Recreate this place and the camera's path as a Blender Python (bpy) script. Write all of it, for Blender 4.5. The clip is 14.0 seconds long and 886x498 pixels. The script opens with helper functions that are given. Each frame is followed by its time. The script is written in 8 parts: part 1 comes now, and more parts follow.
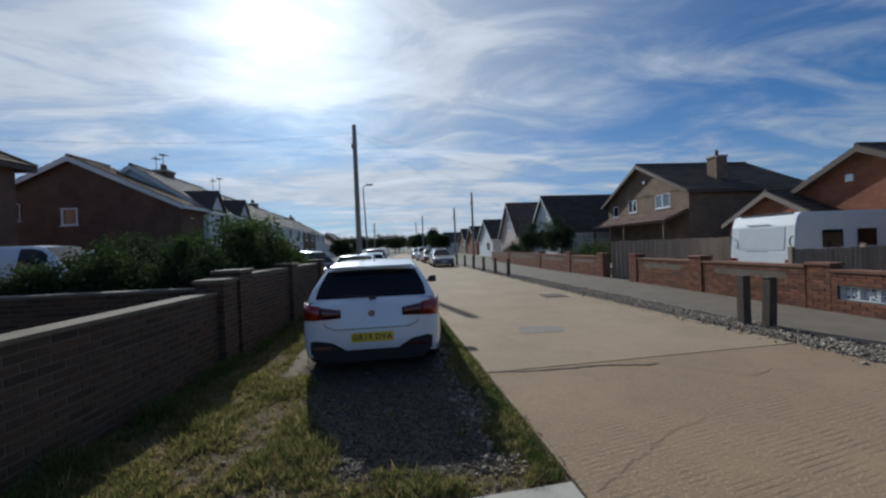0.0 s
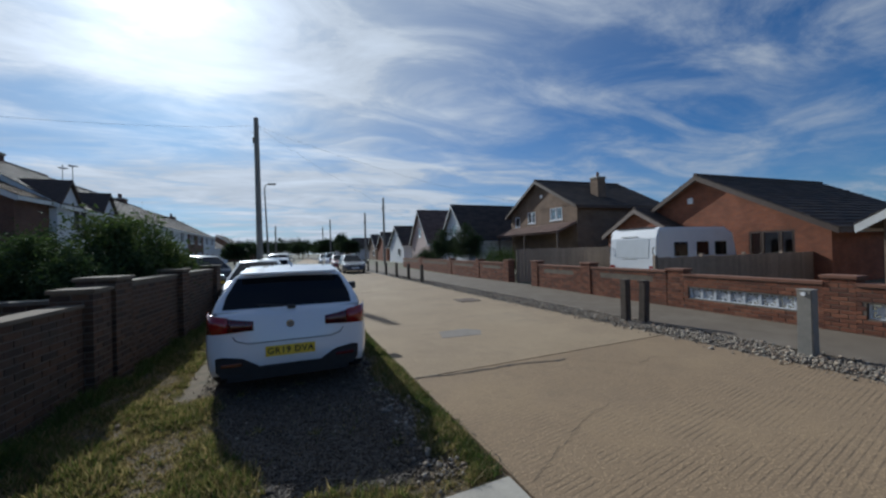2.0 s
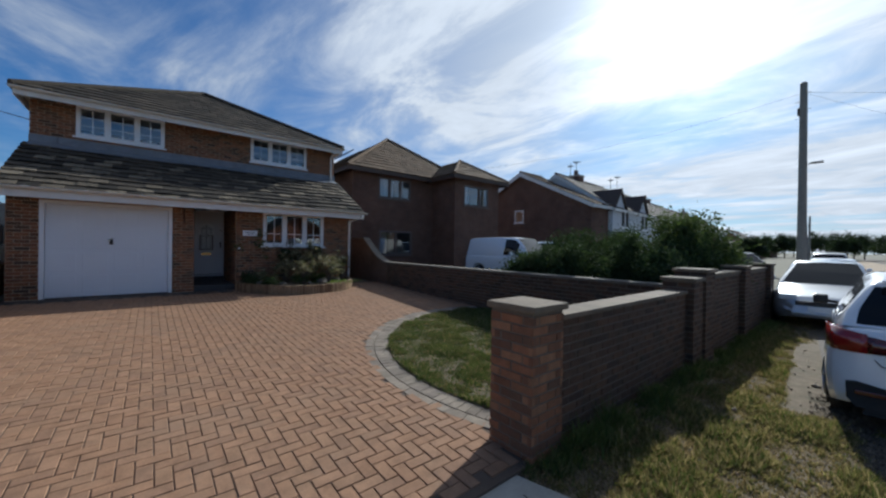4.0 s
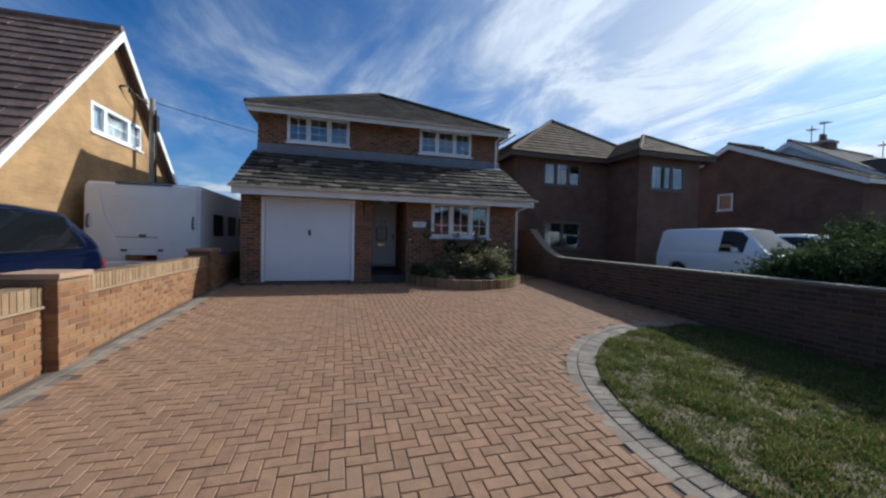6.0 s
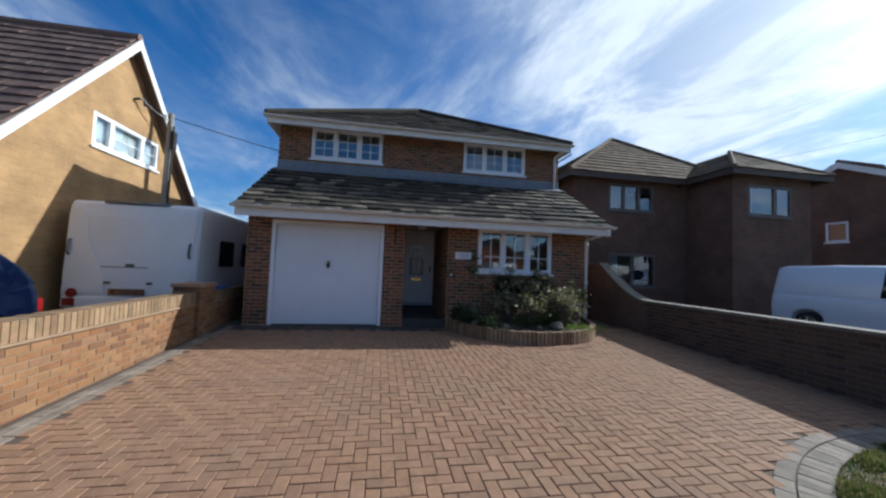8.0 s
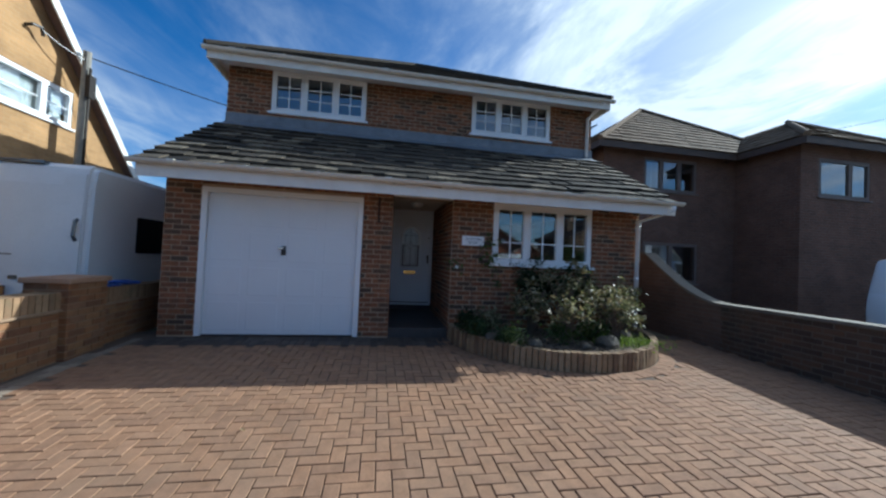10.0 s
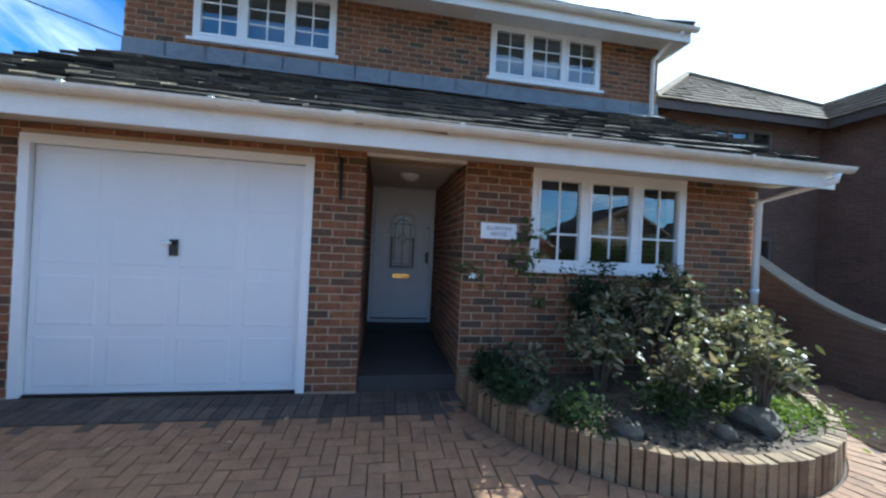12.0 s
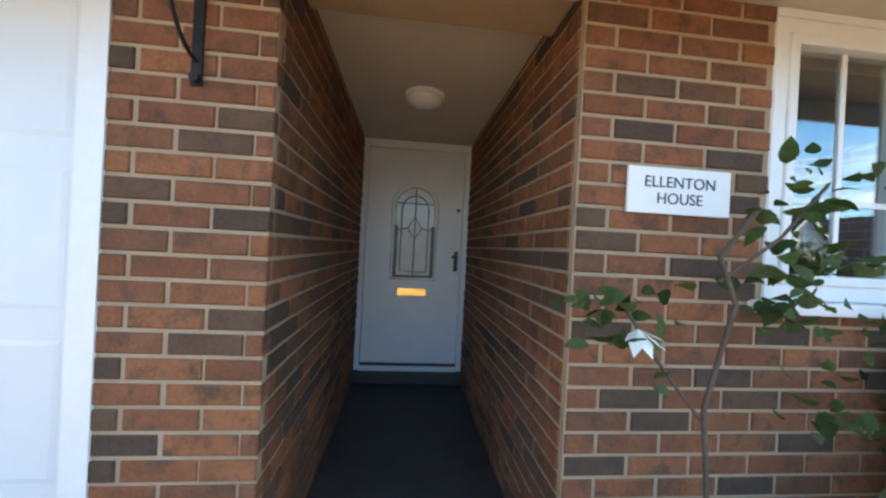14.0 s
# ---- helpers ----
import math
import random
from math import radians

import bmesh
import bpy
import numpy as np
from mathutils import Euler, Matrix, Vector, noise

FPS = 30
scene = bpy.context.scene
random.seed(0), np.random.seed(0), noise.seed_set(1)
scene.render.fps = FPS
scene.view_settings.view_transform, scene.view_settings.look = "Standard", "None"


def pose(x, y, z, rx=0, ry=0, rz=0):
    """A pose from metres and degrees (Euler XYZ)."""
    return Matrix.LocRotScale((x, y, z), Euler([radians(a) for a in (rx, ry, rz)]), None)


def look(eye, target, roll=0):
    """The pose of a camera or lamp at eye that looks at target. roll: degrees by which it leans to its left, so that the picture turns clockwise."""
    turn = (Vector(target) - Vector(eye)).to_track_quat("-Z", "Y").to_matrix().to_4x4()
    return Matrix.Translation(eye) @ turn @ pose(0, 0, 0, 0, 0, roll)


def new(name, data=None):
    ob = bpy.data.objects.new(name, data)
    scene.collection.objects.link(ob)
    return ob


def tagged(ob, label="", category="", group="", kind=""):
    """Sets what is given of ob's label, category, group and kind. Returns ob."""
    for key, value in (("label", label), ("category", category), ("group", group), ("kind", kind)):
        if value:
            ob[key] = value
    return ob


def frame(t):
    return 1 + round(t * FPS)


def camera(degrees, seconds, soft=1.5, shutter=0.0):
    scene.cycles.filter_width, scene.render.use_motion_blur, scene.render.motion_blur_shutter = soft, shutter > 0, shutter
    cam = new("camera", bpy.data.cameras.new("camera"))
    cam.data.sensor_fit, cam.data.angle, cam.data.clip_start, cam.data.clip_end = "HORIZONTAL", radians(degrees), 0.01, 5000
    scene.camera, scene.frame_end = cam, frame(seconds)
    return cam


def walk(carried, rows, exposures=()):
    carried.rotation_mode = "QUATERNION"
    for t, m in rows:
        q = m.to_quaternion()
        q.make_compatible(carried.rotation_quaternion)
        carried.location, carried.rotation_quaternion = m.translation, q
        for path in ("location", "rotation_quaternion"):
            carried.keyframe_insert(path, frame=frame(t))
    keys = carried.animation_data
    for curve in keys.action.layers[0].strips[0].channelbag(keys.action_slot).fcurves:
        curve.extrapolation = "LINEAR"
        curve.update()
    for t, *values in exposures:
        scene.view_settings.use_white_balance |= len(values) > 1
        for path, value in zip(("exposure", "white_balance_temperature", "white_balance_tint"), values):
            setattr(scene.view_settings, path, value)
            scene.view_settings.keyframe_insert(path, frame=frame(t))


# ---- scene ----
cam = camera(102.2, 14.0, 2.4)
PATH = [
    (0, (0.489, -0.988, 1.596), (0.659, 1.005, 1.584), -2.2),
    (0.5, (0.497, -0.972, 1.592), (1.027, 0.956, 1.576), -2.0),
    (1, (0.492, -0.936, 1.589), (1.154, 0.951, 1.579), -1.9),
    (1.5, (0.442, -0.925, 1.602), (1.143, 0.949, 1.594), -1.8),
    (2, (0.257, -0.919, 1.592), (0.92, 0.968, 1.599), -1.5),
    (2.5, (-0.001, -1.006, 1.585), (0.22, 0.982, 1.608), -1.2),
    (3, (-0.23, -1.211, 1.581), (-0.747, 0.721, 1.602), -0.6),
    (3.5, (-0.441, -1.279, 1.587), (-1.552, 0.384, 1.597), 0.3),
    (4, (-0.644, -1.352, 1.623), (-2.191, -0.084, 1.613), 0.9),
    (6.5, (-2.625, -1.233, 1.574), (-4.562, -0.741, 1.502), 1.8),
    (7, (-3.134, -1.205, 1.629), (-5.086, -0.775, 1.556), 2.4),
    (7.5, (-3.694, -1.138, 1.673), (-5.657, -0.756, 1.648), 2.2),
    (8, (-4.195, -0.988, 1.673), (-6.162, -0.643, 1.772), 2.2),
    (10.5, (-6.922, -0.594, 1.63), (-8.89, -0.239, 1.659), 2.7),
    (11, (-7.484, -0.509, 1.652), (-9.453, -0.156, 1.665), 2.7),
    (11.5, (-8.051, -0.401, 1.675), (-10.02, -0.054, 1.686), 2.6),
    (12, (-8.608, -0.277, 1.719), (-10.58, 0.057, 1.726), 2.7),
    (12.5, (-9.222, -0.226, 1.691), (-11.193, 0.108, 1.725), 2.5),
    (13, (-9.771, -0.145, 1.703), (-11.745, 0.179, 1.735), 2.4),
    (13.5, (-10.319, -0.081, 1.702), (-12.302, 0.150, 1.727), 3.8),
    (14, (-10.893, -0.046, 1.704), (-12.882, 0.158, 1.699), 3.0),
]
EXPOSURES = [(t, s, k, g) for t, s, k, g in ((0, -0.33, 5550, 6), (2.5, -0.36, 5500, 6), (3.5, -0.24, 5550, 6), (4, 0.04, 5650, 6), (6.5, 0.22, 5480, 6), (8, 0.33, 5430, 5), (10.5, 0.66, 5200, 0), (11.5, 1.25, 5050, -2), (12.5, 1.83, 5350, -3), (13.2, 2.25, 5700, -6), (14, 2.86, 6150, -8))]
walk(cam, [(t, look(eye, target, roll)) for t, eye, target, roll in PATH], EXPOSURES)

# ---- sky and sun ----
SUN_YAW, SUN_UP = 16.5, 30.0
sun_way = Vector((-math.sin(radians(SUN_YAW)) * math.cos(radians(SUN_UP)), math.cos(radians(SUN_YAW)) * math.cos(radians(SUN_UP)), math.sin(radians(SUN_UP))))


def node(tree, kind, **values):
    n = tree.nodes.new(kind)
    for key, value in values.items():
        n.inputs[key.replace("_", " ")].default_value = value
    return n


def ramp(tree, stops, source=None, mode="LINEAR"):
    n = tree.nodes.new("ShaderNodeValToRGB")
    n.color_ramp.interpolation = mode
    while len(n.color_ramp.elements) < len(stops):
        n.color_ramp.elements.new(0.5)
    for e, (p, c) in zip(n.color_ramp.elements, stops):
        e.position = p
        e.color = (*c, 1) if len(c) == 3 else c
    if source:
        tree.links.new(source, n.inputs[0])
    return n


def grey(v):
    return (v, v, v)


def maths(tree, op, a, b=None, clamp=False):
    n = tree.nodes.new("ShaderNodeMath")
    n.operation, n.use_clamp = op, clamp
    for k, v in enumerate((a, b)):
        if v is None:
            continue
        if isinstance(v, (int, float)):
            n.inputs[k].default_value = v
        else:
            tree.links.new(v, n.inputs[k])
    return n.outputs[0]


def mix(tree, factor, a, b, mode="MIX"):
    n = tree.nodes.new("ShaderNodeMix")
    n.data_type, n.blend_type = "RGBA", mode
    for k, v in ((0, factor), (6, a), (7, b)):
        if isinstance(v, (int, float)):
            n.inputs[k].default_value = v
        elif isinstance(v, tuple):
            n.inputs[k].default_value = (*v, 1)
        else:
            tree.links.new(v, n.inputs[k])
    return n.outputs[2]


world = bpy.data.worlds.new("sky")
scene.world = world
world.use_nodes = True
wt = world.node_tree
wt.nodes.clear()
sky = wt.nodes.new("ShaderNodeTexSky")
sky.sky_type, sky.sun_disc = "NISHITA", False
sky.sun_elevation, sky.sun_rotation = radians(SUN_UP), radians(-SUN_YAW)
sky.air_density, sky.dust_density, sky.ozone_density = 1.0, 0.6, 2.5
wc = wt.nodes.new("ShaderNodeTexCoord")
# cirrus: the sky's directions laid onto a flat layer above, with drawn-out fibres
sep = wt.nodes.new("ShaderNodeSeparateXYZ")
wt.links.new(wc.outputs["Generated"], sep.inputs[0])
height = maths(wt, "MAXIMUM", maths(wt, "ADD", sep.outputs[2], 0.10), 0.06)
flat = wt.nodes.new("ShaderNodeCombineXYZ")
wt.links.new(maths(wt, "DIVIDE", sep.outputs[0], height), flat.inputs[0])
wt.links.new(maths(wt, "DIVIDE", sep.outputs[1], height), flat.inputs[1])


def cloud_layer(turn, scale, stretch, detail, lo, hi, warp, shift=0.0):
    m = wt.nodes.new("ShaderNodeMapping")
    m.inputs["Rotation"].default_value[2] = radians(turn)
    m.inputs["Location"].default_value = (shift, shift * 0.7, 0)
    m.inputs["Scale"].default_value = (scale * stretch, scale, 1)
    wt.links.new(flat.outputs[0], m.inputs[0])
    n = node(wt, "ShaderNodeTexNoise", Scale=1.0, Detail=detail, Roughness=0.62, Distortion=warp)
    wt.links.new(m.outputs[0], n.inputs["Vector"])
    return ramp(wt, [(lo, grey(0)), (hi, grey(1))], n.outputs[0], "EASE").outputs[0]


veil = cloud_layer(30, 0.8, 0.6, 7, 0.42, 0.72, 0.4, 3.1)
fibres = cloud_layer(-35, 2.0, 0.55, 9, 0.36, 0.76, 0.7, 1.7)
banks = cloud_layer(75, 0.42, 0.55, 5, 0.38, 0.60, 0.4, 5.2)
towards = wt.nodes.new("ShaderNodeVectorMath")
towards.operation = "DOT_PRODUCT"
wt.links.new(wc.outputs["Generated"], towards.inputs[0])
towards.inputs[1].default_value = sun_way
near_sun = maths(wt, "MAXIMUM", towards.outputs["Value"], 0.0)
wide = maths(wt, "POWER", near_sun, 3.3)
tight = maths(wt, "POWER", near_sun, 58.0)
low = maths(wt, "POWER", maths(wt, "SUBTRACT", 1.0, maths(wt, "MAXIMUM", sep.outputs[2], 0.0), True), 7.0)
cover = maths(wt, "ADD", maths(wt, "MULTIPLY", maths(wt, "MULTIPLY", fibres, 0.66), maths(wt, "ADD", banks, 0.22)), maths(wt, "MULTIPLY", maths(wt, "MULTIPLY", veil, 0.55), maths(wt, "ADD", fibres, 0.25)))
cover = maths(wt, "ADD", cover, maths(wt, "MULTIPLY", wide, maths(wt, "ADD", 0.50, maths(wt, "MULTIPLY", banks, 0.45))))
cover = maths(wt, "ADD", cover, maths(wt, "MULTIPLY", low, 0.42), True)
bright = maths(wt, "ADD", 0.54, maths(wt, "ADD", maths(wt, "MULTIPLY", wide, maths(wt, "ADD", 0.14, maths(wt, "MULTIPLY", fibres, 0.34))), maths(wt, "MULTIPLY", tight, maths(wt, "ADD", 0.75, maths(wt, "MULTIPLY", veil, 1.7)))))
cloud = wt.nodes.new("ShaderNodeVectorMath")
cloud.operation = "SCALE"
cloud.inputs[0].default_value = (0.98, 0.99, 1.02)
wt.links.new(bright, cloud.inputs["Scale"])
SKY = 0.075
tinted = mix(wt, 1.0, sky.outputs[0], (0.24 * SKY, 0.70 * SKY, 1.10 * SKY), "MULTIPLY")
seen_sky = mix(wt, cover, tinted, cloud.outputs[0])
back = node(wt, "ShaderNodeBackground", Strength=1.0)
wt.links.new(seen_sky, back.inputs[0])
wt.links.new(back.outputs[0], wt.nodes.new("ShaderNodeOutputWorld").inputs[0])

sun = new("sun", bpy.data.lights.new("sun", "SUN"))
sun.data.energy, sun.data.angle, sun.data.color = 5.0, radians(0.6), (1.0, 0.93, 0.82)
sun.matrix_world = look((0, 0, 40), Vector((0, 0, 40)) - sun_way)


# ---- materials ----
def surface(name, dark, light, rough=0.8, scale=6.0, fine=60.0, bump=0.2, metal=0.0, vary=0.0, island=False, stain=None, spec=0.5, coat=0.0, wet=None):
    """A surface with variation at two scales, fine relief, and, for pieces, a tone of their own."""
    m = bpy.data.materials.new(name)
    m.use_nodes = True
    t = m.node_tree
    b = t.nodes["Principled BSDF"]
    b.inputs["Roughness"].default_value, b.inputs["Metallic"].default_value = rough, metal
    b.inputs["Specular IOR Level"].default_value, b.inputs["Coat Weight"].default_value = spec, coat
    b.inputs["Coat Roughness"].default_value = 0.04
    co = t.nodes.new("ShaderNodeTexCoord").outputs["Object"] if not vary else t.nodes.new("ShaderNodeNewGeometry").outputs["Position"]
    big = node(t, "ShaderNodeTexNoise", Scale=scale, Detail=5.0, Roughness=0.6)
    small = node(t, "ShaderNodeTexNoise", Scale=fine, Detail=3.0, Roughness=0.7)
    for n in (big, small):
        t.links.new(co, n.inputs["Vector"])
    tone = maths(t, "ADD", maths(t, "MULTIPLY", big.outputs[0], 0.6), maths(t, "MULTIPLY", small.outputs[0], 0.4))
    col = ramp(t, [(0.32, dark), (0.68, light)], tone).outputs[0]
    if stain:
        amount, tint, size = stain
        s = node(t, "ShaderNodeTexNoise", Scale=size, Detail=6.0, Roughness=0.7)
        t.links.new(co, s.inputs["Vector"])
        col = mix(t, maths(t, "MULTIPLY", ramp(t, [(0.48, grey(0)), (0.68, grey(1))], s.outputs[0]).outputs[0], amount), col, tint)
    if vary:
        own = t.nodes.new("ShaderNodeNewGeometry").outputs["Random Per Island"] if island else t.nodes.new("ShaderNodeObjectInfo").outputs["Random"]
        col = mix(t, 1.0, col, ramp(t, [(0, grey(1 - vary)), (1, grey(1 + vary))], own).outputs[0], "MULTIPLY")
    t.links.new(col, b.inputs["Base Color"])
    if bump:
        h = t.nodes.new("ShaderNodeBump")
        h.inputs["Strength"].default_value, h.inputs["Distance"].default_value = bump, 0.01
        t.links.new(tone, h.inputs["Height"])
        t.links.new(h.outputs[0], b.inputs["Normal"])
    return m


def pieces(name, tones, rough=0.85, island=False, fine=90.0, bump=0.35, stain=None, through_light=0.0):
    """Bricks, tiles and pavers: every piece takes one of several tones."""
    m = bpy.data.materials.new(name)
    m.use_nodes = True
    t = m.node_tree
    b = t.nodes["Principled BSDF"]
    b.inputs["Roughness"].default_value = rough
    b.inputs["Specular IOR Level"].default_value = 0.22 if rough > 0.75 else 0.5
    geo = t.nodes.new("ShaderNodeNewGeometry")
    own = geo.outputs["Random Per Island"] if island else t.nodes.new("ShaderNodeObjectInfo").outputs["Random"]
    col = ramp(t, [(k / len(tones), c) for k, c in enumerate(tones)], own, "CONSTANT").outputs[0]
    small = node(t, "ShaderNodeTexNoise", Scale=fine, Detail=4.0, Roughness=0.7)
    big = node(t, "ShaderNodeTexNoise", Scale=9.0, Detail=4.0, Roughness=0.6)
    for n in (small, big):
        t.links.new(geo.outputs["Position"], n.inputs["Vector"])
    tone = maths(t, "ADD", maths(t, "MULTIPLY", small.outputs[0], 0.5), maths(t, "MULTIPLY", big.outputs[0], 0.5))
    col = mix(t, 1.0, col, ramp(t, [(0.3, grey(0.62)), (0.7, grey(1.3))], tone).outputs[0], "MULTIPLY")
    if stain:
        amount, tint, size = stain
        s = node(t, "ShaderNodeTexNoise", Scale=size, Detail=6.0, Roughness=0.75)
        t.links.new(geo.outputs["Position"], s.inputs["Vector"])
        col = mix(t, maths(t, "MULTIPLY", ramp(t, [(0.5, grey(0)), (0.66, grey(1))], s.outputs[0]).outputs[0], amount), col, tint)
    t.links.new(col, b.inputs["Base Color"])
    h = t.nodes.new("ShaderNodeBump")
    h.inputs["Strength"].default_value, h.inputs["Distance"].default_value = bump, 0.006
    t.links.new(tone, h.inputs["Height"])
    t.links.new(h.outputs[0], b.inputs["Normal"])
    if through_light:
        b.inputs["Specular IOR Level"].default_value = 0.25
        thin = t.nodes.new("ShaderNodeBsdfTranslucent")
        t.links.new(mix(t, 1.0, col, (1.25, 1.25, 0.9), "MULTIPLY"), thin.inputs[0])
        both = t.nodes.new("ShaderNodeMixShader")
        both.inputs[0].default_value = through_light
        t.links.new(b.outputs[0], both.inputs[1])
        t.links.new(thin.outputs[0], both.inputs[2])
        t.links.new(both.outputs[0], t.nodes["Material Output"].inputs[0])
    return m


def brickwork(name, tones, mortar, size=(0.225, 0.075)):
    """Far brick walls: courses drawn with the mortar sunk by relief. Runs along whichever side the wall faces."""
    m = bpy.data.materials.new(name)
    m.use_nodes = True
    t = m.node_tree
    b = t.nodes["Principled BSDF"]
    b.inputs["Roughness"].default_value = 0.9
    geo = t.nodes.new("ShaderNodeNewGeometry")
    p = t.nodes.new("ShaderNodeSeparateXYZ")
    t.links.new(geo.outputs["Position"], p.inputs[0])
    q = t.nodes.new("ShaderNodeCombineXYZ")
    t.links.new(maths(t, "ADD", p.outputs[0], p.outputs[1]), q.inputs[0])
    t.links.new(p.outputs[2], q.inputs[1])
    br = node(t, "ShaderNodeTexBrick", Scale=1.0, Mortar_Size=0.005, Mortar_Smooth=0.2, Bias=0.0, Brick_Width=size[0], Row_Height=size[1])
    t.links.new(q.outputs[0], br.inputs["Vector"])
    br.inputs["Color1"].default_value, br.inputs["Color2"].default_value = (*tones[0], 1), (*tones[1], 1)
    br.inputs["Mortar"].default_value = (*mortar, 1)
    n = node(t, "ShaderNodeTexNoise", Scale=1.3, Detail=6.0, Roughness=0.65)
    t.links.new(geo.outputs["Position"], n.inputs["Vector"])
    t.links.new(mix(t, 1.0, br.outputs[0], ramp(t, [(0.3, grey(0.7)), (0.7, grey(1.25))], n.outputs[0]).outputs[0], "MULTIPLY"), b.inputs["Base Color"])
    h = t.nodes.new("ShaderNodeBump")
    h.inputs["Strength"].default_value, h.inputs["Distance"].default_value = 0.5, 0.008
    t.links.new(maths(t, "SUBTRACT", 1.0, br.outputs["Fac"]), h.inputs["Height"])
    t.links.new(h.outputs[0], b.inputs["Normal"])
    return m


def glass(name, tint=(0.9, 0.95, 0.95), rough=0.0, ior=1.5):
    m = bpy.data.materials.new(name)
    m.use_nodes = True
    b = m.node_tree.nodes["Principled BSDF"]
    b.inputs["Base Color"].default_value = (*tint, 1)
    b.inputs["Roughness"].default_value, b.inputs["IOR"].default_value = rough, ior
    b.inputs["Transmission Weight"].default_value = 1.0
    return m


BRICK_TONES = [(0.235, 0.098, 0.048), (0.185, 0.078, 0.042), (0.26, 0.112, 0.054), (0.085, 0.058, 0.042), (0.21, 0.09, 0.048), (0.20, 0.092, 0.050), (0.12, 0.072, 0.046), (0.25, 0.108, 0.056), (0.16, 0.078, 0.045)]
M_BRICK = pieces("red multi brick", BRICK_TONES, bump=0.5, stain=(0.85, (0.07, 0.05, 0.038), 10.0))
M_BRICK_J = pieces("red multi brick, joined", BRICK_TONES, island=True, bump=0.5, stain=(0.85, (0.07, 0.05, 0.038), 10.0))
YARD_TONES = [(0.265, 0.13, 0.058), (0.235, 0.11, 0.05), (0.28, 0.15, 0.07), (0.185, 0.09, 0.048), (0.26, 0.14, 0.068), (0.235, 0.128, 0.07)]
M_YARD = pieces("garden wall brick", YARD_TONES)
M_YARD_J = pieces("garden wall brick, joined", YARD_TONES, island=True)
# brown brick tones, lowered further for walls that stand in shade
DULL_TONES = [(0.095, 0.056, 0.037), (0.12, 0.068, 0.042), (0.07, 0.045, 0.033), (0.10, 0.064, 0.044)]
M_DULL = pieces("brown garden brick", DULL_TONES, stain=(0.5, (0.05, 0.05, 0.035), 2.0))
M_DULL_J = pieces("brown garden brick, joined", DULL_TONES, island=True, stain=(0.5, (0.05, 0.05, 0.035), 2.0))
FAR_TONES = [(0.20, 0.082, 0.048), (0.165, 0.07, 0.042), (0.23, 0.10, 0.058), (0.13, 0.06, 0.04)]
M_RED_J = pieces("red garden brick, joined", FAR_TONES, island=True)
# mortar colour taken down to suit the shade on the front wall
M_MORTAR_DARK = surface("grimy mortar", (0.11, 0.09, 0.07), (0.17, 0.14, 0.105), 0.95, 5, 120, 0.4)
M_MORTAR_TAN = surface("tan mortar", (0.20, 0.13, 0.072), (0.28, 0.19, 0.11), 0.95, 5, 120, 0.4)
M_MORTAR = surface("mortar", (0.31, 0.225, 0.145), (0.43, 0.325, 0.215), 0.95, 5, 120, 0.4)
PAVER_TONES = [(0.288, 0.166, 0.097), (0.270, 0.154, 0.090), (0.297, 0.174, 0.104), (0.276, 0.163, 0.097), (0.250, 0.146, 0.089)]
M_PAVER = pieces("red block paver", PAVER_TONES, stain=(0.45, (0.225, 0.150, 0.100), 1.1))
M_PAVER_J = pieces("red block paver, joined", PAVER_TONES, island=True, stain=(0.45, (0.225, 0.150, 0.100), 1.1))
M_KERB = pieces("grey block paver", [(0.225, 0.185, 0.145), (0.265, 0.22, 0.17), (0.195, 0.16, 0.128)], stain=(0.35, (0.14, 0.12, 0.085), 1.6))
M_KERB_J = pieces("grey block paver, joined", [(0.225, 0.185, 0.145), (0.265, 0.22, 0.17), (0.195, 0.16, 0.128)], island=True, stain=(0.35, (0.14, 0.12, 0.085), 1.6))
M_JOINT = surface("jointing sand", (0.07, 0.048, 0.034), (0.125, 0.09, 0.064), 0.95, 8, 150, 0.4)
TILE_TONES = [(0.075, 0.062, 0.047), (0.19, 0.158, 0.115), (0.045, 0.038, 0.03), (0.125, 0.103, 0.076), (0.028, 0.024, 0.02), (0.06, 0.05, 0.04)]
M_TILE = pieces("weathered concrete tile", TILE_TONES, 0.9, stain=(0.85, (0.035, 0.034, 0.028), 6.0), bump=0.9)
M_TILE_J = pieces("weathered concrete tile, joined", TILE_TONES, 0.9, island=True, stain=(0.85, (0.035, 0.034, 0.028), 6.0), bump=0.9)
M_TILE_MAIN = pieces("dark brown concrete tile", [(0.062, 0.050, 0.039), (0.078, 0.063, 0.048), (0.050, 0.041, 0.033), (0.092, 0.074, 0.056)], 0.9, island=True, stain=(0.6, (0.045, 0.045, 0.033), 3.0), bump=0.7)
M_ROOF_BROWN = pieces("brown roof tile", [(0.17, 0.11, 0.09), (0.20, 0.13, 0.105), (0.145, 0.095, 0.08)], 0.85, island=True, stain=(0.3, (0.2, 0.17, 0.13), 2.0))
M_ROOF_DARK = pieces("dark roof tile", [(0.075, 0.06, 0.052), (0.09, 0.07, 0.06), (0.06, 0.05, 0.046)], 0.85, island=True)
M_UPVC = surface("white plastic", (0.74, 0.75, 0.76), (0.82, 0.82, 0.82), 0.32, 2, 30, 0.03)
M_FASCIA = surface("painted fascia", (0.66, 0.65, 0.61), (0.78, 0.77, 0.74), 0.45, 3, 40, 0.06, stain=(0.25, (0.45, 0.40, 0.33), 2.5))
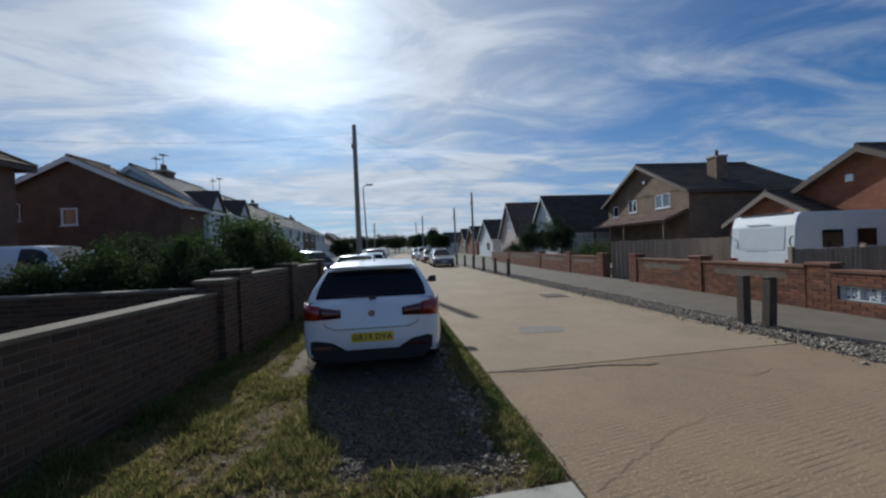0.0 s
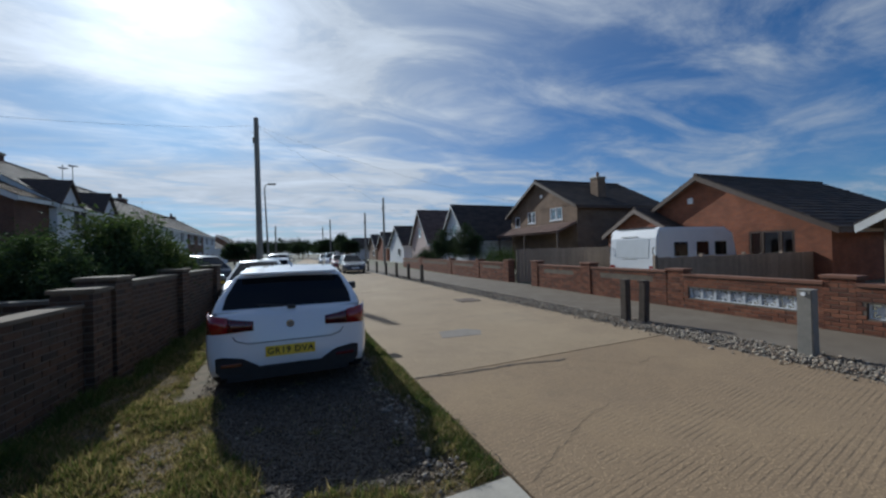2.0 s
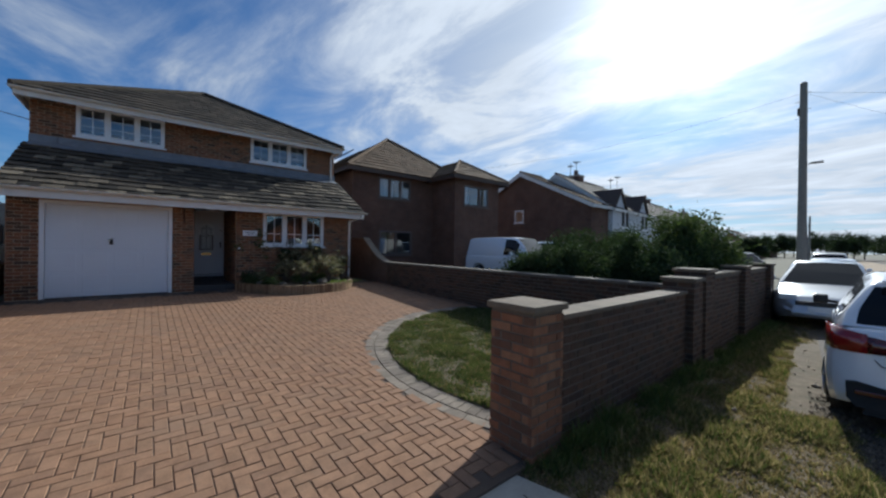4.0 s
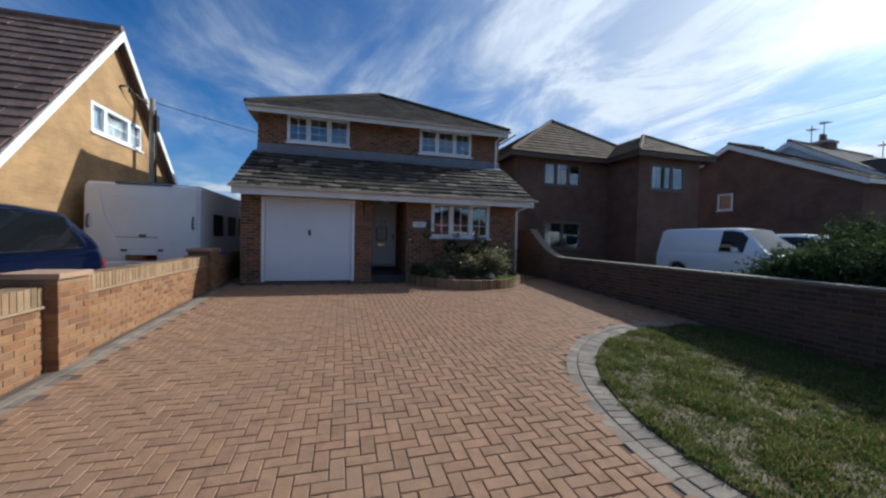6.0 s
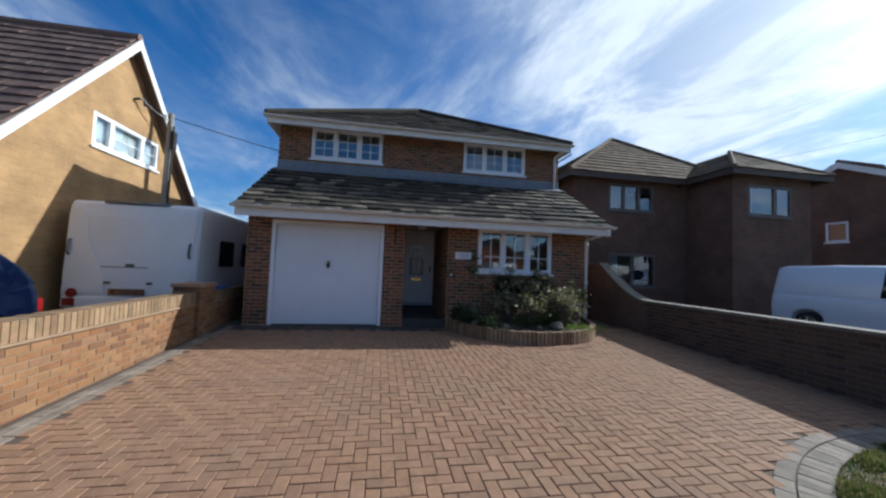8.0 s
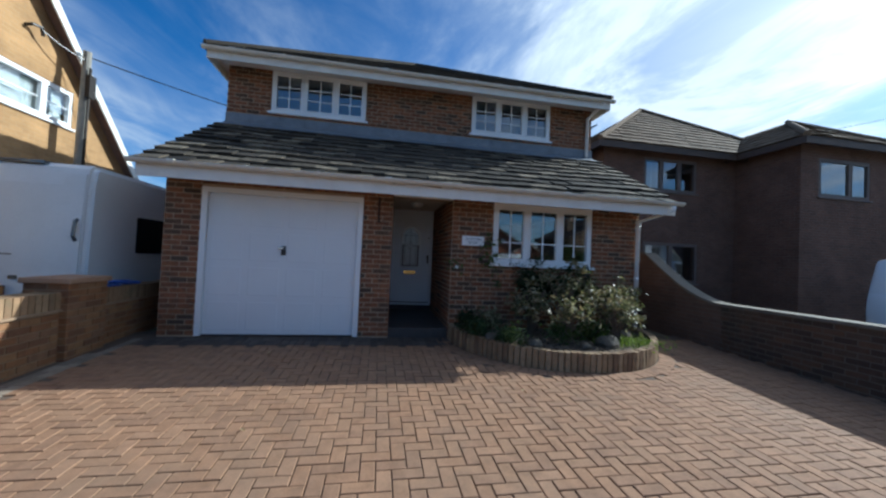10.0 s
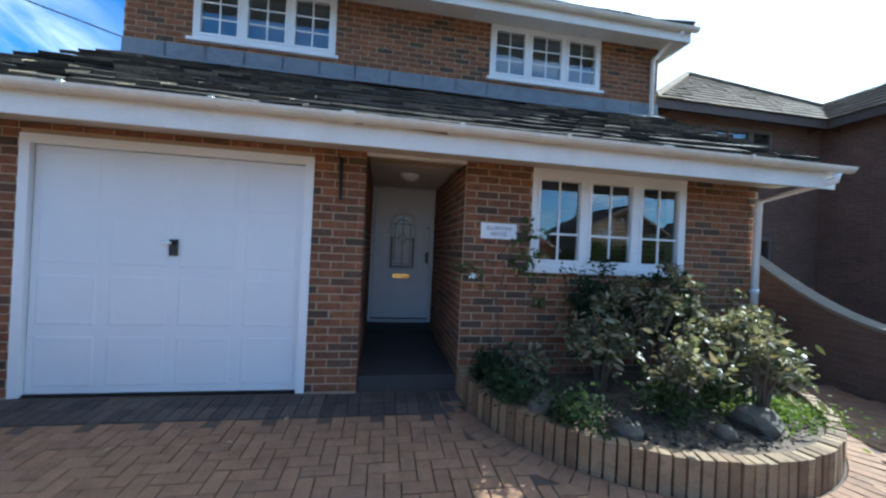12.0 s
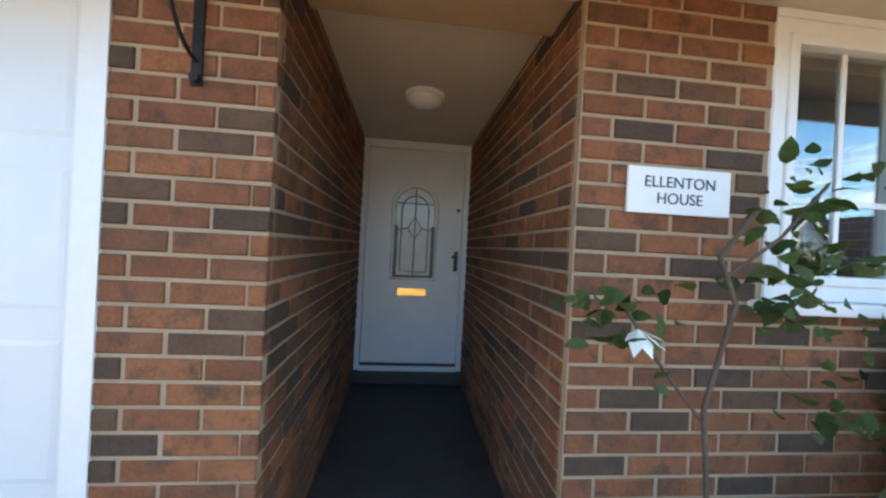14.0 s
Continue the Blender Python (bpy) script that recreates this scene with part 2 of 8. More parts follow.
M_GUTTER = surface("cream gutter", (0.60, 0.56, 0.48), (0.72, 0.68, 0.60), 0.4, 4, 40, 0.05, stain=(0.3, (0.40, 0.33, 0.24), 3.0))
M_GARAGE = surface("white garage door steel", (0.69, 0.71, 0.74), (0.75, 0.77, 0.79), 0.38, 1.5, 300, 0.05)
M_DOOR = surface("pale grey-blue door", (0.68, 0.71, 0.75), (0.75, 0.78, 0.81), 0.35, 3, 180, 0.05)
M_LEAD = surface("lead flashing", (0.13, 0.145, 0.17), (0.21, 0.23, 0.26), 0.55, 5, 40, 0.3)
M_SOFFIT = surface("porch ceiling board", (0.52, 0.47, 0.40), (0.60, 0.55, 0.48), 0.7, 3, 30, 0.05)
M_BLACK = surface("black plastic", (0.012, 0.012, 0.013), (0.022, 0.022, 0.024), 0.4, 8, 60, 0.05)
M_IRON = surface("black wrought iron", (0.015, 0.014, 0.013), (0.035, 0.028, 0.024), 0.55, 20, 90, 0.2, metal=0.6)
M_BRASS = surface("polished brass", (0.72, 0.50, 0.16), (0.82, 0.60, 0.22), 0.22, 10, 60, 0.03, metal=1.0)
M_CHROME = surface("chrome", (0.6, 0.6, 0.6), (0.7, 0.7, 0.7), 0.12, 10, 60, 0.0, metal=1.0)
M_GLASS = glass("double-glazed window glass", ior=2.0)
# near-black colour puts the gloom of unlit rooms into the inner walls
M_ROOM_SHADE = surface("dark room plaster", (0.035, 0.035, 0.036), (0.05, 0.05, 0.05), 0.9, 3, 40, 0.0)


def road_concrete(name, dark, light, groove):
    """Cast concrete with tamped cross grooves, exposed grit and stains; groove says how rough."""
    m = surface(name, dark, light, 0.9, 1.1, 30, 0.9, stain=(0.65, (0.22, 0.165, 0.11), 0.7))
    t = m.node_tree
    b = t.nodes["Principled BSDF"]
    co = t.nodes.new("ShaderNodeNewGeometry").outputs["Position"]
    turn = t.nodes.new("ShaderNodeMapping")
    turn.inputs["Rotation"].default_value[2] = radians(-12)
    t.links.new(co, turn.inputs[0])
    wave = node(t, "ShaderNodeTexWave", Scale=6.4, Distortion=1.1, Detail=6.0, Detail_Scale=3.0, Detail_Roughness=0.7)
    wave.bands_direction = "Y"
    t.links.new(turn.outputs[0], wave.inputs["Vector"])
    where = node(t, "ShaderNodeTexNoise", Scale=0.55, Detail=5.0, Roughness=0.6)
    broken = node(t, "ShaderNodeTexNoise", Scale=2.6, Detail=8.0, Roughness=0.8)
    grit = node(t, "ShaderNodeTexVoronoi", Scale=36.0)
    speck = node(t, "ShaderNodeTexNoise", Scale=95.0, Detail=4.0, Roughness=0.8)
    for n in (where, broken, grit, speck):
        t.links.new(co, n.inputs["Vector"])
    mask = ramp(t, [(0.30, grey(0.35 * groove)), (0.50, grey(1))], where.outputs[0]).outputs[0]
    line = maths(t, "MULTIPLY", ramp(t, [(0.0, grey(1)), (0.44, grey(0))], wave.outputs[0]).outputs[0], maths(t, "MULTIPLY", mask, ramp(t, [(0.44, grey(0)), (0.60, grey(1))], broken.outputs[0]).outputs[0]))
    line = maths(t, "MULTIPLY", line, groove)
    pebble = maths(t, "MULTIPLY", ramp(t, [(0.15, grey(0)), (0.5, grey(1))], grit.outputs["Distance"]).outputs[0], maths(t, "MULTIPLY", mask, min(1.0, 0.3 + groove)))
    c1 = mix(t, maths(t, "MULTIPLY", mask, 0.55 * min(1.0, groove)), b.inputs["Base Color"].links[0].from_socket, (0.30, 0.205, 0.115))
    c2 = mix(t, maths(t, "MULTIPLY", line, 0.95, True), c1, (0.12, 0.086, 0.055))
    c3 = mix(t, maths(t, "MULTIPLY", pebble, 0.7), c2, (0.205, 0.14, 0.08))
    c4 = mix(t, 1.0, c3, ramp(t, [(0.32, grey(0.72)), (0.68, grey(1.22))], speck.outputs[0]).outputs[0], "MULTIPLY")
    t.links.new(c4, b.inputs["Base Color"])
    h = t.nodes.new("ShaderNodeBump")
    h.inputs["Strength"].default_value, h.inputs["Distance"].default_value = 0.45, 0.008
    t.links.new(maths(t, "SUBTRACT", 1.0, maths(t, "ADD", maths(t, "MULTIPLY", line, 0.7), maths(t, "MULTIPLY", pebble, 0.6))), h.inputs["Height"])
    t.links.new(b.inputs["Normal"].links[0].from_socket, h.inputs["Normal"])
    t.links.new(h.outputs[0], b.inputs["Normal"])
    return m


M_CONCRETE = road_concrete("road concrete", (0.305, 0.228, 0.136), (0.42, 0.322, 0.20), 0.3)
M_CONCRETE_OLD = road_concrete("worn grooved road concrete", (0.285, 0.197, 0.104), (0.40, 0.29, 0.162), 1.0)
M_SLAB = surface("pale crossing concrete", (0.34, 0.305, 0.25), (0.47, 0.43, 0.36), 0.9, 2, 60, 0.4, stain=(0.4, (0.22, 0.21, 0.17), 1.5))
M_TARMAC = surface("grey tarmac", (0.100, 0.078, 0.054), (0.148, 0.117, 0.083), 0.9, 3, 160, 0.5, stain=(0.4, (0.21, 0.18, 0.14), 1.2))
M_SOIL = surface("dry soil and turf", (0.075, 0.054, 0.032), (0.19, 0.142, 0.085), 0.95, 9.0, 45, 1.0, stain=(0.6, (0.055, 0.058, 0.024), 4.0))
M_EARTH = surface("distant ground", (0.10, 0.10, 0.06), (0.16, 0.14, 0.09), 0.95, 0.3, 6, 0.3)
M_GRAVEL_BED = surface("dark gravel bed", (0.055, 0.045, 0.035), (0.12, 0.10, 0.078), 0.9, 8, 90, 0.9)
M_STONE_J = pieces("loose pebbles", [(0.30, 0.25, 0.19), (0.22, 0.19, 0.155), (0.38, 0.33, 0.26), (0.17, 0.15, 0.125), (0.28, 0.21, 0.15)], 0.8, island=True)
M_GRIT_J = pieces("dark grit", [(0.085, 0.066, 0.048), (0.12, 0.095, 0.07), (0.06, 0.048, 0.036), (0.17, 0.14, 0.105)], 0.8, island=True)
M_GRASS = pieces("grass blades", [(0.072, 0.112, 0.028), (0.102, 0.142, 0.040), (0.052, 0.086, 0.024), (0.190, 0.170, 0.080), (0.112, 0.132, 0.045)], 0.8, island=True, bump=0.0, through_light=0.35)
M_VERGEGRASS = pieces("worn verge grass blades", [(0.100, 0.118, 0.036), (0.310, 0.240, 0.130), (0.135, 0.142, 0.050), (0.225, 0.175, 0.090), (0.075, 0.095, 0.031), (0.400, 0.315, 0.185), (0.165, 0.155, 0.062)], 0.8, island=True, bump=0.0, through_light=0.45)
M_DRYGRASS = pieces("dry grass blades", [(0.290, 0.215, 0.118), (0.400, 0.310, 0.185), (0.190, 0.155, 0.078), (0.220, 0.165, 0.088), (0.120, 0.112, 0.045)], 0.8, island=True, bump=0.0, through_light=0.35)


# ---- building helpers ----
def part(name, bm, material, parent, label="", smooth=False, kind=""):
    """Links a bmesh as one mesh object under a thing or a part."""
    me = bpy.data.meshes.new(name)
    bm.to_mesh(me)
    bm.free()
    return mesh_part(name, me, material, parent, label, smooth, kind)


def mesh_part(name, me, material, parent, label="", smooth=False, kind=""):
    if material and not me.materials:
        me.materials.append(material)
    if smooth:
        for f in me.polygons:
            f.use_smooth = True
    ob = new(name, me)
    ob.parent = parent
    if parent and parent.name in ROOTED:
        ob.matrix_parent_inverse = parent.matrix_basis.inverted()
    return tagged(ob, label, "", "", kind)


ROOTED = set()


def rooted(name, label, category, place, group="", kind=""):
    """A thing whose parts are given in the world's own coordinates."""
    ob = thing(name, label, category, place, 0.0, group, kind)
    ROOTED.add(ob.name)
    return ob


def thing(name, label, category, place=(0, 0, 0), turn=0.0, group="", kind=""):
    ob = new(name)
    ob.empty_display_size = 0.1
    ob.matrix_basis = pose(*place, 0, 0, turn)
    return tagged(ob, label, category, group, kind)


def box(bm, a, b, bevel=0.0, m=None):
    lo, hi = [min(p, q) for p, q in zip(a, b)], [max(p, q) for p, q in zip(a, b)]
    c = [(p + q) / 2 for p, q in zip(lo, hi)]
    vs = bmesh.ops.create_cube(bm, size=1.0)["verts"]
    for v in vs:
        v.co = Vector([c[k] + v.co[k] * (hi[k] - lo[k]) for k in range(3)])
    if bevel:
        es = list({e for v in vs for e in v.link_edges})
        vs = list({v for f in bmesh.ops.bevel(bm, geom=es, offset=bevel, segments=2, affect="EDGES", profile=0.6)["faces"] for v in f.verts} | {v for v in vs if v.is_valid})
    if m:
        bmesh.ops.transform(bm, matrix=m, verts=[v for v in vs if v.is_valid])
    return bm


def boxed(a, b, bevel=0.0):
    return box(bmesh.new(), a, b, bevel)


def rod(bm, a, b, r0, r1=None, n=10):
    """A round bar from a to b."""
    a, b = Vector(a), Vector(b)
    r1 = r0 if r1 is None else r1
    m = Matrix.Translation((a + b) / 2) @ (b - a).to_track_quat("Z", "Y").to_matrix().to_4x4()
    bmesh.ops.create_cone(bm, cap_ends=True, segments=n, radius1=r0, radius2=max(r1, 1e-4), depth=(b - a).length, matrix=m)
    return bm


def pipe(bm, points, r, n=8):
    """A round tube swept along the points."""
    pts = [Vector(q) for q in points]
    rings, side = [], None
    for k, q in enumerate(pts):
        way = (pts[min(k + 1, len(pts) - 1)] - pts[max(k - 1, 0)])
        if way.length < 1e-6:
            way = pts[k] - pts[k - 1]
        way.normalize()
        if side is None or abs(side.dot(way)) > 0.95:
            side = way.orthogonal()
        side = (side - way * side.dot(way)).normalized()
        other = way.cross(side)
        rings.append([bm.verts.new(q + (side * math.cos(2 * math.pi * i / n) + other * math.sin(2 * math.pi * i / n)) * r) for i in range(n)])
    for a, b in zip(rings, rings[1:]):
        for i in range(n):
            bm.faces.new((a[i], a[(i + 1) % n], b[(i + 1) % n], b[i]))
    bm.faces.new(rings[0][::-1])
    bm.faces.new(rings[-1])
    return bm


def prism(bm, outline, way, m=None):
    """A flat outline of points, thickened along way."""
    lo = [bm.verts.new(p) for p in outline]
    hi = [bm.verts.new(Vector(p) + Vector(way)) for p in outline]
    fs = [bm.faces.new(lo), bm.faces.new(hi[::-1])]
    for k in range(len(lo)):
        j = (k + 1) % len(lo)
        fs.append(bm.faces.new((lo[j], lo[k], hi[k], hi[j])))
    bmesh.ops.recalc_face_normals(bm, faces=fs)
    if m:
        bmesh.ops.transform(bm, matrix=m, verts=lo + hi)
    return bm


def prismed(outline, way):
    return prism(bmesh.new(), outline, way)


def wall_with_holes(bm, u0, u1, v0, v1, thick, holes, m):
    """A wall in the plane of m's x (along) and z (up), thick towards -y, with openings (u0, u1, v0, v1) through it."""
    us = sorted({u0, u1, *[h[0] for h in holes], *[h[1] for h in holes]})
    vs = sorted({v0, v1, *[h[2] for h in holes], *[h[3] for h in holes]})
    for a, b in zip(us, us[1:]):
        runs, start = [], None
        for c, d in zip(vs, vs[1:]):
            solid = not any(h[0] <= (a + b) / 2 <= h[1] and h[2] <= (c + d) / 2 <= h[3] for h in holes)
            if solid and start is None:
                start = c
            if not solid and start is not None:
                runs.append((start, c))
                start = None
        if start is not None:
            runs.append((start, vs[-1]))
        for c, d in runs:
            box(bm, (a, -thick, c), (b, 0, d), 0, m)
    bmesh.ops.remove_doubles(bm, verts=bm.verts, dist=1e-5)
    return bm


BRICK_MESHES = {}
PROUD = 0.007


def brick_shape(length, tall, deep=0.03):
    c = 0.004
    vs = [(0, -deep, 0), (length, -deep, 0), (length, -deep, tall), (0, -deep, tall),
          (0, PROUD - c, 0), (length, PROUD - c, 0), (length, PROUD - c, tall), (0, PROUD - c, tall),
          (c, PROUD, c), (length - c, PROUD, c), (length - c, PROUD, tall - c), (c, PROUD, tall - c)]
    fs = [(8, 9, 10, 11), (4, 5, 9, 8), (5, 6, 10, 9), (6, 7, 11, 10), (7, 4, 8, 11), (0, 1, 5, 4), (1, 2, 6, 5), (2, 3, 7, 6), (3, 0, 4, 7)]
    return vs, fs


def courses(u0, u1, v0, v1, holes, size=(0.212, 0.0625), joint=0.0125, shift=0.0):
    """Stretcher bond: (u, v, length, height) of every brick that fits round the openings."""
    row, v, out = 0, v0 + joint, []
    while v + size[1] * 0.6 < v1:
        tall = min(size[1], v1 - v)
        free = [(u0, u1)]
        for h in holes:
            if h[2] < v + tall * 0.5 and v < h[3] - 0.003:
                free = [q for a, b in free for q in ((a, min(b, h[0])), (max(a, h[1]), b)) if q[1] - q[0] > 0.03]
        step = size[0] + joint
        for a, b in free:
            u = u0 + shift - (step / 2 if row % 2 else 0) - step
            while u < b:
                p, q = max(u, a), min(u + size[0], b)
                if q - p > 0.035:
                    out.append((p, v, q - p, tall))
                u += step
        v += size[1] + joint
        row += 1
    return out


def lay(parent, rows, m, near, single, joined, deep=0.03, rng=random.Random(3)):
    """Sets bricks on a wall: those for which near(world place) holds as pieces of their own, the rest joined."""
    verts, faces = [], []
    for u, v, length, tall in rows:
        at = m @ pose(u + rng.uniform(-0.0015, 0.0015), rng.uniform(-0.0025, 0.0025), v, 0, 0, 0)
        if near and near(at.translation):
            key = (round(length, 2), round(tall, 3), deep)
            if key not in BRICK_MESHES:
                me = bpy.data.meshes.new("brick")
                me.from_pydata(*[brick_shape(key[0], key[1], deep)[0], [], brick_shape(key[0], key[1], deep)[1]])
                me.materials.append(single)
                BRICK_MESHES[key] = me
            if BRICK_MESHES[key].materials[0] != single:
                key = (*key, single.name)
                if key not in BRICK_MESHES:
                    me = BRICK_MESHES[key[:3]].copy()
                    me.materials[0] = single
                    BRICK_MESHES[key] = me
            ob = mesh_part("brick", BRICK_MESHES[key], None, parent)
            ob.matrix_basis = at
        else:
            vs, fs = brick_shape(length, tall, deep)
            n = len(verts)
            verts += [tuple(at @ Vector(p)) for p in vs]
            faces += [tuple(i + n for i in f) for f in fs]
    if faces:
        me = bpy.data.meshes.new("brickwork")
        me.from_pydata(verts, [], faces)
        mesh_part("brickwork", me, joined, parent, "", False, "stuff")


def facing(x, y, z, yaw):
    """A wall's own axes: x along it, y out of it, z up. yaw 0 faces +y."""
    return pose(x, y, z, 0, 0, yaw)


EAST, NORTH, SOUTH, WEST = -90, 0, 180, 90


def ring_frame(bm, u0, u1, v0, v1, side, d0, d1, m, low=None):
    """A mitred rectangular frame in one piece, side wide, from depth d0 to d1."""
    low = side if low is None else low
    rows_ = []
    for d in (d0, d1):
        rows_.append([[bm.verts.new(m @ Vector((u, d, v))) for u, v in q] for q in (((u0, v0), (u1, v0), (u1, v1), (u0, v1)), ((u0 + side, v0 + low), (u1 - side, v0 + low), (u1 - side, v1 - side), (u0 + side, v1 - side)))])
    (bo, bi), (fo, fi) = rows_
    for k in range(4):
        n = (k + 1) % 4
        for q in ((fo[k], fo[n], fi[n], fi[k]), (bo[n], bo[k], bi[k], bi[n]), (bo[k], bo[n], fo[n], fo[k]), (bi[n], bi[k], fi[k], fi[n])):
            bm.faces.new(q)
    bmesh.ops.recalc_face_normals(bm, faces=bm.faces)
    bmesh.ops.bevel(bm, geom=[e for e in bm.edges if e.calc_face_angle(0) > 1], offset=0.004, segments=1, affect="EDGES")
    return bm


def window(parent, m, w, h, lights, bars=(2, 3), frame_mat=None, sill=True, bar=0.055, name="window", curtain=None, bar_at=None):
    """A framed window whose outer face lies in m's plane, from (0, 0) to (w, h). lights: shares of the width; bars: panes across and up."""
    frame_mat = frame_mat or M_UPVC
    d0, d1 = -0.05, 0.02
    bm = ring_frame(bmesh.new(), 0, w, 0, h, bar, d0, d1, m)
    frame_ob = part(name, bm, frame_mat, parent)
    edges = [0.0]
    for s in lights:
        edges.append(edges[-1] + s * w / sum(lights))
    for k in range(1, len(edges) - 1):
        part("mullion", box(bmesh.new(), (edges[k] - bar * 0.55, d0, bar), (edges[k] + bar * 0.55, d1, h - bar), 0.005, m), frame_mat, frame_ob)
    for k, (a, b) in enumerate(zip(edges, edges[1:])):
        a, b = a + bar * (1.0 if k == 0 else 0.55), b - bar * (1.0 if k == len(edges) - 2 else 0.55)
        s = 0.035
        part("casement", ring_frame(bmesh.new(), a, b, bar, h - bar, s, d0, d1 + 0.008, m), frame_mat, frame_ob)
        nx, nz = bars if isinstance(bars[0], int) else bars[k]
        for i in range(1, nx):
            u = a + s + (b - a - 2 * s) * i / nx
            part("glazing_bar", box(bmesh.new(), (u - 0.010, -0.028, bar + s), (u + 0.010, -0.006, h - bar - s), 0, m), frame_mat, frame_ob)
        for i in range(1, nz):
            v = bar + s + (h - 2 * bar - 2 * s) * (bar_at or i / nz)
            part("glazing_bar", box(bmesh.new(), (a + s, -0.027, v - 0.010), (b - s, -0.007, v + 0.010), 0, m), frame_mat, frame_ob)
        pane = part("pane", box(bmesh.new(), (a + s - 0.004, -0.022, bar + s - 0.004), (b - s + 0.004, -0.012, h - bar - s + 0.004), 0, m), M_GLASS, frame_ob)
        pane.visible_shadow = False
    if sill:
        part("sill", box(bmesh.new(), (-0.05, -0.05, -0.045), (w + 0.05, 0.075, -0.002), 0.008, m), frame_mat, frame_ob)
    return frame_ob


def tile_rows(bm_parent, m, width, length, tile=(0.33, 0.30), thick=0.022, near=None, single=None, joined=None, outline=None, sag=0.0, seed=5, name="tile", round_=0.0):
    """Tiles laid up a slope: m's x along the eave, y up the slope, z off it. outline(x, y) tells where the roof reaches."""
    rng = random.Random(seed)
    verts, faces = [], []
    shared = None
    nrow = max(1, int(round(length / tile[1])))
    gauge = length / nrow
    for r in range(nrow):
        n = int(math.ceil(width / tile[0])) + 1
        for c in range(n):
            x0 = (c - (0.5 if r % 2 else 0.0)) * tile[0]
            x1 = x0 + tile[0] - 0.006
            x0, x1 = max(x0, 0), min(x1, width)
            if outline:
                lo, hi = outline(r * gauge + gauge * 0.5)
                x0, x1 = max(x0, lo), min(x1, hi)
            if x1 - x0 < 0.04:
                continue
            y0, y1 = r * gauge - 0.03, (r + 1) * gauge + 0.01
            lift, tip = rng.uniform(0, 0.010), rng.uniform(-0.012, 0.012)
            z0, z1 = thick + 0.012 + lift, 0.010
            vs = [(0, 0, z0 - thick), (x1 - x0, 0, z0 - thick + tip), (x1 - x0, y1 - y0, z1 - 0.012), (0, y1 - y0, z1 - 0.012),
                  (0, 0, z0), (x1 - x0, 0, z0 + tip), (x1 - x0, y1 - y0, z1), (0, y1 - y0, z1)]
            fs = [(4, 5, 6, 7), (0, 1, 5, 4), (1, 2, 6, 5), (3, 0, 4, 7), (0, 3, 2, 1)]
            at = m @ Matrix.Translation((x0, y0 + rng.uniform(-0.004, 0.004), -sag * math.sin(math.pi * (x0 + x1) / 2 / width)))
            if near and abs(x1 - x0 - tile[0] + 0.006) < 0.004:
                if shared is None:
                    shared = bpy.data.meshes.new(name)
                    shared.from_pydata(vs, [], fs)
                    shared.materials.append(single)
                ob = mesh_part(name, shared, None, bm_parent)
                ob.matrix_basis = at @ pose(0, 0, lift, rng.uniform(-0.8, 0.8), rng.uniform(-2.6, 2.6), rng.uniform(-0.8, 0.8))
            else:
                k = len(verts)
                verts += [tuple(at @ Vector(p)) for p in vs]
                faces += [tuple(i + k for i in f) for f in fs]
    if faces:
        me = bpy.data.meshes.new(name + "_field")
        me.from_pydata(verts, [], faces)
        mesh_part(name + "_field", me, joined, bm_parent, "", False, "stuff")


def slope(a, b, c):
    """Axes of a roof slope: origin a, x towards b, y up the slope towards c, z off the roof."""
    a, b, c = Vector(a), Vector(b), Vector(c)
    x = (b - a).normalized()
    z = x.cross(c - a).normalized()
    y = z.cross(x)
    return Matrix.Translation(a) @ Matrix((x, y, z)).transposed().to_4x4()


# ---- ground ----
STREET = pose(0, 0, 0, 0, 0, 4.2)


def drive_z(x):
    return 0.03 + 0.0351 * min(max(-2.6 - x, 0.0), 10.4)


bm = bmesh.new()
xs = [-1500, -60, -13.0, -2.6, -2.2, 20, 1500]
zs = [drive_z(-13.0) - 0.05, drive_z(-13.0) - 0.05, drive_z(-13.0) - 0.05, -0.03, -0.05, -0.05, -0.05]
ys = [-1500, -60, -20, 0, 20, 60, 1500]
grid = [[bm.verts.new((x, y, z)) for x, z in zip(xs, zs)] for y in ys]
for r0, r1 in zip(grid, grid[1:]):
    for k in range(len(xs) - 1):
        bm.faces.new((r0[k], r0[k + 1], r1[k + 1], r1[k]))
ground = part("ground", bm, M_EARTH, None)
tagged(ground, "bare brown earth and grass reaching the horizon", "ground", "", "structure")

# concrete road, cast in bays with open joints
road = thing("road", "pale worn concrete road cast in bays", "road", kind="structure")
rng = random.Random(11)
y = -41.7
while y < 330:
    y1 = y + (5.0 if y < 60 else 30.0)
    bm = bmesh.new()
    o = [STREET @ Vector(p) for p in ((1.60, y + 0.012, -0.15), (6.22, y + 0.012, -0.15), (6.22, y1 - 0.012, -0.15), (1.60, y1 - 0.012, -0.15))]
    prism(bm, o, (0, 0, 0.15 + rng.uniform(-0.004, 0.004)))
    part("road_slab", bm, M_CONCRETE_OLD if y < 3.0 else M_CONCRETE, road)
    y = y1
verge = prismed([STREET @ Vector(p) for p in ((-2.25, 0.9, -0.14), (1.58, 1.2, -0.14), (1.58, 330, -0.14), (-2.25, 330, -0.14))], (0, 0, 0.125))
tagged(part("verge", verge, M_SOIL, None), "worn grass verge of dry soil beside the road", "verge", "", "structure")
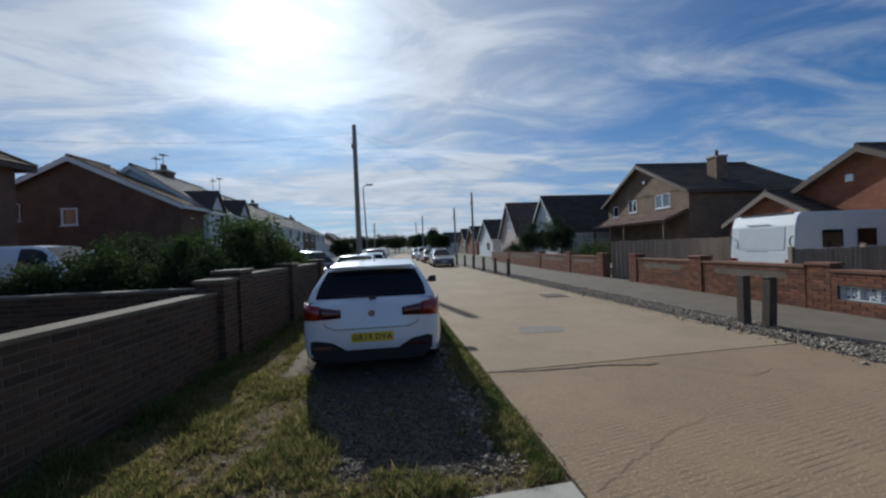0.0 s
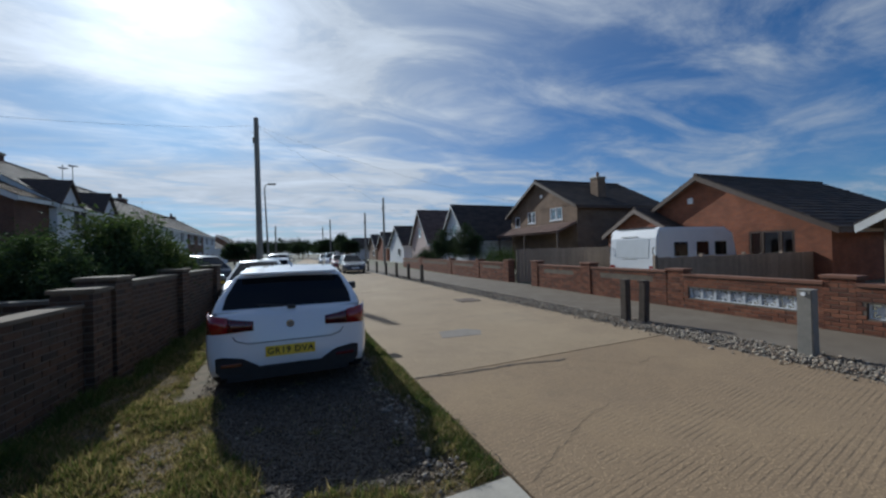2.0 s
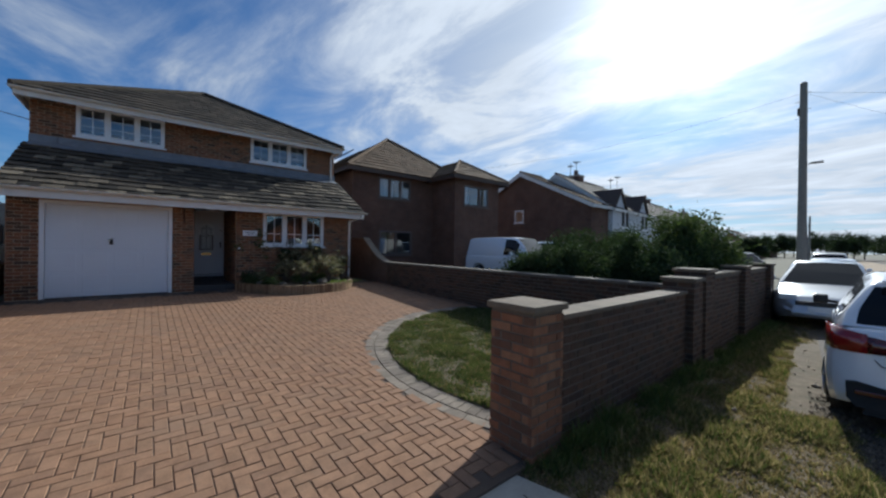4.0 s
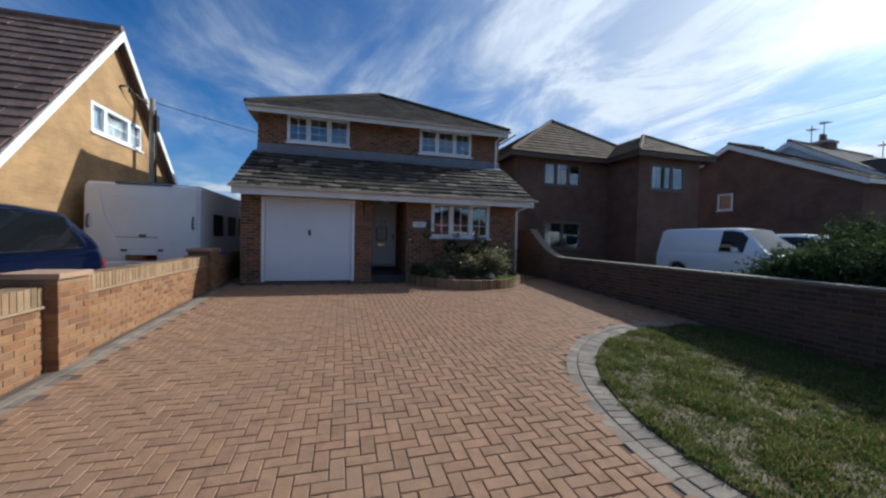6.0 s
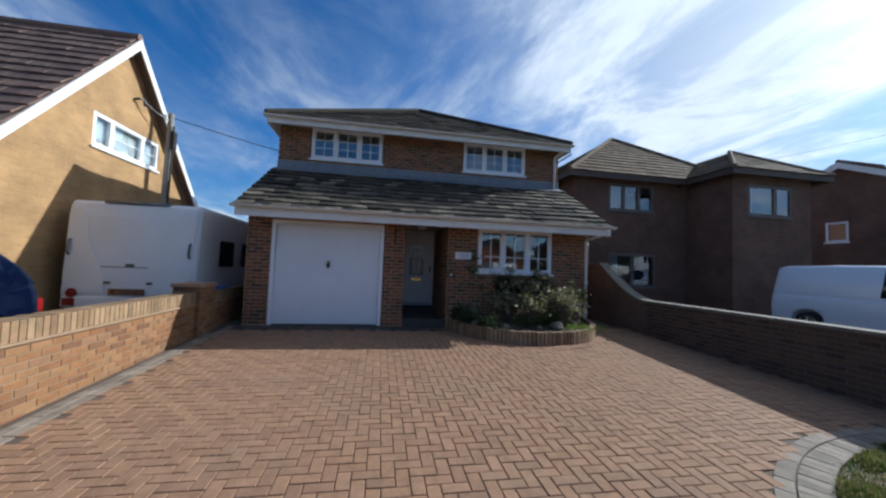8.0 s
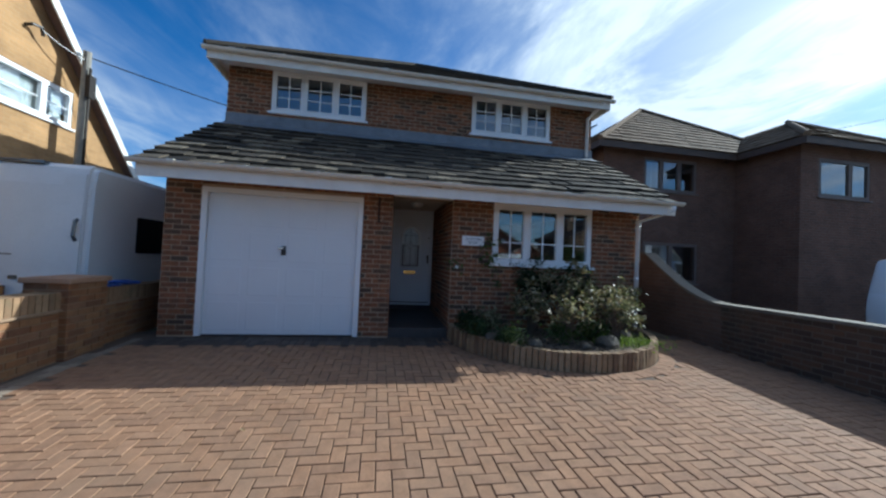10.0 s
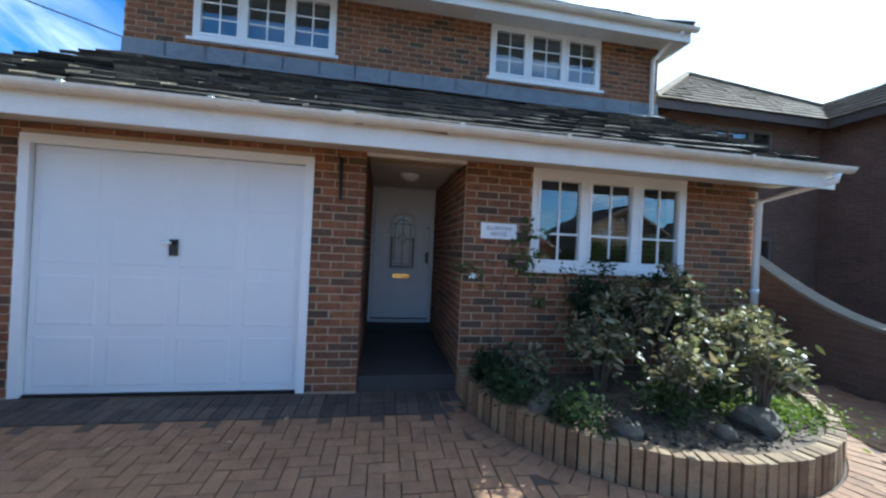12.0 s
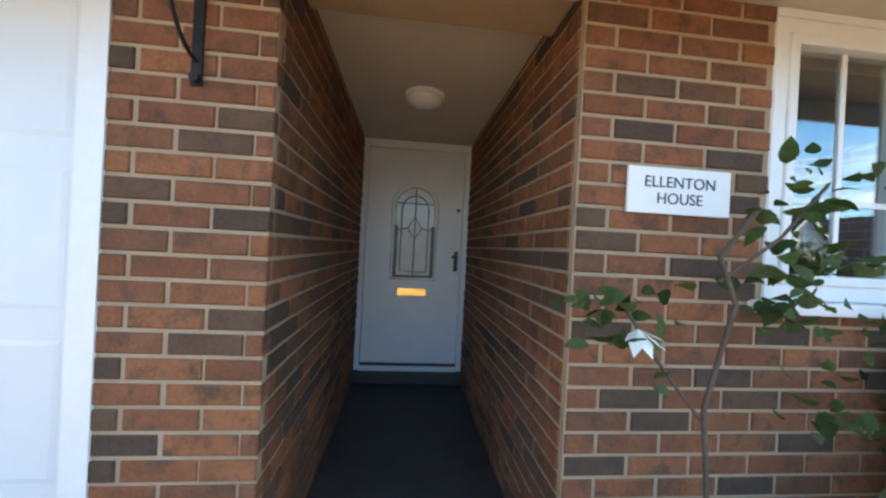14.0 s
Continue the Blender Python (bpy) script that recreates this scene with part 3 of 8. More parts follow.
crossing = prismed([STREET @ Vector(p) for p in ((-2.28, -5.2, -0.14), (1.58, -5.2, -0.14), (1.58, 1.20, -0.14), (0.35, 1.18, -0.14), (-1.4, 1.0, -0.14), (-2.28, 0.85, -0.14))], (0, 0, 0.137))
tagged(part("pavement", crossing, M_SLAB, None), "pale cracked concrete crossing to a driveway", "pavement", "", "structure")
verge2 = prismed([STREET @ Vector(p) for p in ((-2.28, -60, -0.14), (1.58, -60, -0.14), (1.58, -5.22, -0.14), (-2.28, -5.22, -0.14))], (0, 0, 0.125))
tagged(part("verge", verge2, M_SOIL, None), "worn grass verge of dry soil beside the road", "verge", "", "structure")
pave = prismed([STREET @ Vector(p) for p in ((7.0, -60, -0.14), (9.4, -60, -0.14), (11.5, 330, -0.14), (7.0, 330, -0.14))], (0, 0, 0.15))
tagged(part("pavement", pave, M_TARMAC, None), "grey tarmac footway along garden walls", "pavement", "", "structure")
strip = prismed([STREET @ Vector(p) for p in ((6.24, -60, -0.14), (6.98, -60, -0.14), (6.98, 330, -0.14), (6.24, 330, -0.14))], (0, 0, 0.125))
tagged(part("verge", strip, M_GRAVEL_BED, None), "gravel strip between road and footway", "verge", "", "structure")

# ---- the brick house at the end of the drive ----
FX, UX, BACK = -12.02, -13.78, -21.0
YL, YR = -3.66, 3.90
G0 = drive_z(FX) + 0.002
house = rooted("house", "two-storey brown brick house with garage, porch and tiled lean-to roof", "house", (FX, 0.1, G0))
front = facing(FX, 0, 0, EAST)  # u runs towards -y
GAR = (0.92, 3.19, G0 - 0.1, 2.51)
POR = (-0.50, 0.46, G0 - 0.1, 2.585)
WIN = (-2.97, -1.19, 1.585, 2.57)
bm = bmesh.new()
wall_with_holes(bm, -YR, -YL, G0 - 0.1, 2.60, 0.28, [GAR, POR, WIN], front)
wall_f = part("wall", bm, M_MORTAR, house, "red multi-brick front wall with pale mortar")
rows = courses(-YR, -YL, G0, 2.60, [GAR, POR, WIN], shift=0.04)
lay(wall_f, rows, front, lambda p: -1.0 < p.y < 1.25, M_BRICK, M_BRICK_J)
# passage of the porch: two side walls, ceiling, step and floor
DX = -14.14
for yaw, yy in ((SOUTH, 0.50), (NORTH, -0.46)):
    # u runs into the passage on one side and out of it on the other
    m = facing(FX - 0.030, yy, 0, SOUTH) if yaw == SOUTH else facing(DX, yy, 0, NORTH)
    bm = wall_with_holes(bmesh.new(), 0.252 if yaw == SOUTH else 0.0, 2.09 if yaw == SOUTH else 1.838, G0 - 0.1, 2.64, 0.12, [], m)
    w = part("wall", bm, M_MORTAR, house, "brick side wall of the porch passage")
    rows = courses(0.0, 2.085, G0, 2.64, [], shift=0.11)
    lay(w, rows, m, lambda p: p.x > -13.3, M_BRICK, M_BRICK_J)
part("porch_ceiling", boxed((DX - 0.1, -0.455, 2.642), (FX - 0.055, 0.495, 2.68)), M_SOFFIT, house, "plain boarded porch ceiling")
part("porch_trim", boxed((FX - 0.053, -0.458, 2.572), (FX + 0.006, 0.498, 2.599), 0.004), M_FASCIA, house, "pale trim board across the porch head")
# dark block added to close the gap between porch floor and door
part("door_step", boxed((DX - 0.1, -0.455, 0.501), (DX + 0.13, 0.495, 0.596), 0.01), surface("dark step tile", (0.03, 0.028, 0.028), (0.055, 0.05, 0.048), 0.6, 6, 60, 0.2), house, "dark step filling the gap under the door")
part("porch_floor", boxed((DX - 0.1, -0.455, G0 - 0.05), (FX - 0.03, 0.495, 0.50), 0.008), surface("dark quarry tile", (0.03, 0.028, 0.028), (0.055, 0.05, 0.048), 0.6, 6, 60, 0.2), house, "dark porch floor with a low step")
# front door
fr = bmesh.new()
dm = facing(DX + 0.06, 0.52, 0.598, EAST)
DW, DH = 1.0, 2.04
for a, b in (((0, -0.1, 0), (0.07, 0, DH)), ((DW - 0.07, -0.1, 0), (DW, 0, DH)), ((0.07, -0.1, DH - 0.07), (DW - 0.07, 0, DH)), ((0.07, -0.1, 0), (DW - 0.07, 0.02, 0.045))):
    box(fr, a, b, 0.006, dm)
door = part("front_door", fr, M_DOOR, house, "pale grey-blue panelled door with arched leaded glass")
bm = bmesh.new()
GU, GV, GR = 0.50, 1.46, 0.19  # arched light: middle, springing height, radius
HW, HB = GR, 0.82
# leaf made of strips round the arched opening
box(bm, (0.075, -0.07, 0.05), (GU - HW, -0.025, DH - 0.075), 0.002, dm)
box(bm, (GU + HW, -0.07, 0.05), (DW - 0.075, -0.025, DH - 0.075), 0.002, dm)
box(bm, (GU - HW, -0.07, 0.05), (GU + HW, -0.025, HB), 0, dm)
arch = [(GU - HW, GV)] + [(GU - GR * math.cos(a), GV + GR * math.sin(a)) for a in np.linspace(0, math.pi, 15)] + [(GU + HW, GV), (GU + HW, DH - 0.075), (GU - HW, DH - 0.075)]
prism(bm, [(u, -0.07, v) for u, v in arch[1:]], (0, 0.045, 0), dm)
leaf = part("door_leaf", bm, M_DOOR, door)
bm = bmesh.new()
rim = [(GU - HW, HB)] + [(GU - GR * math.cos(a), GV + GR * math.sin(a)) for a in np.linspace(0, math.pi, 13)] + [(GU + HW, HB), (GU - HW, HB)]
pipe(bm, [dm @ Vector((u, -0.022, v)) for u, v in rim], 0.016, 6)
part("door_light_rim", bm, M_DOOR, door)
hood = [(GU - GR * math.cos(a), GV + GR * math.sin(a)) for a in np.linspace(0, math.pi, 15)]
hood = [(GU - GR, GV - 0.17)] + hood + [(GU + GR, GV - 0.17)]
part("door_light_hood", pipe(bmesh.new(), [dm @ Vector((u, -0.016, v)) for u, v in hood], 0.024, 8), M_UPVC, door, "white arched moulding")
lowers = bmesh.new()
for a, b in (((GU - HW - 0.012, -0.03, HB - 0.012), (GU - HW + 0.042, -0.012, GV - 0.17)), ((GU + HW - 0.042, -0.03, HB - 0.012), (GU + HW + 0.012, -0.012, GV - 0.17)), ((GU - HW + 0.042, -0.03, HB - 0.012), (GU + HW - 0.042, -0.012, HB + 0.03))):
    box(lowers, a, b, 0.003, dm)
part("door_light_border", lowers, surface("dark bronze glazing bead", (0.055, 0.052, 0.05), (0.09, 0.085, 0.08), 0.3, 6, 60, 0.1), door, "dark glazing border")
bm = bmesh.new()
inner = [(GU - 0.12, HB + 0.06)] + [(GU - 0.12 * math.cos(a), GV - 0.02 + 0.12 * math.sin(a)) for a in np.linspace(0, math.pi, 11)] + [(GU + 0.12, HB + 0.06), (GU - 0.12, HB + 0.06)]
for line in (inner, [(GU, GV + 0.18), (GU, HB)], [(GU - 0.18, GV + 0.03), (GU + 0.18, GV + 0.03)], [(GU - 0.18, GV - 0.21), (GU - 0.065, GV - 0.19)], [(GU + 0.18, GV - 0.21), (GU + 0.065, GV - 0.19)], [(GU - 0.065, GV - 0.19), (GU, GV - 0.09), (GU + 0.065, GV - 0.19), (GU, GV - 0.29), (GU - 0.065, GV - 0.19)], [(GU - 0.18, HB + 0.012), (GU + 0.18, HB + 0.012)], [(GU - 0.175, HB), (GU - 0.175, GV)], [(GU + 0.175, HB), (GU + 0.175, GV)]):
    pipe(bm, [dm @ Vector((u, -0.036, v)) for u, v in line], 0.007, 5)
part("leading", bm, M_LEAD, door, "dark lead strips")
# opaque pale pane: the brightness of reflected daylight is put into its colour
part("pane", box(bmesh.new(), (GU - HW, -0.052, HB), (GU + HW, -0.044, GV + GR), 0, dm), surface("obscured glass", (0.60, 0.63, 0.65), (0.76, 0.79, 0.80), 0.06, 6, 60, 0.15), door, "obscured glass")
part("letter_plate", box(bmesh.new(), (GU - 0.13, -0.025, 0.665), (GU + 0.13, -0.012, 0.735), 0.004, dm), M_BRASS, door, "bright brass letter plate")
bm = box(bmesh.new(), (0.10, -0.025, 0.90), (0.135, -0.012, 1.08), 0.004, dm)
rod(bm, dm @ Vector((0.12, -0.01, 1.03)), dm @ Vector((0.12, 0.04, 1.03)), 0.012)
rod(bm, dm @ Vector((0.12, 0.035, 1.03)), dm @ Vector((0.165, 0.035, 1.03)), 0.011)
part("door_handle", bm, M_BLACK, door, "small dark lever handle")
part("keyhole_cover", rod(bmesh.new(), dm @ Vector((0.115, -0.02, 1.45)), dm @ Vector((0.115, -0.004, 1.45)), 0.016), M_BLACK, door)
part("threshold", box(bmesh.new(), (0.075, -0.03, 0.046), (DW - 0.075, 0.012, 0.062), 0, dm), M_BLACK, door, "dark weather strip")
part("wall", boxed((DX - 0.16, -0.46, 0.4), (DX - 0.06, 0.50, 2.64)), M_ROOM_SHADE, house)
# garage door with frame
gm = facing(FX, -0.92, G0, EAST)
GW, GH = 2.27, 2.51 - G0
bm = bmesh.new()
prism(bm, [(u, -0.09, v) for u, v in ((0, 0), (0.075, 0), (0.075, GH - 0.075), (GW - 0.075, GH - 0.075), (GW - 0.075, 0), (GW, 0), (GW, GH), (0, GH))], (0, 0.102, 0), gm)
gd = part("garage_door", bm, M_UPVC, house, "white panelled up-and-over garage door")
lw, lh = GW - 0.16, GH - 0.10
cols, rws = 4, 4
leafd = part("door_panel", box(bmesh.new(), (0.08, -0.075, 0.018), (GW - 0.08, -0.036, GH - 0.08), 0.003, gm), M_GARAGE, gd, "white pressed steel panel")
for i in range(cols):
    for j in range(rws):
        bm = bmesh.new()
        pu, pv = lw / cols, lh / rws
        u0, v0 = 0.08 + i * pu + 0.045, 0.03 + j * pv + 0.045
        u1, v1 = 0.08 + (i + 1) * pu - 0.045, 0.03 + (j + 1) * pv - 0.045
        o = [(u0, v0), (u1, v0), (u1, v1), (u0, v1)]
        lo = [bm.verts.new(gm @ Vector((u, -0.0355, v))) for u, v in o]
        g = [bm.verts.new(gm @ Vector((u + (0.016 if u == u0 else -0.016), -0.0328, v + (0.016 if v == v0 else -0.016)))) for u, v in o]
        q = [bm.verts.new(gm @ Vector((u + (0.05 if u == u0 else -0.05), -0.0338, v + (0.05 if v == v0 else -0.05)))) for u, v in o]
        for a, b in ((lo, g), (g, q)):
            for k in range(4):
                bm.faces.new((a[k], a[(k + 1) % 4], b[(k + 1) % 4], b[k]))
        bm.faces.new(q)
        part("pressed_field", bm, M_GARAGE, gd)
bm = box(bmesh.new(), (GW / 2 - 0.032, -0.034, 1.20), (GW / 2 + 0.032, -0.010, 1.34), 0.006, gm)
rod(bm, gm @ Vector((GW / 2, -0.02, 1.31)), gm @ Vector((GW / 2, 0.035, 1.31)), 0.013)
part("handle", bm, M_BLACK, gd, "black lock plate")
part("handle_lever", box(bmesh.new(), (GW / 2 - 0.012, 0.022, 1.30), (GW / 2 + 0.065, 0.040, 1.322), 0.006, gm), M_CHROME, gd, "short bright metal lever")
part("weather_strip", box(bmesh.new(), (0.078, -0.06, 0.001), (GW - 0.078, -0.02, 0.016), 0, gm), M_BLACK, gd)
# ground-floor window and the two upper windows
window(house, facing(FX - 0.012, 2.97, 1.585, EAST), 1.78, 0.985, (1, 1, 1), ((2, 2), (2, 2), (2, 2)), name="window", bar_at=0.33)
part("lintel", box(bmesh.new(), (0, -0.05, 0), (1.78, 0.010, 0.028), 0, facing(FX, 2.97, 2.571, EAST)), M_UPVC, house)
for y0 in (2.975, -1.055):
    window(house, facing(UX - 0.006, y0, 4.335, EAST), 1.80, 0.81, (1, 1, 1), (2, 3))
up = facing(UX, 0, 0, EAST)
UH = [(-2.975, -1.175, 4.335, 5.145), (1.055, 2.855, 4.335, 5.145)]
wall_u = part("wall", wall_with_holes(bmesh.new(), -4.0, 3.65, 3.6, 5.2, 0.28, UH, up), M_MORTAR, house, "red multi-brick upper wall")
lay(wall_u, courses(-4.0, 3.65, 4.02, 5.15, UH), up, None, M_BRICK, M_BRICK_J)
# side and back walls, floors
M_BRICKWALL = brickwork("brown brickwork", [(0.19, 0.08, 0.046), (0.10, 0.055, 0.042)], (0.26, 0.21, 0.16))
M_DULLWALL = brickwork("dull brown brickwork", [(0.125, 0.075, 0.05), (0.095, 0.06, 0.043)], (0.12, 0.10, 0.08))
for a, b in (((BACK, -3.65, 0.2), (FX - 0.285, -3.40, 2.6)), ((BACK, 3.65, 0.2), (FX - 0.285, 3.895, 2.6)), ((BACK, -3.65, 2.6), (UX - 0.285, -3.40, 5.15)), ((BACK, 3.72, 2.6), (UX - 0.285, 3.995, 5.15)), ((BACK - 0.25, -3.65, 0.2), (BACK, 3.995, 5.15))):
    part("wall", boxed(a, b), M_BRICKWALL, house, "brown brick side wall")
for yy in (-3.65, 3.65):
    part("wall", prismed([(FX - 0.285, yy, 2.6), (UX - 0.02, yy, 2.6), (UX - 0.02, yy, 3.80)], (0, 0.25, 0)), M_BRICKWALL, house)
part("inner_floor", boxed((BACK + 0.02, -3.38, 2.72), (FX - 0.3, 3.62, 2.80)), M_ROOM_SHADE, house)
part("inner_wall", boxed((-16.6, -3.38, 0.3), (-16.5, 3.62, 2.71)), M_ROOM_SHADE, house)
part("inner_wall", boxed((-16.6, -3.38, 2.82), (-16.5, 3.7, 5.1)), M_ROOM_SHADE, house)
# lean-to roof of single tiles, with lead apron, fascia, soffit and gutter
E0, E1 = (-11.47, 2.70), (UX + 0.005, 4.02)
roof_y0, roof_y1 = -3.74, 4.13
bm = bmesh.new()
prism(bm, [(E0[0], roof_y0 + 0.03, E0[1] - 0.06), (E0[0], roof_y0 + 0.03, E0[1]), (E1[0], roof_y0 + 0.03, E1[1]), (E1[0], roof_y0 + 0.03, E1[1] - 0.06)], (0, roof_y1 - roof_y0 - 0.06, 0))
lean = part("roof", bm, M_TILE_J, house, "lean-to roof of weathered lichen-spotted concrete tiles")
sm = slope((E0[0] + 0.05, roof_y0, E0[1] - 0.012), (E0[0] + 0.05, roof_y1, E0[1] - 0.012), (E1[0], roof_y0, E1[1]))
run = math.hypot(E1[0] - E0[0] - 0.05, E1[1] - E0[1])
tile_rows(lean, sm, roof_y1 - roof_y0, run, (0.328, 0.262), 0.036, True, M_TILE, M_TILE_J, seed=9, sag=0.045)
n = 16
for k in range(n):  # lead apron in lengths, dressed down over the top tiles
    y0, y1 = -3.66 + 7.66 * k / n, -3.66 + 7.66 * (k + 1) / n + 0.03
    w = rng.uniform(-0.008, 0.008)
    bm = bmesh.new()
    prism(bm, [(UX + 0.010, y0, 4.24), (UX + 0.014, y0, 4.06), (UX + 0.26, y0, 3.925 + w), (UX + 0.26, y0, 3.918 + w), (UX + 0.008, y0, 4.05), (UX + 0.004, y0, 4.24)], (0, y1 - y0, 0))
    part("flashing", bm, M_LEAD, house, "dull blue-grey lead apron flashing")
part("fascia", boxed((E0[0] - 0.005, roof_y0 + 0.02, 2.50), (E0[0] + 0.02, roof_y1 - 0.02, 2.695), 0.004), M_FASCIA, house, "white painted fascia board")
part("soffit", boxed((FX + 0.002, roof_y0 + 0.02, 2.602), (E0[0] - 0.007, roof_y1 - 0.02, 2.625)), M_SOFFIT, house)
for yy in (roof_y0 + 0.02, roof_y1 - 0.045):
    part("bargeboard", prismed([(E0[0] - 0.01, yy, 2.52), (E0[0] - 0.01, yy, 2.66), (E1[0], yy, 3.96), (E1[0], yy, 3.80)], (0, 0.024, 0)), M_FASCIA, house)


def gutter(parent, x, y0, y1, z, r=0.056):
    bm = bmesh.new()
    prof = [(r * math.cos(a), r * math.sin(a)) for a in np.linspace(math.pi, 2 * math.pi, 9)]
    prof += [((r - 0.006) * math.cos(a), (r - 0.006) * math.sin(a)) for a in np.linspace(2 * math.pi, math.pi, 9)]
    prism(bm, [(x + a, y0, z + b) for a, b in prof], (0, y1 - y0, 0))
    ob = part("gutter", bm, M_GUTTER, parent, "half-round plastic gutter")
    for k in range(int((y1 - y0) / 0.9)):
        yy = y0 + 0.45 + k * 0.9
        prism(bm := bmesh.new(), [(x + a * 1.09, yy, z + b * 1.09) for a, b in prof[:9]] + [(x + r, yy, z + 0.012), (x - r, yy, z + 0.012)], (0, 0.03 if k % 3 else 0.09, 0))
        part("gutter_clip", bm, M_GUTTER, ob)


gutter(house, E0[0] + 0.085, roof_y0 - 0.03, roof_y1 + 0.06, 2.705)
bm = pipe(bmesh.new(), [(E0[0] + 0.085, 4.02, 2.64), (E0[0] + 0.085, 4.02, 2.58), (FX + 0.07, 3.83, 2.42), (FX + 0.06, 3.83, 0.32)], 0.036, 10)
for z in (2.3, 1.4, 0.7):
    rod(bm, (FX + 0.06, 3.83, z), (FX + 0.06, 3.83, z + 0.05), 0.044)
part("downpipe", bm, M_UPVC, house, "white plastic rain pipe with offset bend", True)
# main hipped roof
ex, ey0, ey1, ez = -13.28, -3.86, 4.16, 5.20
ap, bk = (-16.6, 0.15, 7.12), (-18.2, 0.15, 7.12)
ebx = -21.5
bm = bmesh.new()
c = [bm.verts.new(p) for p in ((ex, ey0, ez), (ex, ey1, ez), (ebx, ey1, ez), (ebx, ey0, ez), ap, bk)]
c2 = [bm.verts.new(p) for p in ((ex, ey0, ez - 0.03), (ex, ey1, ez - 0.03), (ebx, ey1, ez - 0.03), (ebx, ey0, ez - 0.03))]
for f in ((0, 1, 4), (1, 2, 5, 4), (2, 3, 5), (3, 0, 4, 5)):
    bm.faces.new([c[i] for i in f])
bm.faces.new(c2[::-1])
for k in range(4):
    bm.faces.new((c2[k], c2[(k + 1) % 4], c[(k + 1) % 4], c[k]))
bmesh.ops.recalc_face_normals(bm, faces=bm.faces)
main = part("roof", bm, M_TILE_MAIN, house, "hipped roof of dark weathered tiles")
mid = (ey0 + ey1) / 2
fl = math.hypot(ap[0] - ex, ap[2] - ez)
tile_rows(main, slope((ex + 0.03, ey0, ez), (ex + 0.03, ey1, ez), (ap[0], ey0, ap[2])), ey1 - ey0, fl, (0.33, 0.30), 0.024, None, None, M_TILE_MAIN, lambda v: ((ey1 - ey0) / 2 * v / fl, (ey1 - ey0) * (1 - v / fl / 2)))
sl = math.hypot(mid - ey0, ap[2] - ez)
hipx = ex - ap[0]
tile_rows(main, slope((ebx, ey0 - 0.03, ez), (ex, ey0 - 0.03, ez), (ebx, mid, ap[2])), ex - ebx, sl, (0.33, 0.30), 0.024, None, None, M_TILE_MAIN, lambda v: (0, (ex - ebx) - hipx * v / sl))
tile_rows(main, slope((ex, ey1 + 0.03, ez), (ebx, ey1 + 0.03, ez), (ex, mid, ap[2])), ex - ebx, sl, (0.33, 0.30), 0.024, None, None, M_TILE_MAIN, lambda v: (hipx * v / sl, ex - ebx))
for a in ((ex, ey0, ez), (ex, ey1, ez)):
    part("hip_tiles", rod(bmesh.new(), Vector(a) + Vector((0, 0, 0.03)), Vector(ap) + Vector((0, 0, 0.03)), 0.085, 0.085, 8), M_TILE_MAIN, main)
part("fascia", boxed((ex - 0.03, ey0 + 0.03, 5.0), (ex - 0.005, ey1 - 0.03, 5.175), 0.004), M_FASCIA, house, "white painted fascia board")
for yy in (ey0 + 0.03, ey1 - 0.055):
    part("fascia", boxed((ebx, yy, 5.0), (ex - 0.032, yy + 0.025, 5.175)), M_FASCIA, house)
part("soffit", boxed((ebx, ey0 + 0.06, 5.145), (ex - 0.035, ey1 - 0.06, 5.165)), M_FASCIA, house)
gutter(house, ex + 0.055, ey0 - 0.02, ey1 + 0.02, 5.175)
bm = pipe(bmesh.new(), [(ex + 0.05, 3.95, 5.12), (UX + 0.07, 3.86, 4.92), (UX + 0.07, 3.86, 4.06)], 0.034, 10)
part("downpipe", bm, M_UPVC, house, "white plastic rain pipe", True)
# name plate and porch lamp are things of their own
plate = rooted("name_plate", "white ceramic house name plate on brick wall", "sign", (FX + 0.02, 0.85, 1.87))
pm = facing(FX + 0.009, 1.035, 1.855, EAST)
part("plate", box(bmesh.new(), (0, 0, 0), (0.37, 0.012, 0.155), 0.004, pm), M_UPVC, plate)


def lettering(parent, words, m, size, material, name="lettering"):
    cu = bpy.data.curves.new(name, "FONT")
    cu.body, cu.size, cu.align_x, cu.align_y, cu.extrude = words, size, "CENTER", "CENTER", 0.0008
    me = bpy.data.meshes.new_from_object(bpy.data.objects.new(name, cu))
    me.transform(m)
    return mesh_part(name, me, material, parent, "dark raised letters")


M_INK = surface("dark blue enamel", (0.02, 0.025, 0.06), (0.03, 0.035, 0.08), 0.4, 10, 60, 0.0)
for words, v in (("ELLENTON", 0.104), ("HOUSE", 0.05)):
    lettering(plate, words, pm @ pose(0.185, 0.0135, v, 90, 0, 180), 0.052, M_INK)
lamp = rooted("ceiling_lamp", "round white glass lamp on the porch ceiling", "lamp", (-13.1, 0.02, 2.64))
bm = bmesh.new()
rod(bm, (-13.1, 0.02, 2.641), (-13.1, 0.02, 2.615), 0.12, 0.12, 24)
part("base", bm, M_UPVC, lamp)
bm = bmesh.new()
bmesh.ops.create_uvsphere(bm, u_segments=24, v_segments=12, radius=0.115, matrix=Matrix.Translation((-13.1, 0.02, 2.612)) @ Matrix.Diagonal((1, 1, 0.5, 1)))
bmesh.ops.delete(bm, geom=[v for v in bm.verts if v.co.z > 2.6135], context="VERTS")
part("shade", bm, surface("opal glass", (0.7, 0.69, 0.66), (0.76, 0.75, 0.72), 0.25, 4, 30, 0.0), lamp, "opal glass dome", True)
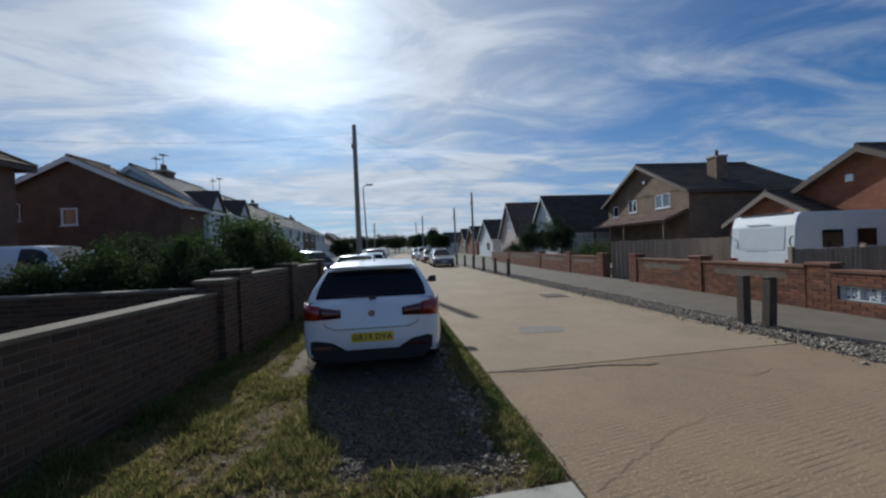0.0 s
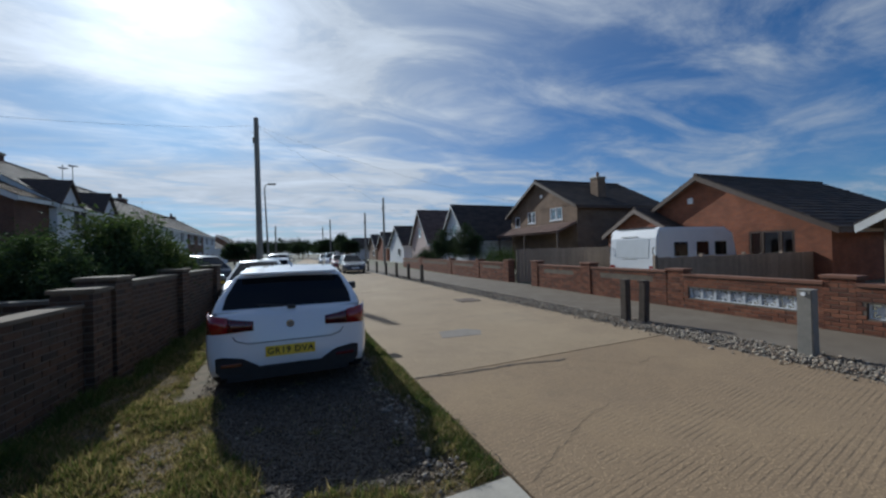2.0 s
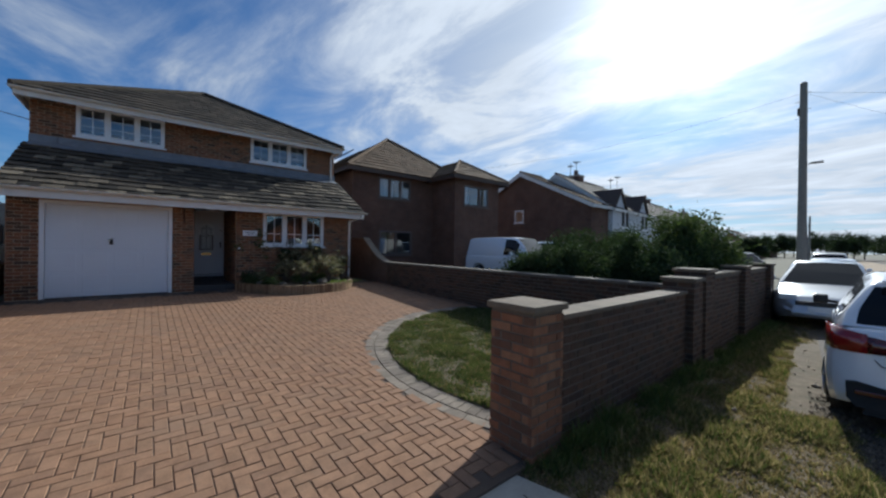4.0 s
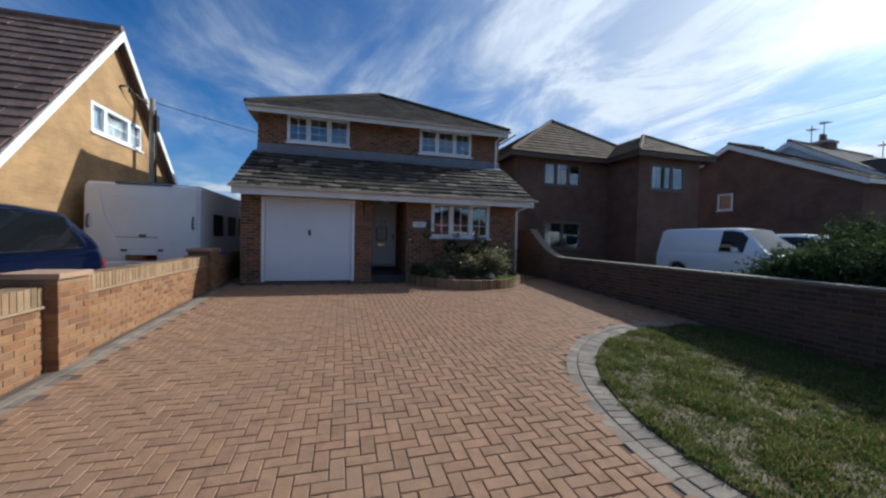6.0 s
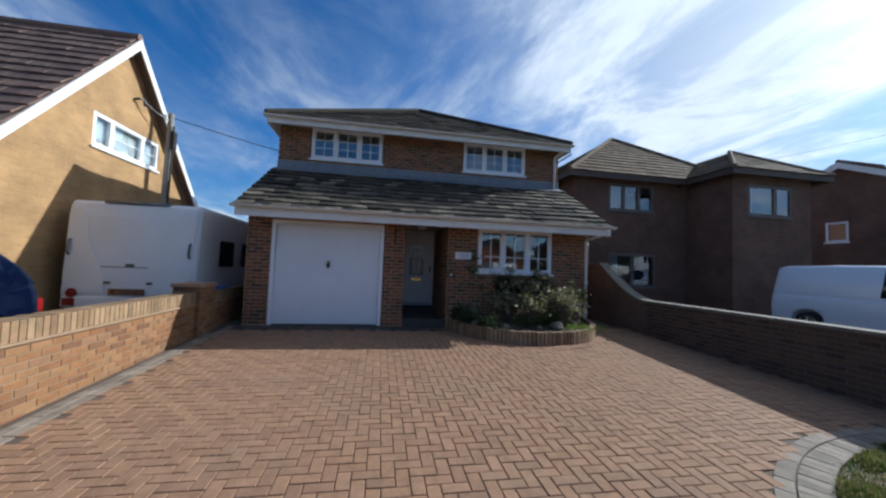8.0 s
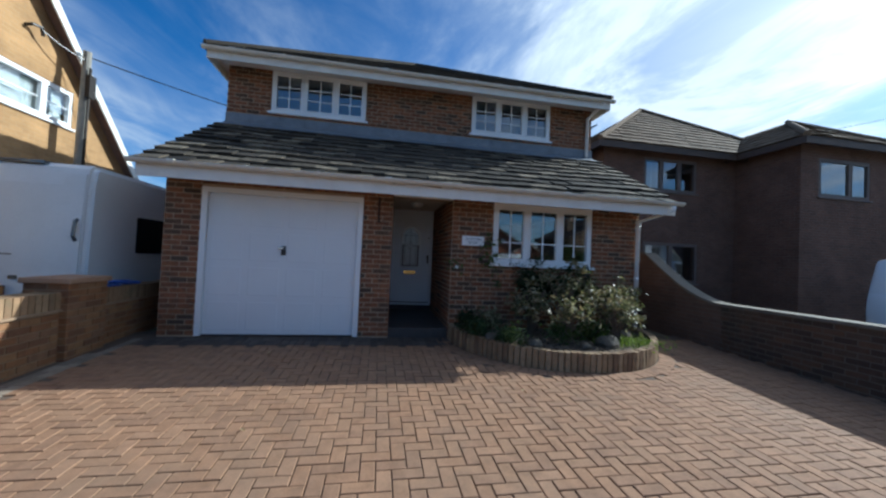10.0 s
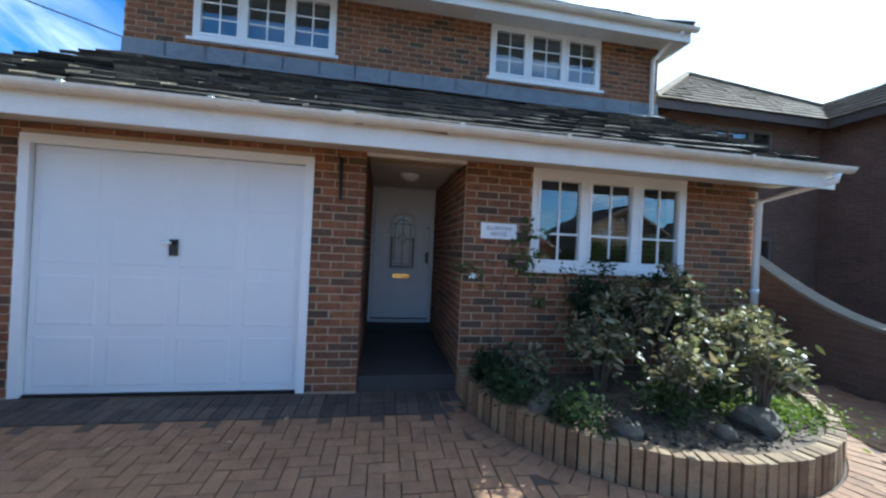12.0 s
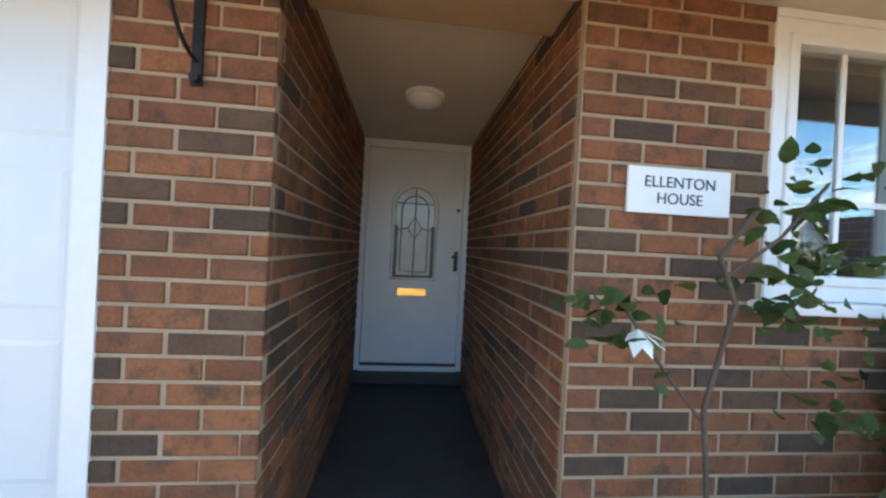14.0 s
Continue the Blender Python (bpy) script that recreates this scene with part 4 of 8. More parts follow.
# wrought-iron hanging-basket bracket on the pillar
br = rooted("basket_bracket", "black wrought-iron hanging basket bracket on brick pillar", "bracket", (FX, -0.68, 2.0))
bm = bmesh.new()
x0 = FX + 0.008
box(bm, (x0, -0.695, 2.14), (x0 + 0.008, -0.665, 2.52))
rod(bm, (x0 + 0.004, -0.68, 2.16), (x0 + 0.022, -0.68, 2.16), 0.014)
part("back_plate", bm, M_IRON, br)
bm = pipe(bmesh.new(), [(x0 + 0.01, -0.68, 2.46), (x0 + 0.20, -0.68, 2.475), (x0 + 0.23, -0.68, 2.50)], 0.007, 6)
part("arm", bm, M_IRON, br)
curve = [(x0 + 0.012 + 0.15 * math.sin(a), -0.68, 2.21 + 0.25 * (1 - math.cos(a)) * 1.0) for a in np.linspace(0, math.pi / 2, 9)]
part("brace", pipe(bmesh.new(), curve, 0.006, 6), M_IRON, br)


# ---- garden walls ----
def brick_wall(obj, m, u0, u1, top0, ground0, thick, single, joined, near=None, soldier=True, both=True, top1=None, ground1=None, cap=None, bed=None):
    """A straight garden wall along m's x: courses on both faces, and a course of bricks on edge along the top."""
    top1 = top0 if top1 is None else top1
    ground1 = ground0 if ground1 is None else ground1
    base, crown = min(ground0, ground1), max(top0, top1)
    head = crown - (0.19 if soldier else (0.045 if cap else 0.0))
    bm = wall_with_holes(bmesh.new(), u0, u1, base - 0.12, head, thick, [], m)
    core = part("wall_core", bm, bed or M_MORTAR_TAN, obj)
    rows = courses(u0, u1, base - 0.02, head, [])
    lay(core, rows, m, near, single, joined)
    if both:
        lay(core, [(-u - l, v, l, t) for u, v, l, t in rows], m @ pose(0, -thick, 0, 0, 0, 180), None, single, joined)
    for uu, yaw in ((u0, 90), (u1, -90)):
        mm = m @ pose(uu, 0 if yaw == -90 else -thick, 0, 0, 0, yaw)
        lay(core, courses(0, thick, base - 0.02, head, []), mm, None, single, joined)
    if soldier:
        verts, faces, u = [], [], u0
        r = random.Random(int(abs(u0 * 100)))
        while u < u1 - 0.02:
            w = min(0.066, u1 - u)
            bmp = [(u, 0.012, 0), (u + w, 0.012, 0), (u + w, -thick - 0.012, 0), (u, -thick - 0.012, 0)]
            z0, z1 = head + 0.004, crown + r.uniform(-0.004, 0.003)
            n = len(verts)
            verts += [tuple(m @ Vector((a, b, z0))) for a, b, _ in bmp] + [tuple(m @ Vector((a, b * 0.985, z1))) for a, b, _ in bmp]
            faces += [tuple(i + n for i in f) for f in ((4, 5, 6, 7)[::-1], (0, 1, 5, 4), (1, 2, 6, 5), (2, 3, 7, 6), (3, 0, 4, 7))]
            u += 0.076
        me = bpy.data.meshes.new("coping")
        me.from_pydata(verts, [], faces)
        me.validate()
        mesh_part("coping", me, M_COPING_J, obj, "row of bricks on edge", False, "stuff")
        part("creasing_course", box(bmesh.new(), (u0, -thick - 0.022, head - 0.022), (u1, 0.034, head + 0.003), 0.003, m), M_COPING, obj, "thin projecting tile course")
        part("coping_bed", box(bmesh.new(), (u0, -thick + 0.004, head + 0.001), (u1, -0.004, crown - 0.012), 0, m), bed or M_MORTAR_TAN, obj)
    if cap:
        part("coping", box(bmesh.new(), (u0 - 0.0, -thick - 0.03, head), (u1, 0.03, crown), 0.006, m), cap, obj, "pale concrete coping")
    return core


def pillar(obj, x0, y0, x1, y1, ground_z, top, single, joined, near=None, cap=0.07, cap_mat=None, bed=None):
    c = part("pillar", boxed((x0, y0, ground_z - 0.1), (x1, y1, top - cap)), bed or M_MORTAR_TAN, obj)
    for m, l in ((facing(x1, y1, 0, EAST), y1 - y0), (facing(x0, y0, 0, WEST), y1 - y0), (facing(x0, y1, 0, NORTH) @ pose(0, 0, 0), x1 - x0), (facing(x1, y0, 0, SOUTH), x1 - x0)):
        mm = m
        lay(c, courses(-0.006, l + 0.006, ground_z - 0.02, top - cap, [], shift=0.0 if l < 0.3 else 0.1), mm, near, single, joined)
    part("cap", boxed((x0 - 0.035, y0 - 0.035, top - cap), (x1 + 0.035, y1 + 0.035, top), 0.012), cap_mat or M_SLAB, obj, "weathered cap stone")


def g(x):
    return drive_z(x)


COPE_TONES = [(0.30, 0.19, 0.105), (0.26, 0.165, 0.09), (0.33, 0.22, 0.125), (0.22, 0.14, 0.08)]
M_COPING_J = pieces("weathered coping brick, joined", COPE_TONES, island=True, stain=(0.6, (0.17, 0.14, 0.08), 5.0))
M_COPING = surface("weathered creasing tile", (0.24, 0.155, 0.09), (0.36, 0.25, 0.155), 0.9, 6, 70, 0.3)
lw = rooted("garden_wall", "low orange-brown brick wall with brick-on-edge coping along a driveway", "wall", (-7.5, -4.15, 0.2))
M_CAPBRICK = surface("brick pillar cap", (0.30, 0.17, 0.10), (0.42, 0.27, 0.17), 0.9, 6, 70, 0.4)
wm = facing(0, -4.05, 0, NORTH)  # u runs towards +x
brick_wall(lw, wm, -10.95, -7.02, 1.07, g(-10.9) - 0.14, 0.22, M_YARD, M_YARD_J, lambda p: p.x > -9.2)
brick_wall(lw, wm @ pose(0, -0.02, 0), -6.56, -2.4, 1.01, 0.05, 0.22, M_YARD, M_YARD_J)
pillar(lw, -7.01, -4.39, -6.57, -3.95, 0.15, 1.14, M_YARD, M_YARD_J, lambda p: True, 0.06, M_CAPBRICK)
pillar(lw, -11.52, -4.40, -10.96, -3.98, 0.28, 1.22, M_YARD, M_YARD_J, None, 0.06, M_CAPBRICK)
brick_wall(lw, wm, -21.0, -11.53, 1.05, 0.35, 0.22, M_YARD, M_YARD_J)

rw = rooted("garden_wall", "long brown brick boundary wall sweeping up beside the house", "wall", (-7.5, 5.0, 0.2))
rm = facing(0, 4.95, 0, SOUTH)  # u runs towards -x
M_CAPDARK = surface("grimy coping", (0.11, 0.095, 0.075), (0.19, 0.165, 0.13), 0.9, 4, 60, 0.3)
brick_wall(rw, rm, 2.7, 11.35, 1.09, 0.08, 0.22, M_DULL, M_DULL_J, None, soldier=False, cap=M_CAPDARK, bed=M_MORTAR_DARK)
bm = bmesh.new()
sweep = [(11.36 + 1.75 * s, 1.09 + 0.86 * (1 - math.cos(s * math.pi / 2)) ** 0.9) for s in np.linspace(0, 1, 13)] + [(21.0, 1.95)]
prism(bm, [(u, -0.22, 0.1) for u in (11.36, 21.0)] + [(u, -0.22, v - 0.045) for u, v in sweep[::-1]], (0, 0.22, 0), rm)
sw = part("wall_core", bm, M_DULLWALL, rw)
bm = bmesh.new()
for (a, b), (c_, d) in zip(sweep, sweep[1:]):
    prism(bm, [(a, -0.24, b - 0.043), (c_, -0.24, d - 0.043), (c_, -0.24, d), (a, -0.24, b)], (0, 0.26, 0), rm)
part("coping", bm, M_CAPDARK, rw, "pale swept coping")

M_DULLRED = pieces("worn pillar brick", [(0.25, 0.115, 0.062), (0.19, 0.09, 0.052), (0.28, 0.145, 0.08), (0.14, 0.075, 0.048)], stain=(0.4, (0.09, 0.075, 0.05), 3.0))
M_CAPWARM = surface("weathered sandy coping", (0.12, 0.09, 0.06), (0.20, 0.155, 0.105), 0.9, 5, 70, 0.5, stain=(0.6, (0.075, 0.065, 0.045), 3.0))
fw = rooted("garden_wall", "low brown brick front wall with pale coping and pillars", "wall", (-2.4, 5.0, 0))
fm = facing(-2.33, 0, 0, EAST)
near_front = lambda p: p.y < 2.6
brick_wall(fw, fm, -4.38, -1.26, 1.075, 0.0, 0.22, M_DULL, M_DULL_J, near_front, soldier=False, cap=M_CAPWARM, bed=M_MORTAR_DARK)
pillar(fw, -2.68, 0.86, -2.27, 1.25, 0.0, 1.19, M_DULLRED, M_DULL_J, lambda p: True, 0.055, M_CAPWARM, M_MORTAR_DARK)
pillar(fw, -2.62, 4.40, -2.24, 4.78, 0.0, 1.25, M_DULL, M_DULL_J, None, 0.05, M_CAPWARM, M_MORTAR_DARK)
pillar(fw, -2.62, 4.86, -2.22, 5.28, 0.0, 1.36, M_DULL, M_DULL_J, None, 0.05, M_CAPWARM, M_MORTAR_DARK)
for a, b in ((5.30, 7.35), (7.75, 9.85)):
    brick_wall(fw, fm, -b, -a, 1.27, 0.0, 0.22, M_DULL, M_DULL_J, None, soldier=False, cap=M_CAPWARM, bed=M_MORTAR_DARK)
for a in (7.36, 9.86):
    pillar(fw, -2.62, a, -2.24, a + 0.38, 0.0, 1.36, M_DULL, M_DULL_J, None, 0.05, M_CAPWARM, M_MORTAR_DARK)


# ---- the other houses ----
def gable_house(name, label, place, yaw, wide, deep, eave, ridge, wall_mat, roof_mat, barge=True, trim=None, over=0.3, windows=(), base=-0.1, roof_tile=None, side_windows=(), frame=None):
    """A house with its gable to the front (local +y), ridge running back. windows: (u, v, w, h, lights) on the gable; u from the middle."""
    h = thing(name, label, "house", place, yaw)
    m = pose(0, 0, 0)
    hole = [(u, u + w, v, v + t) for u, v, w, t, *_ in windows]
    fm_ = pose(0, 0, 0, 0, 0, 0)
    bm = wall_with_holes(bmesh.new(), -wide / 2, wide / 2, base, eave, 0.25, [q for q in hole if q[2] < eave], fm_)
    ups = [q for q in hole if q[2] >= eave - 0.4]
    k = (ridge - eave) / (wide / 2)
    cuts = sorted({-wide / 2, 0.0, wide / 2, *[q[0] for q in ups], *[q[1] for q in ups]})
    for a, b in zip(cuts, cuts[1:]):
        za, zb = ridge - abs(a) * k, ridge - abs(b) * k
        q = [q for q in ups if q[0] <= (a + b) / 2 <= q[1]]
        if q:
            if q[0][2] > eave:
                box(bm, (a, -0.25, eave), (b, 0, q[0][2]))
            prism(bm, [(a, -0.25, q[0][3]), (b, -0.25, q[0][3]), (b, -0.25, zb), (a, -0.25, za)], (0, 0.25, 0))
        else:
            pts = [(a, -0.25, eave), (b, -0.25, eave)] + ([(b, -0.25, zb)] if zb > eave + 1e-3 else []) + ([(a, -0.25, za)] if za > eave + 1e-3 else [])
            if len(pts) > 2:
                prism(bm, pts, (0, 0.25, 0))
    bmesh.ops.remove_doubles(bm, verts=bm.verts, dist=1e-5)
    part("wall", bm, wall_mat, h)
    part("wall", boxed((-wide / 2, -deep, base), (-wide / 2 + 0.25, -0.252, eave)), wall_mat, h)
    part("wall", boxed((wide / 2 - 0.25, -deep, base), (wide / 2, -0.252, eave)), wall_mat, h)
    part("wall", prismed([(-wide / 2, -deep, base), (wide / 2, -deep, base), (wide / 2, -deep, eave), (0, -deep, ridge), (-wide / 2, -deep, eave)], (0, -0.25, 0)), wall_mat, h)
    part("inner_wall", boxed((-wide / 2 + 0.25, -1.8, base), (wide / 2 - 0.25, -1.7, eave)), M_ROOM_SHADE, h)
    bm = bmesh.new()
    o = over
    sl_ = math.hypot(1, k)
    prism(bm, [(-wide / 2 - o, over, eave - o * k), (0, over, ridge), (wide / 2 + o, over, eave - o * k), (wide / 2 + o, over, eave - o * k + 0.10), (0, over, ridge + 0.12), (-wide / 2 - o, over, eave - o * k + 0.10)], (0, -deep - 2 * over, 0))
    rf = part("roof", bm, roof_mat, h)
    L = math.hypot(wide / 2 + o, (wide / 2 + o) * k)
    ts = roof_tile or (0.6, 0.34)
    for side in (-1, 1):
        ya, yb = (over, -deep - over) if side < 0 else (-deep - over, over)
        a = Vector((side * (wide / 2 + o), ya, eave - o * k + 0.10))
        b = Vector((side * (wide / 2 + o), yb, eave - o * k + 0.10))
        tile_rows(rf, slope(a, b, (0, ya, ridge + 0.12)), deep + 2 * over, L, ts, 0.03, None, None, roof_mat)
    part("ridge_tiles", rod(bmesh.new(), (0, over, ridge + 0.13), (0, -deep - over, ridge + 0.13), 0.10, 0.10, 8), roof_mat, rf)
    if barge:
        for s in (-1, 1):
            bm = prismed([(s * (wide / 2 + o), over + 0.003, eave - o * k - 0.12), (0, over + 0.003, ridge - 0.14), (0, over + 0.003, ridge + 0.11), (s * (wide / 2 + o), over + 0.003, eave - o * k + 0.09)], (0, 0.03, 0))
            part("bargeboard", bm, trim or M_FASCIA, h, "sloping bargeboard")
    for s in (-1, 1):
        part("fascia", boxed((s * (wide / 2 + o), -deep, eave - o * k - 0.08), (s * (wide / 2 + o + 0.025), over, eave - o * k + 0.09)), trim or M_FASCIA, h)
    for u, v, w, t, lights, *rest in windows:
        window(h, pose(u, -0.03, v), w, t, lights, rest[0] if rest else (1, 1), frame)
    for s, a, v, w, t, lights in side_windows:
        mm = pose(s * (wide / 2 + 0.003), a, v, 0, 0, -90 if s > 0 else 90)
        # near-black sheet on the solid wall, painted shade for the room behind
        part("window_recess", box(bmesh.new(), (0.02, -0.02, 0.02), (w - 0.02, 0.004, t - 0.02), 0, mm), M_ROOM_SHADE, h)
        window(h, mm, w, t, lights, (1, 1), frame)
    return h


def chimney(parent, x, y, z0, z1, w=0.55, pots=1, mat=None):
    c = part("chimney", boxed((x - w / 2, y - w / 2, z0), (x + w / 2, y + w / 2, z1 - 0.12)), mat or M_BRICKWALL, parent)
    part("chimney_cap", boxed((x - w / 2 - 0.05, y - w / 2 - 0.05, z1 - 0.12), (x + w / 2 + 0.05, y + w / 2 + 0.05, z1), 0.01), M_SLAB if pots else (mat or M_BRICKWALL), c)
    for k in range(pots):
        rod(bm := bmesh.new(), (x, y + (k - (pots - 1) / 2) * 0.25, z1), (x, y + (k - (pots - 1) / 2) * 0.25, z1 + 0.4), 0.11, 0.09, 12)
        part("chimney_pot", bm, M_ROOF_BROWN, c)


M_OCHRE = brickwork("ochre brickwork", [(0.38, 0.225, 0.095), (0.32, 0.19, 0.08)], (0.36, 0.24, 0.125))
M_REDWALL = brickwork("red brickwork", [(0.27, 0.095, 0.045), (0.21, 0.075, 0.04)], (0.20, 0.12, 0.08))
M_DARKWALL = brickwork("dark red brickwork", [(0.155, 0.078, 0.05), (0.118, 0.064, 0.044)], (0.18, 0.13, 0.10))
M_TANWALL = brickwork("tan brickwork", [(0.215, 0.14, 0.09), (0.175, 0.115, 0.075)], (0.28, 0.22, 0.16))
M_RENDER = surface("white render", (0.60, 0.62, 0.64), (0.72, 0.73, 0.74), 0.85, 1.5, 30, 0.2, stain=(0.3, (0.45, 0.45, 0.43), 1.5))

# chalet with its ochre gable end towards the drive
chalet = gable_house("house", "ochre brick chalet house with steep brown tiled roof and white bargeboards", (-13.53, -7.0, 0.35), 0, 7.26, 9.5, 2.3, 6.29, M_OCHRE, M_ROOF_BROWN, windows=[(-1.39, 3.58, 2.23, 0.74, (0.8, 1.3, 0.7), ((1, 2), (1, 2), (1, 1)))], over=0.22, roof_tile=(0.30, 0.30))
bm = pipe(bmesh.new(), [(3.42, 0.05, 2.2), (3.42, 0.05, 0.0)], 0.035, 8)
part("downpipe", bm, M_BLACK, chalet, "dark rain pipe")
bm = pipe(bmesh.new(), [(-0.30, 0.0, 5.08), (-0.30, 0.12, 5.10), (-0.42, 0.15, 5.12), (-0.50, 0.12, 5.0)], 0.028, 8)
part("cable_bracket", bm, M_BLACK, chalet)
# sheet added behind the panes, its colour standing in for reflected sky
part("blind", boxed((-1.30, -0.15, 3.64), (0.76, -0.13, 4.26)), surface("pale window blind", (0.20, 0.225, 0.24), (0.27, 0.295, 0.31), 0.8, 5, 50, 0.05), chalet, "pale window blind")


def hip_block(h, x0, x1, y0, y1, eave, ridge, run, wall_mat, roof_mat, holes=(), base=0.2, over=0.4):
    """A block of a hipped house whose front faces +x at x1; its ridge starts run behind the front eave."""
    m = facing(x1, 0, 0, EAST)
    part("wall", wall_with_holes(bmesh.new(), -y1, -y0, base, eave, 0.25, list(holes), m), wall_mat, h)
    part("wall", boxed((x0, y0, base), (x1 - 0.252, y0 + 0.25, eave)), wall_mat, h)
    part("wall", boxed((x0, y1 - 0.25, base), (x1 - 0.252, y1, eave)), wall_mat, h)
    part("wall", boxed((x0, y0 + 0.252, base), (x0 + 0.25, y1 - 0.252, eave)), wall_mat, h)
    part("inner_wall", boxed((x1 - 2.2, y0 + 0.252, base), (x1 - 2.1, y1 - 0.252, eave)), M_ROOM_SHADE, h)
    X1, X0, Y0, Y1, mid_ = x1 + over, x0 - over, y0 - over, y1 + over, (y0 + y1) / 2
    bm = bmesh.new()
    c_ = [bm.verts.new(p) for p in ((X1, Y0, eave), (X1, Y1, eave), (X0, Y1, eave), (X0, Y0, eave), (X1 - run, mid_, ridge), (X0 + 0.5, mid_, ridge))]
    for f in ((0, 1, 4), (1, 2, 5, 4), (2, 3, 5), (3, 0, 4, 5), (3, 2, 1, 0)):
        bm.faces.new([c_[i] for i in f])
    bmesh.ops.recalc_face_normals(bm, faces=bm.faces)
    rf = part("roof", bm, roof_mat, h)
    fl_ = math.hypot(run, ridge - eave)
    W = Y1 - Y0
    tile_rows(rf, slope((X1, Y0, eave), (X1, Y1, eave), (X1 - run, Y0, ridge)), W, fl_, (0.34, 0.32), 0.024, None, None, roof_mat, lambda v: (W / 2 * v / fl_, W * (1 - v / fl_ / 2)))
    sl_ = math.hypot(W / 2, ridge - eave)
    tile_rows(rf, slope((X0, Y0, eave), (X1, Y0, eave), (X0, mid_, ridge)), X1 - X0, sl_, (0.34, 0.32), 0.024, None, None, roof_mat, lambda v: (0, X1 - X0 - run * v / sl_))
    for a, b in (((X1 - 0.03, Y0, eave - 0.2), (X1 - 0.005, Y1, eave - 0.01)), ((X0, Y0 + 0.005, eave - 0.2), (X1 - 0.032, Y0 + 0.03, eave - 0.01)), ((X0, Y1 - 0.03, eave - 0.2), (X1 - 0.032, Y1 - 0.005, eave - 0.01))):
        part("fascia", boxed(a, b), M_TRIMBROWN, h, "dark stained fascia")
    part("soffit", boxed((X0, Y0 + 0.03, eave - 0.05), (X1 - 0.034, Y1 - 0.03, eave - 0.02)), M_TRIMBROWN, h)
    for a in ((X1, Y0, eave), (X1, Y1, eave)):
        part("hip_tiles", rod(bmesh.new(), Vector(a) + Vector((0, 0, 0.02)), (X1 - run, mid_, ridge + 0.03), 0.08, 0.08, 8), roof_mat, rf)
    return rf


M_TRIMBROWN = surface("dark stained wood", (0.06, 0.04, 0.03), (0.10, 0.065, 0.045), 0.6, 6, 60, 0.1)
M_POSTBROWN = surface("faded brown board", (0.16, 0.12, 0.10), (0.24, 0.19, 0.155), 0.7, 6, 60, 0.1)
M_ROOF_TAN = pieces("tan roof tile", [(0.15, 0.102, 0.064), (0.172, 0.12, 0.078), (0.125, 0.088, 0.056)], 0.95, island=True, stain=(0.4, (0.08, 0.07, 0.045), 1.5))
h2 = rooted("house", "dark red brick house with hipped tan roofs and a projecting bay", "house", (-15.8, 9.7, 0.35))
hip_block(h2, -24.0, -15.8, 5.7, 12.6, 5.2, 7.75, 3.3, M_DARKWALL, M_ROOF_TAN, [(-8.9, -7.05, 3.95, 4.95), (-9.0, -7.1, 1.2, 2.4)])
hip_block(h2, -17.0, -14.0, 10.3, 13.5, 5.2, 6.4, 1.9, M_DARKWALL, M_ROOF_TAN, [(-12.7, -10.9, 3.75, 4.8)])
M_GREYFRAME = surface("brown window frame", (0.12, 0.09, 0.075), (0.16, 0.12, 0.10), 0.5, 5, 50, 0.05)
window(h2, facing(-15.83, 8.9, 3.95, EAST), 1.85, 1.0, (1, 1, 1), (1, 1), M_GREYFRAME)
window(h2, facing(-15.83, 9.0, 1.2, EAST), 1.9, 1.2, (1, 1), (1, 1), M_GREYFRAME)
window(h2, facing(-14.03, 12.7, 3.75, EAST), 1.8, 1.05, (1, 1.6), (1, 1), M_GREYFRAME)
M_CURTAIN = surface("pale curtain", (0.55, 0.55, 0.56), (0.68, 0.68, 0.68), 0.9, 8, 60, 0.1)
for x_, y_, z_, w_, t_ in ((-16.15, 7.05, 3.97, 1.0, 0.95), (-14.4, 11.0, 3.78, 0.55, 1.0), (-16.15, 7.2, 1.22, 0.5, 1.1)):
    bm = bmesh.new()
    n = 14
    pts = [(x_ + 0.02 * math.sin(k * 2.1), y_ + w_ * k / n, z_) for k in range(n + 1)]
    prism(bm, pts + [(p[0] - 0.012, p[1], p[2]) for p in pts[::-1]], (0, 0, t_))
    part("curtain", bm, M_CURTAIN, h2)
part("solar_panel", prismed([(-19.6, 5.9, 6.0), (-17.4, 5.9, 6.0), (-17.4, 6.5, 6.42), (-19.6, 6.5, 6.42)], (0, -0.02, 0.05)), surface("solar glass", (0.05, 0.06, 0.09), (0.07, 0.08, 0.11), 0.15, 3, 20, 0.0), h2)
lw3 = gable_house("house", "red brick house end with a shallow gable and small white window", (-15.85, 17.9, 0.2), 180, 9.8, 1.9, 4.0, 6.35, M_DARKWALL, M_ROOF_TAN, windows=[(-0.15, 3.13, 0.78, 0.86, (1,))], over=0.25)
window(lw3, pose(2.35, -0.02, 3.4), 0.5, 0.9, (1,), (1, 1), None)

